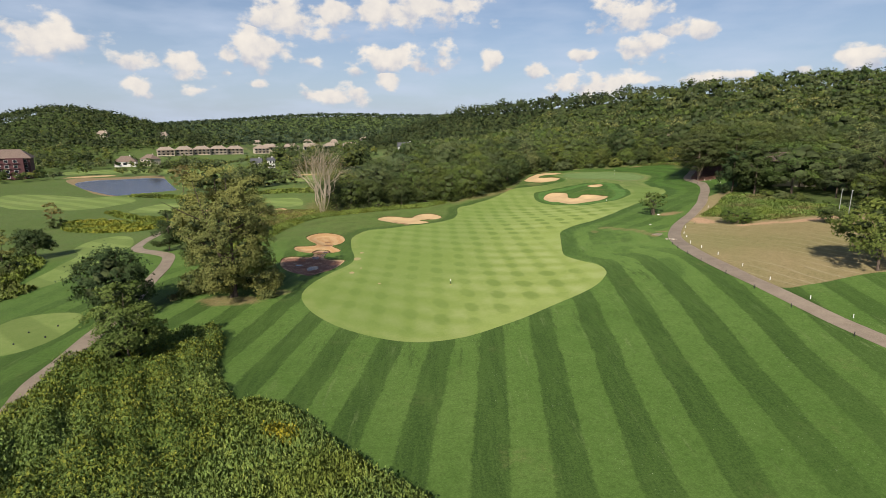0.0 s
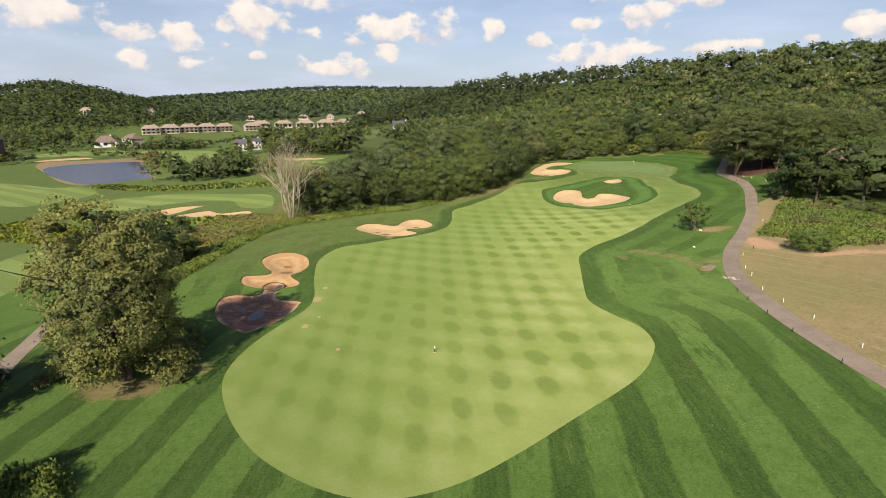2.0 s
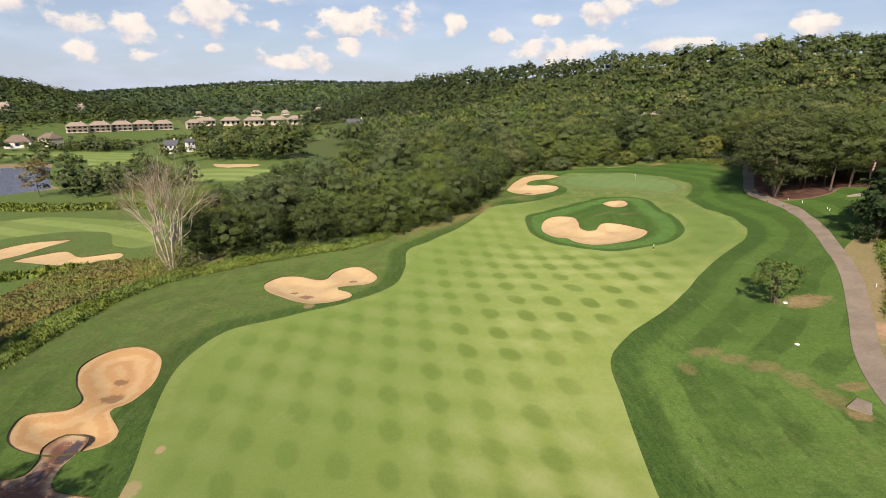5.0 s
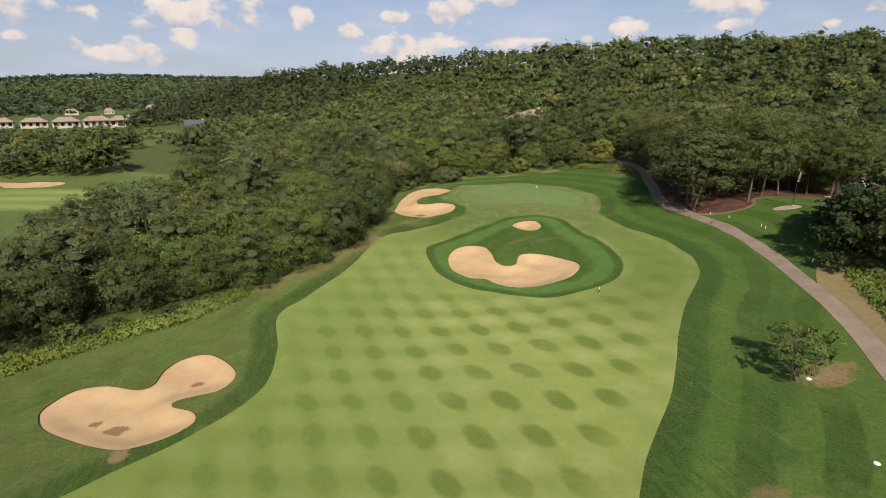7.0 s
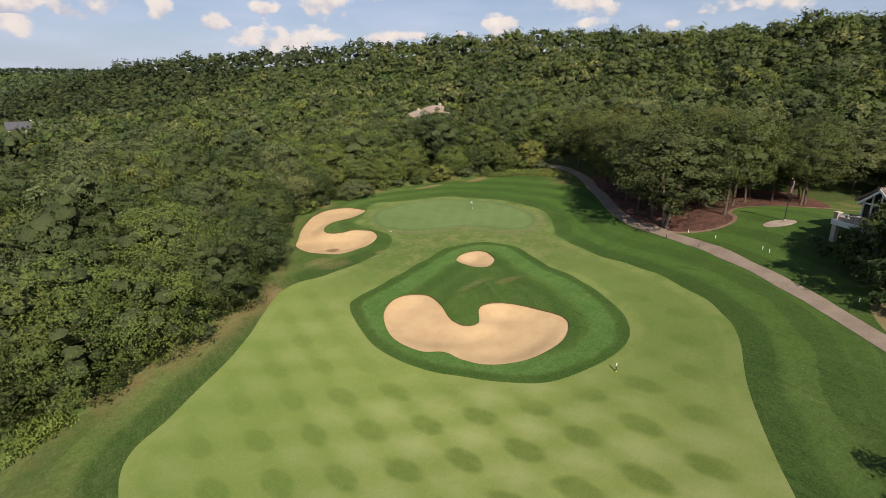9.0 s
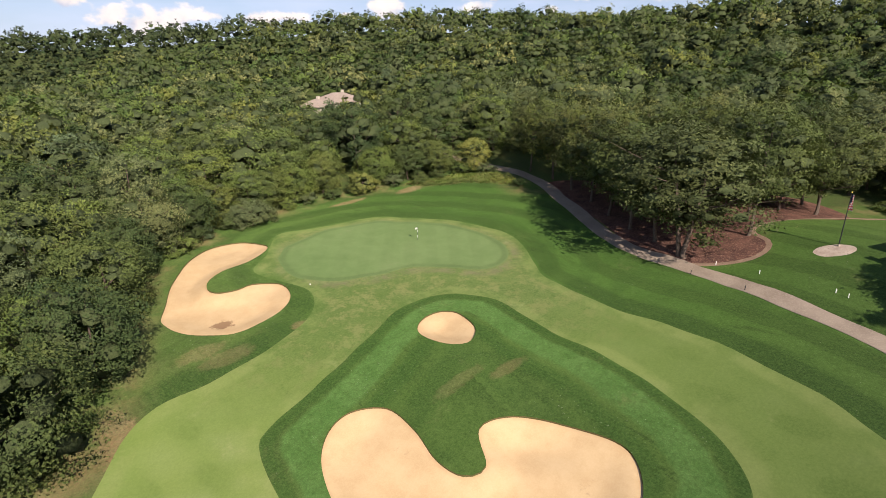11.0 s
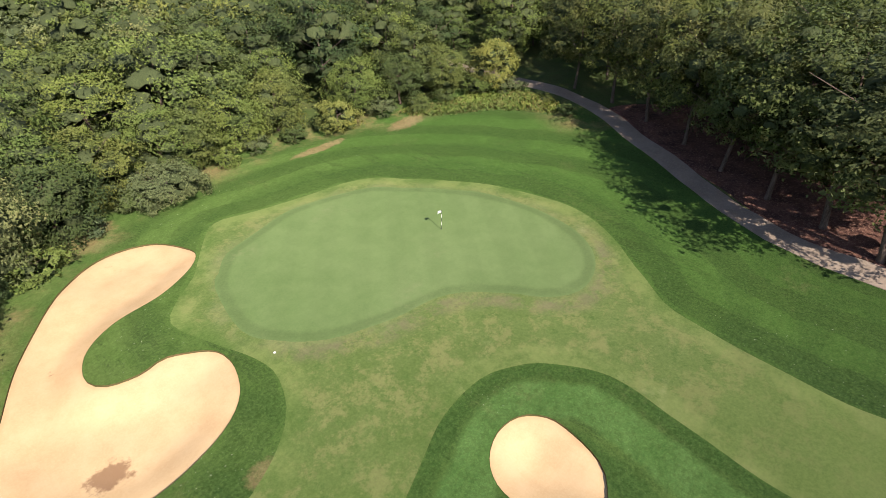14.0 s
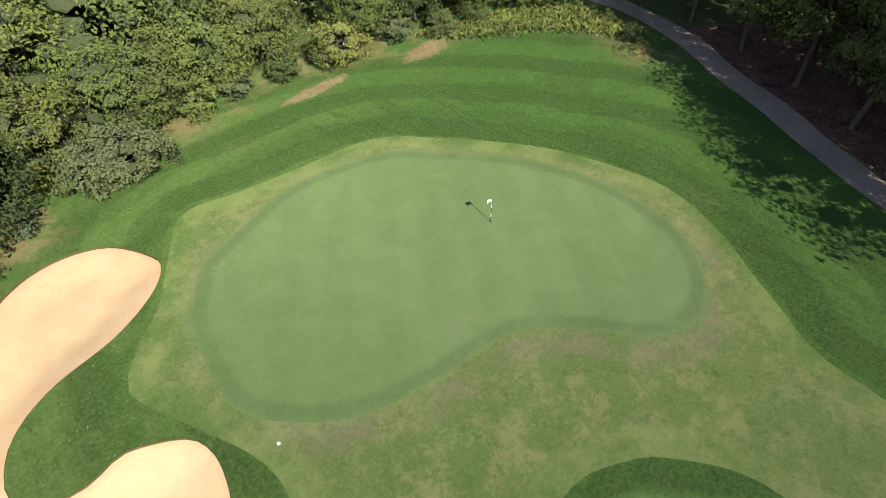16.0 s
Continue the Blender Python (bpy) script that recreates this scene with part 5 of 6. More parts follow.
for i, (x, y) in enumerate(spots[path_gap(spots[:, 0], spots[:, 1]) > 3.4]):
    stand(copy_thing(oaks[1 + i % 2], pose(0, 0, 0)), x, y, rng.uniform(0, 360), rng.uniform(0.8, 1.05))
remove(oaks)


def forest(name, spots, seed, radius, tall, lobes, leaves, leaf, variants, label, core=0.8, small=(0.32, 0.5), mats=None, full=False):
    """Woods seen from afar: many simple crowns, one object for each kind of leaf."""
    rng = np.random.default_rng(seed)
    mats = mats or LEAF
    tints = rng.uniform(-1, 1, len(spots)) * 0.9
    shapes = [crown(rng, radius * rng.uniform(0.85, 1.15), tall * rng.uniform(0.85, 1.15), lobes, leaves, leaf, core=core, small=small, top_only=not full) for _ in range(variants)]
    kind = (rng.integers(0, len(mats), len(spots)) + (np.sin(spots[:, 0] * 0.03) * 1.5 + np.cos(spots[:, 1] * 0.037) * 1.5).astype(int)) % len(mats)
    zs = height(spots[:, 0], spots[:, 1])
    for sp in range(len(mats)):
        pieces, normals, own, core_faces = [], [], [], []
        for (x, y), z, tint in zip(spots[kind == sp], zs[kind == sp], tints[kind == sp]):
            v, f, nv, inner = shapes[rng.integers(variants)]
            core_faces.append(np.arange(len(f)) < inner)
            a, s = rng.uniform(0, 2 * math.pi), rng.uniform(0.72, 1.28)
            if 0 < (y - 315) < 62 and abs((x - 118) - (y - 322) * 0.58) < 17:
                s *= 0.55
            c, q = math.cos(a) * s, math.sin(a) * s
            normals.append(np.column_stack([(nv[:, 0] * c - nv[:, 1] * q) / s, (nv[:, 0] * q + nv[:, 1] * c) / s, nv[:, 2]]))
            own.append(np.full(len(v), tint, np.float32))
            pieces.append((np.column_stack([v[:, 0] * c - v[:, 1] * q + x, v[:, 0] * q + v[:, 1] * c + y, v[:, 2] * s * rng.uniform(0.85, 1.2) + z]), f))
        if pieces:
            v, f = join(pieces)
            me = tri_mesh(name, v, f, mats[sp], np.vstack(normals), np.concatenate(core_faces))
            me.attributes.new("tree_tint", "FLOAT", "POINT").data.foreach_set("value", np.concatenate(own))
            tagged(new(name, me), label, "woods", kind="stuff")


hill = scatter(5, -120, 420, 60, 960, 8.8, lambda x, y: (distance(WOODS, x, y) < -33) & clear_of_houses(x, y))
hill = hill[path_gap(hill[:, 0], hill[:, 1]) > 3]
hill = np.vstack([rest, hill])


def seen_from_above(p):
    """Trees that a ridge hides from a point high above the camera's path are left out."""
    top = height(p[:, 0], p[:, 1]) + 13
    ok = np.ones(len(p), bool)
    for t in np.linspace(0.35, 0.97, 26):
        x, y = 50 + (p[:, 0] - 50) * t, 195 + (p[:, 1] - 195) * t
        ok &= height(x, y) + 7 < 82 + (top - 82) * t
    return p[ok]


hill = seen_from_above(hill)
d = np.hypot(hill[:, 0] - 65, hill[:, 1] - 225)
forest("woods", hill[d < 92], 6, 5.9, 12.5, 20, 1500, 0.22, 8, "dense mixed green woods on the hillside")
forest("woods", hill[(d >= 92) & (d < 190)], 16, 6.0, 12.5, 16, 640, 0.33, 8, "dense mixed green woods on the hillside")
forest("woods", hill[(d >= 190) & (d < 330)], 7, 6.0, 12, 9, 150, 0.62, 8, "dense mixed green woods on the upper hillside")
# the ridge woods are coloured as if a cloud shaded them
forest("woods", hill[d >= 330], 17, 6.0, 12, 5, 40, 1.05, 6, "dense woods on the far ridge, darkened for cloud shadow", mats=[M_SHADOWLEAF, M_SHADOWLEAF, LEAF[2], M_SHADOWLEAF])

# the valley to the west: belts and clumps of trees between the holes
BELTS = [np.array(b, float) for b in ([(-130, 425), (-100, 392), (-64, 356), (-34, 350), (-12, 342), (10, 420), (-20, 470), (-60, 480), (-130, 470)],
                                      [(-140, 300), (-100, 286), (-78, 292), (-80, 318), (-100, 335), (-135, 330)], [(-130, 420), (-85, 380), (-50, 362), (-26, 352), (-8, 345), (-14, 400), (-45, 420), (-90, 450)],
                                      [(-330, 560), (-260, 520), (-215, 480), (-230, 560), (-290, 600)], [(-175, 512), (-145, 496), (-86, 422), (-49, 393), (-40, 425), (-62, 455), (-110, 500), (-150, 540)],
                                      [(-600, 500), (-480, 560), (-420, 620), (-440, 690), (-640, 660)])]


def off_course(x, y):
    ok = (distance(LAKE, x, y) > 6) & (np.hypot(x + 163, y - 482) > 17)
    for o in (*FAR_FAIRWAYS.values(), *FAR_BUNKERS.values()):
        ok &= distance(o, x, y) > 4
    return ok


belt = scatter(31, -640, 40, 270, 760, 7.6, lambda x, y: np.any([inside(b, x, y) for b in BELTS], 0) & off_course(x, y) & (distance(WOODS, x, y) > 0))
near_belt = (belt[:, 0] >= -190) & (belt[:, 1] < 345)
forest("woods", belt[near_belt], 39, 4.4, 11.0, 14, 300, 0.42, 8, "clump of mixed trees behind a neighbouring fairway", full=True)
forest("woods", belt[(belt[:, 0] >= -190) & ~near_belt], 32, 5.0, 16.0, 14, 260, 0.52, 8, "belt of mixed trees between two golf holes", full=True)
forest("woods", belt[belt[:, 0] < -190], 38, 4.6, 9.5, 10, 180, 0.6, 6, "clumps of trees beyond the pond", full=True)
loose = scatter(33, -620, -40, 420, 1050, 14, lambda x, y: off_course(x, y) & (distance(WOODS, x, y) > 4) & (np.sin(x * 0.031 + 1) + np.sin(y * 0.027) > -0.5) & (np.hypot(x + 350, (y - 720) * 1.0) > 75) & (np.hypot(x + 280, (y - 870) * 1.6) > 85) & (np.hypot(x + 190, y - 530) > 40) & (np.hypot(x + 225, y - 735) > 115))
forest("woods", loose, 34, 4.2, 8, 6, 80, 0.85, 6, "scattered parkland trees round the valley houses")
lefthill = scatter(35, -1150, -300, 640, 1350, 9.0, lambda x, y: (height(x, y) > -8) & (distance(WOODS, x, y) > 0) & (np.hypot(x + 335, (y - 730) * 1.2) > 115))
lefthill = seen_from_above(lefthill)
# the western hill uses the same shadow-darkened leaf colour
forest("woods", lefthill, 36, 5.6, 11, 2, 16, 1.4, 6, "wooded hill beyond the valley houses", small=(0.5, 0.7), mats=[LEAF[2], M_SHADOWLEAF, LEAF[2], M_SHADOWLEAF])
far = scatter(9, -2300, 700, 700, 3000, 19, lambda x, y: (np.hypot(x, y - 200) > 1000) & (np.arctan2(x, y) < 0.25) & (np.arctan2(x, y) > -0.78) & (distance(WOODS, x, y) > 0) & ~((x > -1150) & (y < 1400) & (height(x, y) > -8)))
far = seen_from_above(far)
# the far woods carry the haze in their leaf colour
forest("woods", far, 10, 9.5, 12, 1, 9, 3.0, 5, "distant woods on rolling hills, greyed for haze", small=(0.5, 0.7), mats=[M_HAZYLEAF, M_SHADOWLEAF, M_HAZYLEAF, M_HAZYLEAF])

# ---------------------------------------------------------------- single trees
def place_tree(x, y, turn=0.0, **kw):
    return stand(tree(**kw), x, y, turn)


place_tree(-36.6, 89.0, name="poplar_tree", seed=101, radius=9.6, tall=25.5, clear=0.0, lobes=150, leaves=42000, leaf=0.17, material=M_OLIVE, r=0.30, stems=3, core=0.45, small=(0.15, 0.26), low=1.0, cone=0.12,
           label="tall olive-green poplar with thinning leaves beside the hole")
place_tree(-52.0, 81.0, name="tree", seed=102, radius=6.4, tall=12.0, clear=0.0, low=1.0, lobes=34, leaves=6500, leaf=0.24, material=LEAF[2], label="round dark green tree above the cart path")
place_tree(-37.8, 60.0, name="tree", seed=103, radius=4.9, tall=12.4, clear=0.0, low=1.0, lobes=46, leaves=12000, leaf=0.15, small=(0.18, 0.32), material=LEAF[1], r=0.14, cone=0.35, label="young green tree rising from the brush")
place_tree(-47.5, 104.0, name="tree", seed=104, radius=4.6, tall=9.0, clear=0.3, lobes=16, leaves=3800, leaf=0.22, material=LEAF[2], label="dark green tree behind the tall poplar")
for k, (x, y, r, h) in enumerate([(-52.5, 138.5, 4.6, 11.0), (-59.0, 141.0, 5.2, 12.5), (-55.5, 132.5, 4.8, 11.0), (-64.0, 134.5, 5.2, 13.0), (-59.5, 125.5, 4.6, 11.0), (-68.5, 141.0, 5.0, 12.5), (-66.5, 127.0, 4.6, 11.5)]):
    place_tree(x, y, 50 * k, name="cedar_tree", seed=170 + k, radius=r, tall=h, clear=0.1, lobes=30, leaves=5200, leaf=0.17, material=LEAF[2], r=0.16, cone=0.45, low=1.0, small=(0.2, 0.34),
               label="dense dark green cedar beside the tall grass", group="cedars by the tall grass")
for k, (x, y, r, h, m) in enumerate([(-31.5, 93.5, 2.6, 3.6, 0), (-33.5, 97.5, 2.8, 4.2, 0), (-41.0, 97.0, 3.2, 5.0, 1), (-44.5, 90.5, 3.0, 4.6, 0), (-30.5, 88.5, 2.0, 2.4, 0)]):
    place_tree(x, y, 70 * k, name="shrub", seed=180 + k, radius=r, tall=h, clear=0.05, lobes=14, leaves=2600, leaf=0.15, material=(M_OLIVE, LEAF[2])[m], r=0.06, category="shrub", low=1.0, core=0.6,
               label="olive-green thicket round the foot of the poplar", group="thicket under the poplar")
place_tree(55.6, 140.6, name="small_tree", seed=105, radius=4.2, tall=6.2, clear=1.2, lobes=26, leaves=2400, leaf=0.15, material=LEAF[1], r=0.12, stems=4, core=0.0, small=(0.16, 0.28), low=0.6, label="small spreading tree on bare soil by the fairway")
place_tree(64.6, 77.0, name="tree", seed=106, radius=5.6, tall=12.0, clear=1.0, lobes=18, leaves=5200, leaf=0.23, material=LEAF[1], label="leafy green tree standing in the dry meadow")
place_tree(74.5, 83.0, name="tree", seed=107, radius=5.0, tall=10.5, clear=0.8, lobes=16, leaves=4200, leaf=0.23, material=LEAF[0], label="full green tree at the meadow's edge")
place_tree(107.2, 251.0, name="tree", seed=108, radius=3.9, tall=8.6, clear=0.6, lobes=24, leaves=7500, leaf=0.13, material=M_LIME, r=0.15, label="pale yellow-green tree beside the cart path")
place_tree(82.5, 259.0, name="tree", seed=109, radius=3.2, tall=4.6, clear=0.5, lobes=20, leaves=5200, leaf=0.12, material=M_LIME, r=0.1, label="low layered light green tree behind the green")
place_tree(57.5, 256.5, name="shrub", seed=110, radius=4.6, tall=4.2, clear=0.0, lobes=26, leaves=9000, leaf=0.11, material=LEAF[3], r=0.1, category="shrub", label="broad blue-green thicket behind the bunker")
place_tree(66.6, 119.4, name="shrub", seed=111, radius=4.6, tall=4.2, clear=0.0, lobes=40, leaves=7000, leaf=0.10, small=(0.16, 0.3), low=1.0, core=0.5, material=M_WEED, r=0.08, category="shrub", label="rounded feathery green bush in the meadow")
place_tree(80.5, 109.0, name="shrub", seed=112, radius=2.6, tall=3.6, clear=0.1, lobes=10, leaves=1800, leaf=0.17, material=LEAF[2], r=0.08, category="shrub", label="dark green bush at the meadow's edge")
place_tree(-106.0, 135.0, name="tree", seed=113, radius=4.8, tall=9.5, clear=0.4, lobes=16, leaves=3600, leaf=0.26, material=LEAF[2], label="dark green tree at the edge of a neighbouring hole")
place_tree(-114.0, 134.0, name="tree", seed=114, radius=3.8, tall=10.0, clear=0.8, lobes=14, leaves=1600, leaf=0.24, material=M_OLIVE, core=0.3, label="thin olive tree at the edge of a neighbouring hole")
place_tree(-99.0, 118.0, name="shrub", seed=115, radius=4.2, tall=3.4, clear=0.1, lobes=12, leaves=2000, leaf=0.22, material=LEAF[0], r=0.08, category="shrub", label="low green thicket beside a tee")
place_tree(-150.5, 310.0, name="tree", seed=116, radius=6.0, tall=17.0, clear=3.0, lobes=16, leaves=1500, leaf=0.4, material=M_TAN, core=0.35, label="half-bare tan tree beside the pond")
place_tree(-152.0, 205.0, name="small_tree", seed=117, radius=3.2, tall=9.0, clear=1.5, lobes=12, leaves=600, leaf=0.3, material=M_TAN, r=0.12, core=0.0, label="thin leafless-looking small tree in long grass")
place_tree(-146.0, 198.0, name="shrub", seed=118, radius=2.8, tall=4.0, clear=0.1, lobes=10, leaves=900, leaf=0.28, material=LEAF[2], r=0.08, category="shrub", label="dark bush beside a thin tree")
for k, (x, y, s) in enumerate([(85.8, 158.5, 1.3), (89.8, 163.0, 1.05), (88.5, 152.0, 1.5), (93.5, 160.0, 1.45), (92.2, 166.0, 0.6)]):
    stand(tree("tree", 130 + k, 3.9, 10.5, 0.2, 17, 4200, 0.2, LEAF[2], 0.18, "dark green bushy tree beside the house lawn", group="trees by the house", cone=0.3), x, y, 40 * k, s)
# the solid front of trees along the fairway
for k, (x, y, r, h, sp) in enumerate([(8.5, 207.0, 7.4, 13.2, 1), (18.8, 214.8, 7.4, 13.2, 2), (0.5, 203.2, 6.8, 12.2, 1), (13.5, 222.0, 8.0, 15.5, 1), (-7.0, 200.0, 6.0, 11.5, 0), (-15.5, 196.0, 5.6, 10.5, 2), (-27.0, 192.0, 5.8, 10.5, 2), (26.5, 224.0, 6.0, 11.8, 2), (31.0, 237.0, 5.6, 11.0, 0), (39.5, 253.0, 6.4, 12.0, 3), (46.5, 258.0, 5.6, 10.0, 2), (52.5, 262.0, 5.2, 9.0, 0), (63.0, 263.5, 4.6, 8.5, 0), (70.0, 265.5, 5.0, 9.5, 1), (77.0, 266.0, 5.0, 9.0, 0), (88.5, 262.5, 4.6, 9.0, 1), (95.0, 259.5, 4.4, 8.5, 2), (101.5, 256.8, 4.2, 8.0, 0), (-38.0, 189.5, 5.0, 9.5, 2), (35.0, 246.0, 5.0, 9.5, 2)]):
    place_tree(x, y, 30 * k, name="tree", seed=140 + k, radius=r, tall=h, clear=0.1, lobes=40, leaves=11000, leaf=0.135, material=LEAF[sp], core=0.6, low=0.95,
               label=["oak", "maple", "dense dark tree", "grey-green tree"][sp] + " with low boughs at the fairway's edge", group="front trees of the fairway wood")


def dead_tree(x, y):
    rng = np.random.default_rng(150)
    pieces, tips = [], []

    def grow(p, d, length, r, depth):
        q = p + d * length * 0.5 + rng.normal(scale=0.05 * length, size=3)
        e = p + d * length
        pieces.append(limb([p, q, e], [r, r * 0.8, r * 0.55], 5 if depth < 3 else 3))
        if depth >= 5:
            tips.append(e)
            return
        for _ in range(3 if depth < 4 else 2):
            nd = d + rng.normal(scale=0.30, size=3) + (0, 0, 0.06)
            nd /= np.linalg.norm(nd)
            s = rng.uniform(0.55, 1.0)
            grow(p + d * length * s, nd, length * rng.uniform(0.5, 0.72), r * 0.5 * rng.uniform(0.8, 1.1), depth + 1)

    top = new("dead_tree")
    for k in range(9):
        a = 2 * math.pi * k / 9 + rng.uniform(-0.3, 0.3)
        lean = rng.uniform(0.12, 0.32)
        d = np.array([math.cos(a) * lean, math.sin(a) * lean, 1.0])
        pieces.clear()
        grow(np.array([math.cos(a) * 0.3, math.sin(a) * 0.3, -0.3]), d / np.linalg.norm(d), 10.4, 0.24, 0)
        part("limb", tri_mesh("limb", *join(pieces), M_DEADWOOD), None, top)
    pos = np.array(tips)[rng.integers(0, len(tips), 6500)] * (1, 1, 0.85) + rng.normal(scale=0.9, size=(6500, 3))
    part("dry_foliage", tri_mesh("dry_foliage", *leaf_tris(rng, pos, ball_cloud(rng, 6500), 0.085), M_TAN), None, top, "sparse dry brown leaves")
    pos = np.column_stack([rng.normal(scale=2.2, size=(1600, 2)), np.abs(rng.normal(scale=2.6, size=1600))])
    part("undergrowth", tri_mesh("undergrowth", *leaf_tris(rng, pos, ball_cloud(rng, 1600), 0.2), M_OLIVE), None, top, "olive leaves round the foot")
    stand(tagged(top, "bare grey dead tree with upswept branches", "dead tree"), x, y)


dead_tree(-40.0, 176.5)


# ---------------------------------------------------------------- long grass and brush
def brush(outline, tall, per_m2, size, mats, label, category="brush", lump=4.0, seed=0, under=True, blade=1.5):
    """Standing growth over a patch of ground: leaf blades over a lumpy mat."""
    rng = np.random.default_rng(seed)
    o = closed(outline, 1.0) if len(outline) < 60 else outline
    x0, y0, x1, y1 = *o.min(0), *o.max(0)
    area = abs(np.sum(o[:, 0] * np.roll(o[:, 1], -1) - o[:, 1] * np.roll(o[:, 0], -1))) / 2
    n = int(area * per_m2 * (x1 - x0) * (y1 - y0) / area)
    x, y = rng.uniform(x0, x1, n), rng.uniform(y0, y1, n)
    keep = inside(o, x, y)
    x, y = x[keep], y[keep]

    def canopy(x, y):
        w = np.sin(x / lump * 2.1 + 1.7 * np.sin(y / lump)) * np.sin(y / lump * 1.9 + 1.3 * np.sin(x / lump * 1.1)) + 0.5 * np.sin(x / lump * 5.3 + y / lump * 3.1)
        return tall * (0.68 + 0.26 * w) * smooth(-distance(o, x, y) / 1.2 + 0.25)

    h = canopy(x, y)
    x, y = x + rng.normal(scale=0.3, size=len(x)), y + rng.normal(scale=0.3, size=len(x))
    z = height(x, y) + h * (1 - rng.uniform(0, 1, len(x)) ** 2 * 0.75) + rng.normal(scale=0.05, size=len(x))
    pos = np.column_stack([x, y, z])
    patch = np.sin(x / lump * 0.9 + 2) * np.sin(y / lump * 0.8 + seed) + rng.normal(scale=0.5, size=len(x))
    edges = np.quantile(patch, np.linspace(0, 1, len(mats) + 1))
    first = None
    for k, mat in enumerate(mats):
        sel = (patch >= edges[k]) & (patch <= edges[k + 1])
        v, f = leaf_tris(rng, pos[sel], ball_cloud(rng, int(sel.sum())) * (1, 1, 0.5), size, up=0.25, jitter=0.4)
        # blades stand: stretch each one upwards about its middle
        c = v.reshape(-1, 3, 3).mean(1)
        w = v.reshape(-1, 3, 3)
        w[:, :, 2] = c[:, None, 2] + (w[:, :, 2] - c[:, None, 2]) * blade
        pieces = [(w.reshape(-1, 3), f)]
        lean = rng.normal(scale=0.42, size=(len(f), 3)) + (0, -0.15, 0.85)
        facing = [np.repeat(lean, 3, 0)]
        if k == 0 and under:
            gx, gy = np.meshgrid(np.arange(x0, x1, 0.9), np.arange(y0, y1, 0.9))
            gz = height(gx.ravel(), gy.ravel()) + 0.82 * canopy(gx.ravel(), gy.ravel()) - 0.05
            nx = gx.shape[1]
            i = (np.arange(gx.shape[0] - 1)[:, None] * nx + np.arange(nx - 1)[None, :]).ravel()
            q = np.vstack([np.column_stack([i, i + 1, i + nx + 1]), np.column_stack([i, i + nx + 1, i + nx])])
            vv = np.column_stack([gx.ravel(), gy.ravel(), gz])
            pieces.append((vv, q[np.all(inside(o, vv[q][:, :, 0], vv[q][:, :, 1]), 1)]))
            facing.append(np.tile((0.0, 0.0, 1.0), (len(vv), 1)))
        facing = np.vstack(facing)
        tagged(new(category.replace(" ", "_"), tri_mesh("brush", *join(pieces), mat, facing / np.linalg.norm(facing, axis=1)[:, None])), label, category, kind="stuff")


brush([(-31, 70), (-27.5, 60), (-22, 51), (-19, 46), (-22, 36), (-24, 22), (-40, 18), (-41.5, 30), (-43.6, 46), (-45.3, 54), (-46.2, 61), (-42, 68), (-36, 71.5)], 2.6, 150, 0.105, [M_WEED, M_GOLD, M_WEED, LEAF[1], M_REED], "dense weedy brush beside the cart path", lump=3.4, seed=1)
brush([(-22, 51), (-14, 49), (-9.5, 43), (-4, 38.5), (0, 34), (2, 22), (-10, 12), (-24, 18), (-23, 36), (-20, 46)], 1.7, 200, 0.095, [M_WEED, M_REED, M_REED, M_REED], "tall seeding grass beside the first cut of rough", "tall grass", lump=2.5, seed=2, blade=2.1)
brush([(-17.2, 45.6), (-15.0, 46.6), (-12.8, 45.2), (-12.4, 43.4), (-14.6, 42.6), (-16.8, 43.4)], 1.95, 150, 0.085, [M_FLOWER, M_FLOWER, M_GOLD], "patch of yellow goldenrod in flower", "goldenrod", lump=1.0, seed=12, under=False, blade=1.8)
brush(ribbon([(-50.5, 117), (-49.3, 130), (-48.2, 139), (-46.6, 152), (-43.6, 166), (-36.2, 176), (-23, 185), (-8.5, 192), (0, 198.5)], 4.4)[0], 1.35, 120, 0.105, [M_REED, M_REED, M_WEED, M_GOLD], "strip of goldenrod and weeds along the wood", "tall grass", lump=1.8, seed=3)
brush([(-53, 138), (-51, 152), (-48, 165), (-41, 177), (-47, 185), (-62, 182), (-66, 160), (-60, 143)], 0.8, 50, 0.13, [M_TAN, M_REED, M_TAN, M_REED], "dry tan meadow grass with green patches", "tall grass", lump=3, seed=4)
brush([(65, 133), (68.2, 129.5), (67.5, 123.5), (73, 119.8), (80, 118.2), (88, 117), (95, 118), (94, 128), (89.5, 141), (86.5, 157), (81, 153), (73, 142)], 0.9, 70, 0.12, [M_WEED, M_REED, M_REED, M_TAN], "rank weeds between the meadow and the wood", "tall grass", lump=2.5, seed=5)
brush([(-133, 187), (-98, 169), (-91, 175), (-112, 194), (-140, 214), (-150, 208)], 1.0, 8, 0.34, [M_GOLD, M_WEED], "yellow goldenrod along a ditch", "tall grass", lump=4, seed=6)
brush([(-88, 106), (-80, 100), (-84, 92), (-100, 100), (-122, 122), (-116, 140), (-100, 130)], 1.6, 10, 0.34, [M_WEED, LEAF[0]], "green scrub between a tee and the trees", lump=4, seed=7)
brush([(93, 256.8), (103, 251.8), (108.8, 246), (108, 240), (105, 237.5), (102, 244), (94, 252.5)], 0.9, 130, 0.095, [M_WEED, M_REED, M_TAN, M_WEED], "rank grass and seedlings behind the green", "tall grass", lump=2, seed=8)
brush(ribbon([(-172, 298), (-135, 281), (-100, 264), (-70, 250), (-52, 240)], 9.0)[0], 1.4, 6, 0.42, [M_WEED, M_REED, LEAF[0]], "reedy bank below the pond", "tall grass", lump=5, seed=9)
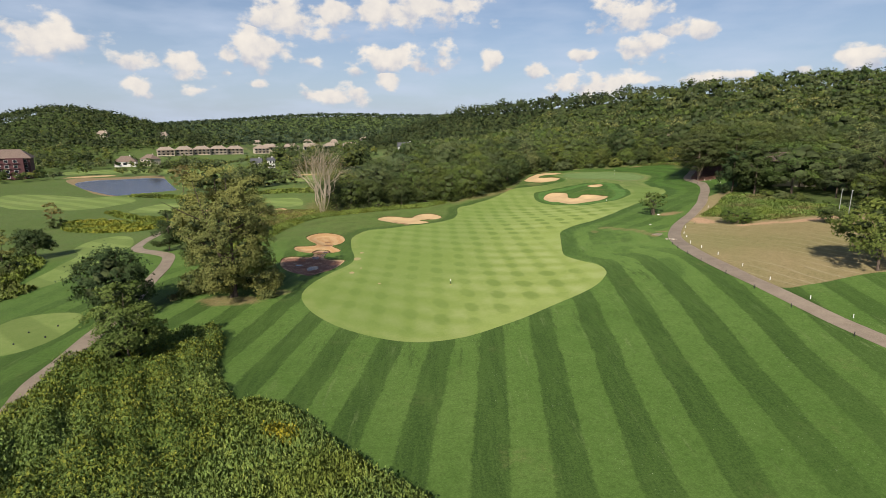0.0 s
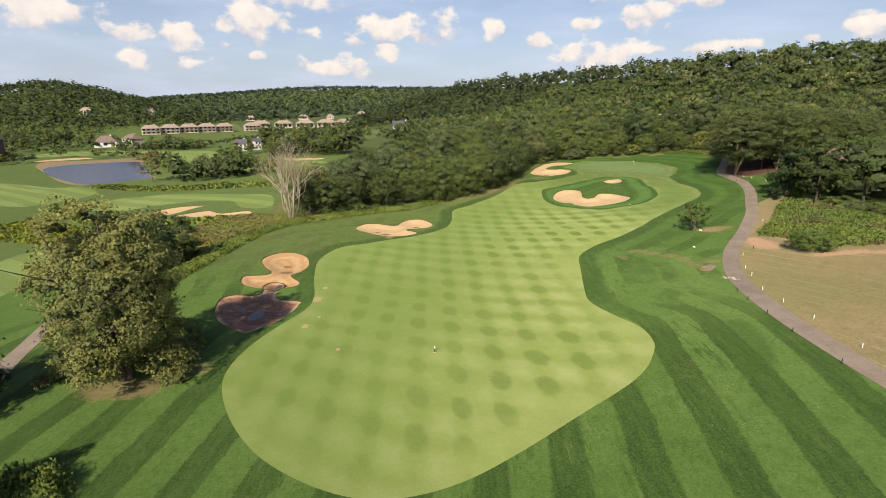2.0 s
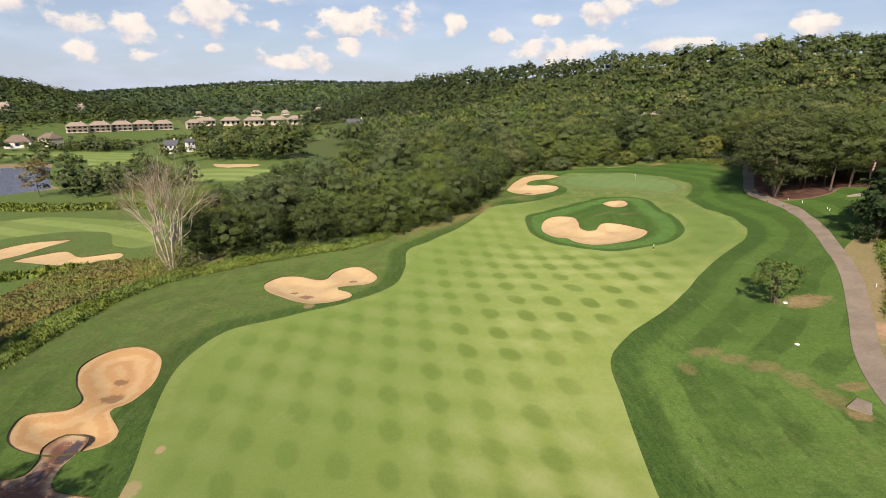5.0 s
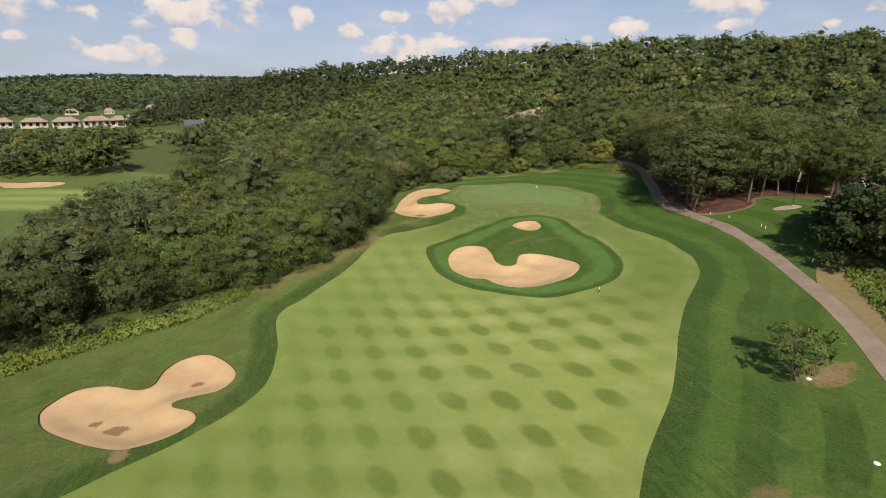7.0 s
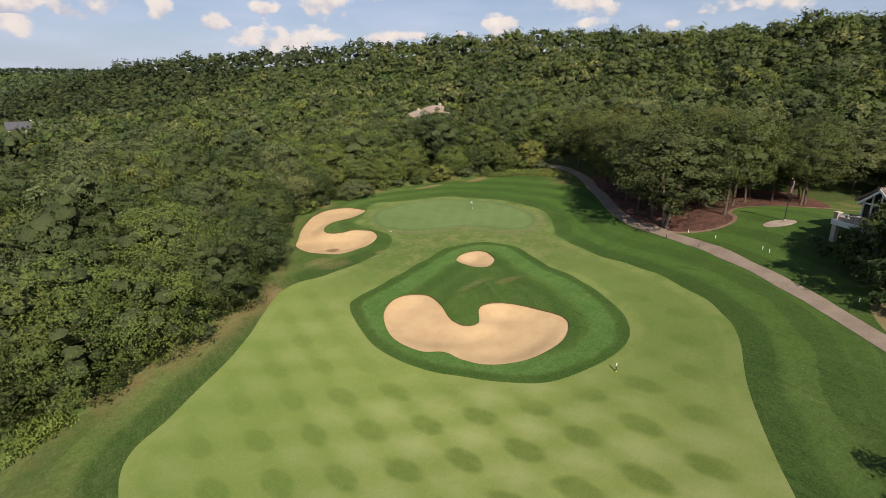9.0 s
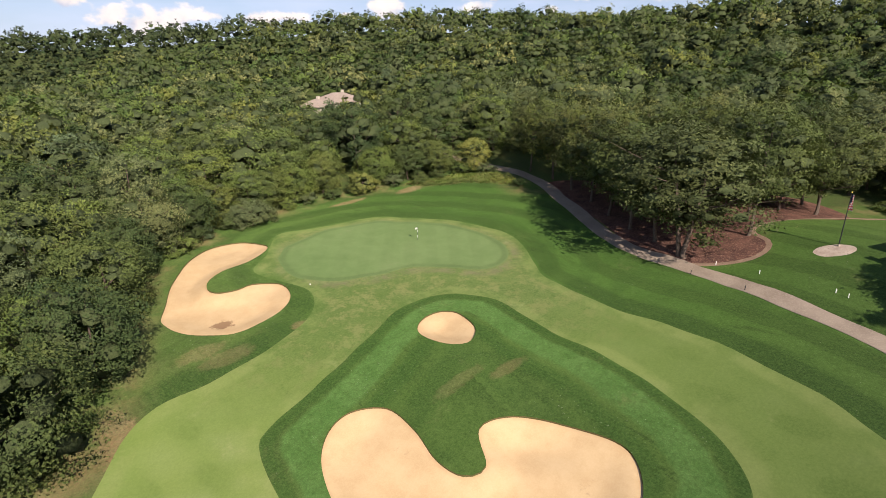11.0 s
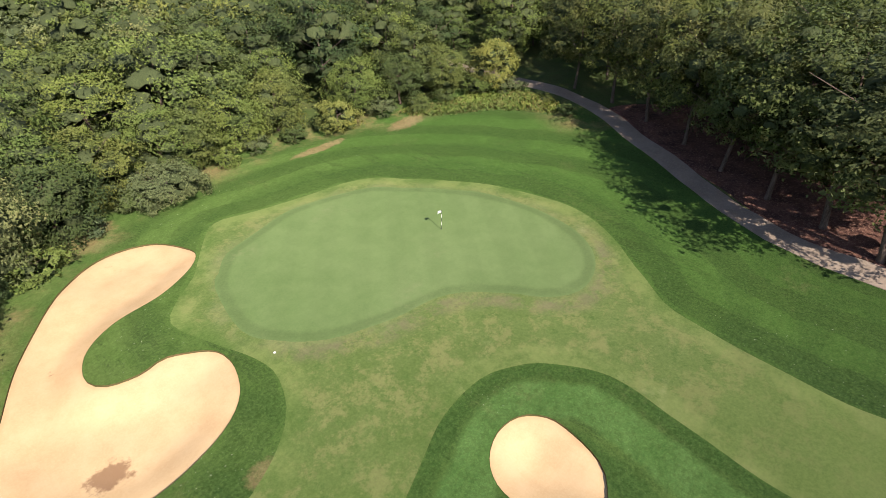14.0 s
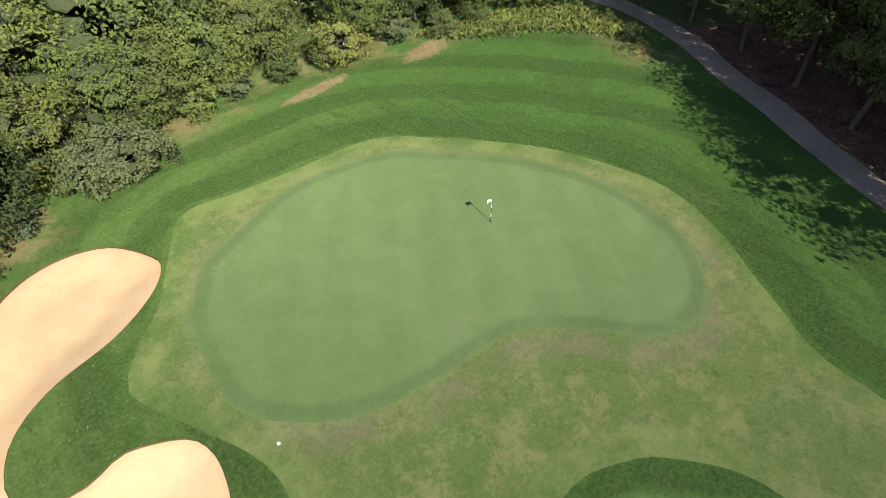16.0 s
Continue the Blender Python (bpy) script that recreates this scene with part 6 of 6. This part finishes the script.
brush(ribbon([(-150, 238), (-120, 208), (-96, 190), (-76, 180), (-60, 182)], 5.0)[0], 1.0, 8, 0.36, [M_WEED, M_GOLD], "weedy ditch line across the valley", "tall grass", lump=4, seed=10)
brush(ribbon([(-47, 88), (-42, 93), (-36, 96), (-32, 99)], 3.0)[0], 0.6, 30, 0.16, [M_TAN, M_REED], "dry grass under the tall poplar", "tall grass", lump=1.5, seed=11)


# ---------------------------------------------------------------- houses
M_WALL = plain("cream_render", (0.52, 0.45, 0.35), 0.85, vary=0.1)
M_WHITE = plain("white_boards", (0.66, 0.64, 0.60), 0.7, vary=0.06)
M_ROOF = plain("brown_shingles", (0.20, 0.145, 0.115), 0.9, vary=0.3, scale=2.0, bump=0.4)
M_ROOF_TAN = plain("tan_shingles", (0.33, 0.26, 0.205), 0.9, vary=0.2, scale=1.5, bump=0.4)
M_ROOF_DARK = plain("slate_grey_shingles", (0.10, 0.10, 0.11), 0.85, vary=0.25, scale=2.0, bump=0.3)
# hotel timber: the shade on its front is put into this dark colour
M_REDWALL = plain("red_brown_timber", (0.095, 0.040, 0.042), 0.8, vary=0.3)
M_STONE = plain("field_stone", (0.42, 0.35, 0.28), 0.9, vary=0.4, scale=5.0, bump=0.8)
M_GLASS = Nodes("window_glass", 0.06, 0.6).done((0.015, 0.02, 0.026))
M_TRIM = plain("white_trim", (0.76, 0.75, 0.72), 0.5, vary=0.04)
M_DARK = plain("dark_metal", (0.03, 0.03, 0.035), 0.5, 0.2)
M_POSTWHITE = plain("white_plastic", (0.85, 0.84, 0.80), 0.45, vary=0.03)
M_GREYPOST = plain("weathered_grey_metal", (0.34, 0.34, 0.32), 0.6, 0.1)
M_YELLOW = plain("yellow_plastic", (0.75, 0.62, 0.12), 0.5, vary=0.05)


def slab(bm, x0, x1, y0, y1, z0, z1, bevel=0.0):
    vs = [bm.verts.new(p) for p in ((x0, y0, z0), (x1, y0, z0), (x1, y1, z0), (x0, y1, z0), (x0, y0, z1), (x1, y0, z1), (x1, y1, z1), (x0, y1, z1))]
    fs = [bm.faces.new([vs[i] for i in q]) for q in ((3, 2, 1, 0), (4, 5, 6, 7), (0, 1, 5, 4), (1, 2, 6, 5), (2, 3, 7, 6), (3, 0, 4, 7))]
    if bevel:
        bmesh.ops.bevel(bm, geom=list({e for f in fs for e in f.edges}), offset=bevel, segments=1, affect="EDGES")
    return bm


def hip_roof(w, d, z, rise, over=0.6, ridge=0.45, thick=0.25):
    """A roof over the plan w by d, its ridge along x; ridge: its length as a share of w (1: gables)."""
    bm = bmesh.new()
    a, b, r = w / 2 + over, d / 2 + over, w * ridge / 2 + (over if ridge == 1 else 0)
    low = [bm.verts.new(p) for p in ((-a, -b, z - thick), (a, -b, z - thick), (a, b, z - thick), (-a, b, z - thick))]
    eave = [bm.verts.new(p) for p in ((-a, -b, z), (a, -b, z), (a, b, z), (-a, b, z))]
    top = [bm.verts.new((-r, 0, z + rise)), bm.verts.new((r, 0, z + rise))]
    bm.faces.new(low[::-1])
    for i in range(4):
        bm.faces.new((low[i], low[(i + 1) % 4], eave[(i + 1) % 4], eave[i]))
    for q in ((eave[0], eave[1], top[1], top[0]), (eave[2], eave[3], top[0], top[1]), (eave[1], eave[2], top[1]), (eave[3], eave[0], top[0])):
        bm.faces.new(q)
    return bm


def window(parent, x, z, w, h, face_y, out=-1, cols=1):
    """A framed window on a wall that faces -y (out=-1) or +y."""
    bm = bmesh.new()
    t = 0.12
    for x0, x1, z0, z1 in ((x - w / 2 - t, x + w / 2 + t, z + h, z + h + t), (x - w / 2 - t, x + w / 2 + t, z - t, z), (x - w / 2 - t, x - w / 2, z, z + h), (x + w / 2, x + w / 2 + t, z, z + h)):
        slab(bm, x0, x1, face_y - 0.07, face_y + 0.05, z0, z1)
    frame_ob = part("window", bm, M_TRIM, parent)
    bm = slab(bmesh.new(), x - w / 2, x + w / 2, face_y - 0.03, face_y + 0.03, z, z + h)
    part("pane", bm, M_GLASS, frame_ob)
    return frame_ob


def house(x, y, turn, w, d, h, rise, wall, roof, label, ridge=0.45, cols=4, storeys=1, porch=False, base=None, name="house"):
    top = new(name)
    part("wall", slab(bmesh.new(), -w / 2, w / 2, -d / 2, d / 2, -3, h), wall, top)
    lid = part("roof", hip_roof(w, d + (3.2 if porch else 0), h, rise, ridge=ridge), roof, top)
    lid.location.y = -1.6 if porch else 0
    for s in range(storeys):
        for k in range(cols):
            wx = -w / 2 + w * (k + 0.5) / cols
            window(top, wx, (h / storeys) * s + h / storeys * 0.32, w / cols * 0.5, h / storeys * 0.5, -d / 2)
    if porch:
        for s in range(storeys):
            part("balcony", slab(bmesh.new(), -w / 2 + 0.5, w / 2 - 0.5, -d / 2 - 2.8, -d / 2, h / storeys * s - 0.1, h / storeys * s + 0.15), wall, top)
        for k in range(cols + 1):
            px = -w / 2 + 0.6 + (w - 1.2) * k / cols
            part("column", slab(bmesh.new(), px - 0.18, px + 0.18, -d / 2 - 2.8, -d / 2 - 2.45, -2.5, h - 0.3), wall, top)
    part("chimney", slab(bmesh.new(), w * 0.18, w * 0.18 + 1.1, 0.3, 1.3, h, h + rise + 0.9), wall, top)
    top.matrix_basis = pose(x, y, ground_z(x, y) if base is None else base, 0, 0, turn)
    return tagged(top, label, "house")


# two rows of cream houses across the valley
for k in (0, 1, 2, 3, 4, 5.7):
    tagged(house(-372 + 17.5 * k, 728 + 15 * k, 28, 21.5, 12, 7.6, 4.2, M_WALL, M_ROOF_TAN, "two-storey cream terrace house with a tan hipped roof", 0.5, 4, 2, True), group="valley houses")
for hx, hy in ((-279, 875), (-241, 862), (-199, 826), (-163, 802), (-131, 772)):
    tagged(house(hx, hy, 14, 26, 13, 7.4, 4.4, M_WALL, M_ROOF_TAN, "low cream house with a tan hipped roof across the valley", 0.5, 4, 1, True), group="valley houses")
house(-352, 600, 20, 21, 12, 5.6, 6.0, M_WHITE, M_ROOF, "white house with a steep brown roof behind the pond", 0.35, 3, 1)
house(-331, 612, -30, 19, 12, 7.6, 5.0, M_WALL, M_ROOF, "cream house with a brown roof behind the pond", 0.5, 3, 2)
house(-168, 487, 12, 9, 8, 6.0, 3.6, M_WHITE, M_ROOF_DARK, "small white house with a dark grey gable roof", 1.0, 3, 2)
house(-157, 493, 40, 5.5, 5.5, 7.5, 2.2, M_WHITE, M_ROOF_DARK, "narrow white annexe with a dark roof", 1.0, 2, 2)
house(-36, 538, 10, 17, 10, 8.0, 4.0, M_WHITE, M_ROOF_DARK, "white house with a grey roof behind the tree belt", 1.0, 4, 2)
house(148.0, 374, 24, 24, 13, 6.2, 3.6, M_WALL, M_ROOF_TAN, "cream house with a broad tan hipped roof in the woods", 0.32, 4, 1, base=11.6)
house(134.0, 367.5, 24, 9, 10, 5.4, 2.8, M_WALL, M_ROOF_TAN, "low cream garage wing with a tan roof in the woods", 0.3, 2, 1, base=11.2)
for x, y, w in ((-470, 1180, 20), (-430, 1260, 18), (-330, 1330, 22), (-260, 1300, 16), (-200, 1380, 20), (-120, 1400, 18), (-440, 860, 15), (-510, 820, 16)):
    tagged(house(x, y, 15, w, 11, 5, 5, M_WALL, M_ROOF_TAN, "pale house among the trees of a far hillside", 0.5, 3, 1, base=ground_z(x, y) + 2), group="hillside houses")


def lodge():
    top = new("hotel")
    part("wall", slab(bmesh.new(), -28, 28, -9, 9, -4, 18), M_REDWALL, top)
    part("roof", hip_roof(56, 18, 18, 7.0, 1.6, 0.75, 0.5), M_ROOF, top)
    part("gable_wing", slab(bmesh.new(), 12, 24, -13, -8.9, -4, 18), M_REDWALL, top)
    for s in range(4):
        for k in range(9):
            x = -25 + 6.2 * k
            y = -13 if x > 12 and x < 24 else -9
            f = window(top, x, 1.2 + 4.3 * s, 2.6, 2.2, y)
            part("balcony", slab(bmesh.new(), x - 2.2, x + 2.2, y - 1.5, y, 0.6 + 4.3 * s, 0.9 + 4.3 * s), M_REDWALL, top)
    top.matrix_basis = pose(-386, 462, ground_z(-386, 462), 0, 0, 28)
    tagged(top, "long red-brown timber hotel with balconies beside the pond", "hotel")
    for k in range(4):
        terrace = house(-366 - 10 * k, 436 + 3 * k, 28, 8, 5, 2.6, 1.6, M_STONE, M_ROOF, "low terrace pavilion with a brown roof before the hotel", 0.4, 2, 1)


lodge()


def deck_house():
    """The house on the knoll beside the tenth turn of the path: a raised deck before a glazed gable."""
    top = new("house")
    base = 12.9
    part("wall", slab(bmesh.new(), 0.6, 13, 4.2, 15, -4.5, 2.9), M_WALL, top)
    bm = bmesh.new()
    prof = [(0.4, 2.6), (3.3, 4.9), (6.2, 2.6)]
    for y in (3.2, 15.4):
        for x, z in prof:
            bm.verts.new((x - (0.5 if x < 3 else -0.5 if x > 4 else 0), y, z))
        for x, z in prof:
            bm.verts.new((x - (0.5 if x < 3 else -0.5 if x > 4 else 0), y, z + 0.28))
    bm.verts.ensure_lookup_table()
    v = bm.verts
    for q in ((0, 1, 4, 3), (1, 2, 5, 4), (6, 9, 10, 7), (7, 10, 11, 8), (3, 4, 10, 9), (4, 5, 11, 10), (0, 6, 7, 1), (1, 7, 8, 2), (0, 3, 9, 6), (2, 8, 11, 5)):
        bm.faces.new([v[i] for i in q])
    part("roof", bm, M_ROOF, top)
    bm = hip_roof(8, 12, 3.1, 2.6, 0.6, 0.4)
    wing = part("roof", bm, M_ROOF, top)
    wing.location = (10.2, 9.5, 0)
    # glazed gable: dark panes between white posts
    bm = bmesh.new()
    vs = [bm.verts.new(p) for p in ((0.6, 4.12, 0), (6.0, 4.12, 0), (6.0, 4.12, 2.7), (3.3, 4.12, 4.8), (0.6, 4.12, 2.7))]
    bm.faces.new(vs)
    bmesh.ops.solidify(bm, geom=list(bm.faces), thickness=0.06)
    part("gable_pane", bm, M_GLASS, top)
    for x, h in ((0.7, 2.8), (2.0, 3.8), (3.3, 4.7), (4.6, 3.8), (5.9, 2.8)):
        part("mullion", slab(bmesh.new(), x - 0.11, x + 0.11, 3.98, 4.16, 0, h), M_TRIM, top)
    part("transom", slab(bmesh.new(), 0.6, 6.0, 3.99, 4.15, 2.35, 2.55), M_TRIM, top)
    for side in (-1, 1):
        bm = slab(bmesh.new(), -0.1, 3.75, -0.12, 0.12, 0, 0.3)
        barge = part("bargeboard", bm, M_TRIM, top)
        barge.matrix_basis = pose(3.3, 3.2, 4.95, 0, 0, 0) @ pose(0, 0, -0.25, 0, 38 if side > 0 else 142, 0)
    # the deck on piers
    deck = part("deck", slab(bmesh.new(), 0, 11, 0, 4.2, -0.35, 0), M_WALL, top)
    part("fascia", slab(bmesh.new(), -0.06, 11.06, -0.08, 0.0, -0.75, 0.05), M_TRIM, deck)
    for x in (0.4, 3.7, 7.2, 10.5):
        part("pier", slab(bmesh.new(), x - 0.35, x + 0.35, 0.1, 0.8, -5.0, -0.36), M_WALL, top)
        pil = part("pillar", slab(bmesh.new(), x - 0.36, x + 0.36, 0.0, 0.72, 0.004, 1.05, 0.03), M_STONE, top, "square field stone pillar")
        part("cap", slab(bmesh.new(), x - 0.44, x + 0.44, -0.08, 0.8, 1.054, 1.17, 0.02), M_WALL, pil)
    for x0, x1 in ((0.76, 3.34), (4.06, 6.84), (7.56, 10.14)):
        part("parapet", slab(bmesh.new(), x0, x1, 0.12, 0.5, 0.004, 0.55), M_STONE, top)
        rail = part("rail", slab(bmesh.new(), x0, x1, 0.26, 0.36, 0.95, 1.02), M_TRIM, top)
        for k in range(9):
            bx = x0 + (x1 - x0) * (k + 0.5) / 9
            part("baluster", slab(bmesh.new(), bx - 0.03, bx + 0.03, 0.28, 0.34, 0.55, 0.95), M_TRIM, rail)
    part("side_parapet", slab(bmesh.new(), 0.1, 0.45, 0.72, 4.1, 0.004, 0.55), M_STONE, top)
    top.matrix_basis = Matrix(((-0.36, 0.933, 0, 98.3), (-0.933, -0.36, 0, 172.1), (0, 0, 1, base), (0, 0, 0, 1)))
    tagged(top, "cream house with a raised stone-pillared deck and glazed gable", "house")
    # a table with chairs on the deck
    to = lambda u, v, z: top.matrix_basis @ Matrix.Translation((u, v, z))
    table = new("patio_table")
    bm = bmesh.new()
    bmesh.ops.create_cone(bm, cap_ends=True, segments=20, radius1=0.6, radius2=0.6, depth=0.05, matrix=Matrix.Translation((0, 0, 0.72)))
    part("tabletop", bm, M_DARK, table)
    bm = bmesh.new()
    bmesh.ops.create_cone(bm, cap_ends=True, segments=10, radius1=0.25, radius2=0.06, depth=0.69, matrix=Matrix.Translation((0, 0, 0.345)))
    part("pedestal", bm, M_DARK, table)
    table.matrix_basis = to(2.2, 1.9, 0.002)
    tagged(table, "round dark metal patio table on the deck", "table")
    chair = new("patio_chair")
    part("seat", slab(bmesh.new(), -0.25, 0.25, -0.25, 0.25, 0.42, 0.47), M_DARK, chair)
    part("backrest", slab(bmesh.new(), -0.25, 0.25, 0.2, 0.25, 0.47, 0.95), M_DARK, chair)
    for a in (-0.22, 0.22):
        for b in (-0.22, 0.22):
            part("leg", slab(bmesh.new(), a - 0.02, a + 0.02, b - 0.02, b + 0.02, 0, 0.42), M_DARK, chair)
    tagged(chair, "dark metal patio chair beside the table", "chair", "chairs on the deck")
    for k in range(1, 4):
        copy_thing(chair, to(2.2 - 0.95 * math.sin(k * 1.57), 1.9 + 0.95 * math.cos(k * 1.57), 0.002) @ pose(0, 0, 0, 0, 0, math.degrees(k * 1.57)))
    chair.matrix_basis = to(2.2, 2.85, 0.002)


deck_house()
for k, (x, y, s) in enumerate([(96.0, 172.5, 0.8), (95.2, 170.0, 0.7), (94.6, 167.6, 0.95), (95.8, 165.2, 0.8), (93.6, 170.6, 0.5)]):
    stand(tree("shrub", 160 + k, 1.3, 1.9, 0.05, 8, 900, 0.13, (LEAF[3], LEAF[0])[k % 2], 0.05, "clipped green shrub below the deck", "shrub", "shrubs below the deck"), x, y, 50 * k, s, 0.05)


# ---------------------------------------------------------------- flags, posts and markers
def rod(bm, r0, r1, z0, z1, seg=10, x=0.0, y=0.0):
    bmesh.ops.create_cone(bm, cap_ends=True, segments=seg, radius1=r0, radius2=r1, depth=z1 - z0, matrix=Matrix.Translation((x, y, (z0 + z1) / 2)))
    return bm


def waving(w, h, nx, ny, wave, z0):
    bm = bmesh.new()
    g = [[bm.verts.new((w * i / nx, wave * math.sin(i / nx * 7 + j * 0.4) * (0.3 + i / nx), z0 - h * j / ny - 0.25 * w * (i / nx) ** 1.6)) for i in range(nx + 1)] for j in range(ny + 1)]
    for j in range(ny):
        for i in range(nx):
            bm.faces.new((g[j][i], g[j][i + 1], g[j + 1][i + 1], g[j + 1][i]))
    bmesh.ops.solidify(bm, geom=list(bm.faces), thickness=0.008)
    return bm


def golf_pin(x, y):
    top = new("golf_flag")
    for k in range(5):
        part("stick", rod(bmesh.new(), 0.022, 0.022, 0.427 * k, 0.427 * (k + 1)), M_POSTWHITE if k % 2 else M_DARK, top, "white band" if k % 2 else "dark band")
    part("cloth", waving(0.4, 0.28, 8, 4, 0.05, 2.12), M_POSTWHITE, top, "small pale yellow-white flag")
    bm = bmesh.new()
    bmesh.ops.create_circle(bm, cap_ends=True, segments=20, radius=0.054 * 1.6, matrix=Matrix.Translation((0, 0, 0.012)))
    part("cup", bm, M_DARK, top)
    top.matrix_basis = pose(x, y, ground_z(x, y), 0, 0, 150)
    tagged(top, "banded golf pin with a small pale flag", "golf flag")


golf_pin(73.35, 229.9)


def flag_cloth_material():
    n = Nodes("striped_cloth", 0.8, 0.2)
    sep = n.node("ShaderNodeSeparateXYZ")
    n.put(n.tc.outputs["Generated"], sep.inputs[0])
    s = n.math("SINE", n.math("MULTIPLY", sep.outputs[2], 2 * math.pi * 6.5))
    col = n.mix(n.span(s, -0.1, 0.1), (0.45, 0.03, 0.04), (0.75, 0.72, 0.68))
    corner = n.math("MULTIPLY", n.span(sep.outputs[0], 0.40, 0.41, 1, 0), n.span(sep.outputs[2], 0.5, 0.51))
    return n.done(n.mix(corner, col, (0.03, 0.04, 0.12)))


def flagpole(x, y):
    top = new("flagpole")
    part("pole", rod(bmesh.new(), 0.075, 0.04, 0, 6.9, 12), M_DARK, top)
    part("base", rod(bmesh.new(), 0.16, 0.13, 0, 0.25, 14), M_STONE, top)
    bm = bmesh.new()
    bmesh.ops.create_uvsphere(bm, u_segments=12, v_segments=8, radius=0.09, matrix=Matrix.Translation((0, 0, 6.97)))
    part("finial", bm, M_YELLOW, top)
    part("cloth", waving(0.42, 2.0, 8, 10, 0.18, 6.7), flag_cloth_material(), top, "drooping striped red and white flag")
    top.matrix_basis = pose(x, y, ground_z(x, y), 0, 0, -60)
    tagged(top, "dark flagpole with a hanging striped flag on a gravel bed", "flagpole")


flagpole(102.0, 180.4)


def post(name, mat, tall, r, label, category, group, cap=None):
    top = new(name)
    part("shaft", rod(bmesh.new(), r, r, -0.15, tall), mat, top)
    part("cap", rod(bmesh.new(), r * 1.15, r * 0.7, tall, tall + 0.05), cap or mat, top)
    return tagged(top, label, category, group)


rngp = np.random.default_rng(44)
stake = post("boundary_stake", M_POSTWHITE, 0.48, 0.05, "white boundary stake beside the cart path", "stake", "boundary stakes")
for x, y in [(52.4, 57.6), (50.9, 62.7), (49.3, 68.4), (48.1, 75.6), (47.8, 82.5), (47.9, 90.5), (47.8, 96.4), (48.6, 102.5), (51.0, 109.6), (52.2, 113.6), (55.9, 121.2), (70.5, 141.0), (84.0, 161.5), (91.3, 176.5), (91.8, 177.8), (92.6, 186.0), (93.3, 191.5)]:
    stand(copy_thing(stake, pose(0, 0, 0)), x, y, 0, 1.0, 0.0)
remove([stake])
low = post("path_post", M_DARK, 0.55, 0.05, "short dark post at the path's edge", "post", "dark path posts")
for x, y in [(48.0, 58.5), (45.6, 66.5), (44.4, 73), (43.9, 80), (43.7, 87.8), (43.9, 93.3), (44.5, 98.8), (45.2, 102.9), (59.6, 124.6), (88.3, 186), (89.4, 193)]:
    stand(copy_thing(low, pose(0, 0, 0)), x, y, 0, 1.0, 0.0)
remove([low])


def yardage(x, y, label):
    top = new("yardage_post")
    part("shaft", slab(bmesh.new(), -0.045, 0.045, -0.045, 0.045, -0.1, 0.62, 0.01), M_DARK, top)
    part("head", slab(bmesh.new(), -0.05, 0.05, -0.05, 0.05, 0.622, 0.98, 0.012), M_POSTWHITE, top)
    part("plate", slab(bmesh.new(), -0.14, 0.14, -0.10, 0.10, 0.0, 0.04), M_YELLOW, top)
    stand(tagged(top, label, "marker"), x, y, 15, 1.0, 0.0)


yardage(1.4, 95.3, "black and white yardage post on the fairway")
yardage(52.4, 170.6, "black and white yardage post before the bunkers")


def lamp_post(x, y, h):
    top = new("lamp_post")
    part("pole", rod(bmesh.new(), 0.085, 0.06, -0.1, h), M_GREYPOST, top)
    part("head", slab(bmesh.new(), -0.3, 0.12, -0.1, 0.1, h - 0.06, h + 0.1, 0.03), M_GREYPOST, top)
    stand(tagged(top, "slim grey lamp post among weeds at the wood's edge", "lamp post"), x, y, 200, 1, 0)


lamp_post(86.0, 115.0, 6.0)
lamp_post(88.2, 115.0, 5.6)


def disc(name, x, y, r, h, mat, label, category):
    bm = rod(bmesh.new(), r, r * 0.85, 0, h, 16)
    bmesh.ops.bevel(bm, geom=[e for e in bm.edges if e.calc_face_angle(0) > 0.5 and e.verts[0].co.z > h * 0.5], offset=min(0.02, h * 0.3), segments=2, affect="EDGES")
    stand(tagged(part(name, bm, mat), label, category), x, y, 0, 1, 0)


disc("sprinkler_cover", 52.4, 227.0, 0.10, 0.05, M_POSTWHITE, "round white sprinkler cover in the turf", "cover")
disc("sprinkler_cover", 57.2, 140.4, 0.3, 0.12, M_POSTWHITE, "white valve cover on bare soil", "cover")
disc("sprinkler_cover", 51.0, 129.4, 0.28, 0.08, M_POSTWHITE, "white valve cover in the rough", "cover")
marker = tagged(part("tee_marker", rod(bmesh.new(), 0.12, 0.09, 0, 0.2, 12), M_DARK), "round dark tee marker", "tee marker", "tee markers")
for x, y in [(-61.5, 74.5), (-58.5, 76.5), (-60.2, 70.0), (-57.0, 71.8)]:
    stand(copy_thing(marker, pose(0, 0, 0)), x, y, 0, 1, 0)
remove([marker])
# a stub of concrete at the path's edge, with washed-out stones below it
bm = slab(bmesh.new(), -1.25, 1.25, -0.95, 0.95, -0.2, 0.07, 0.02)
stand(tagged(part("concrete_pad", bm, M_CONCRETE), "short pale concrete apron beside the cart path", "concrete pad"), 48.0, 116.4, 32, 1.0, 0.0)
rngs = np.random.default_rng(61)
for k in range(9):
    bm = bmesh.new()
    bmesh.ops.create_icosphere(bm, subdivisions=2, radius=0.24)
    for v in bm.verts:
        v.co *= 1 + 0.25 * math.sin(v.co.x * 23 + k) * math.cos(v.co.y * 19 + 2 * k)
        v.co.z *= 0.55
    p = (47.2 + 0.14 * k + rngs.normal(scale=0.2), 110.6 - 0.28 * k + rngs.normal(scale=0.25))
    stand(tagged(part("stone", bm, M_STONE), "rough brown stone washed out beside the cart path", "stone", "washed-out stones"), *p, 40 * k, rngs.uniform(0.6, 1.3), -0.05)
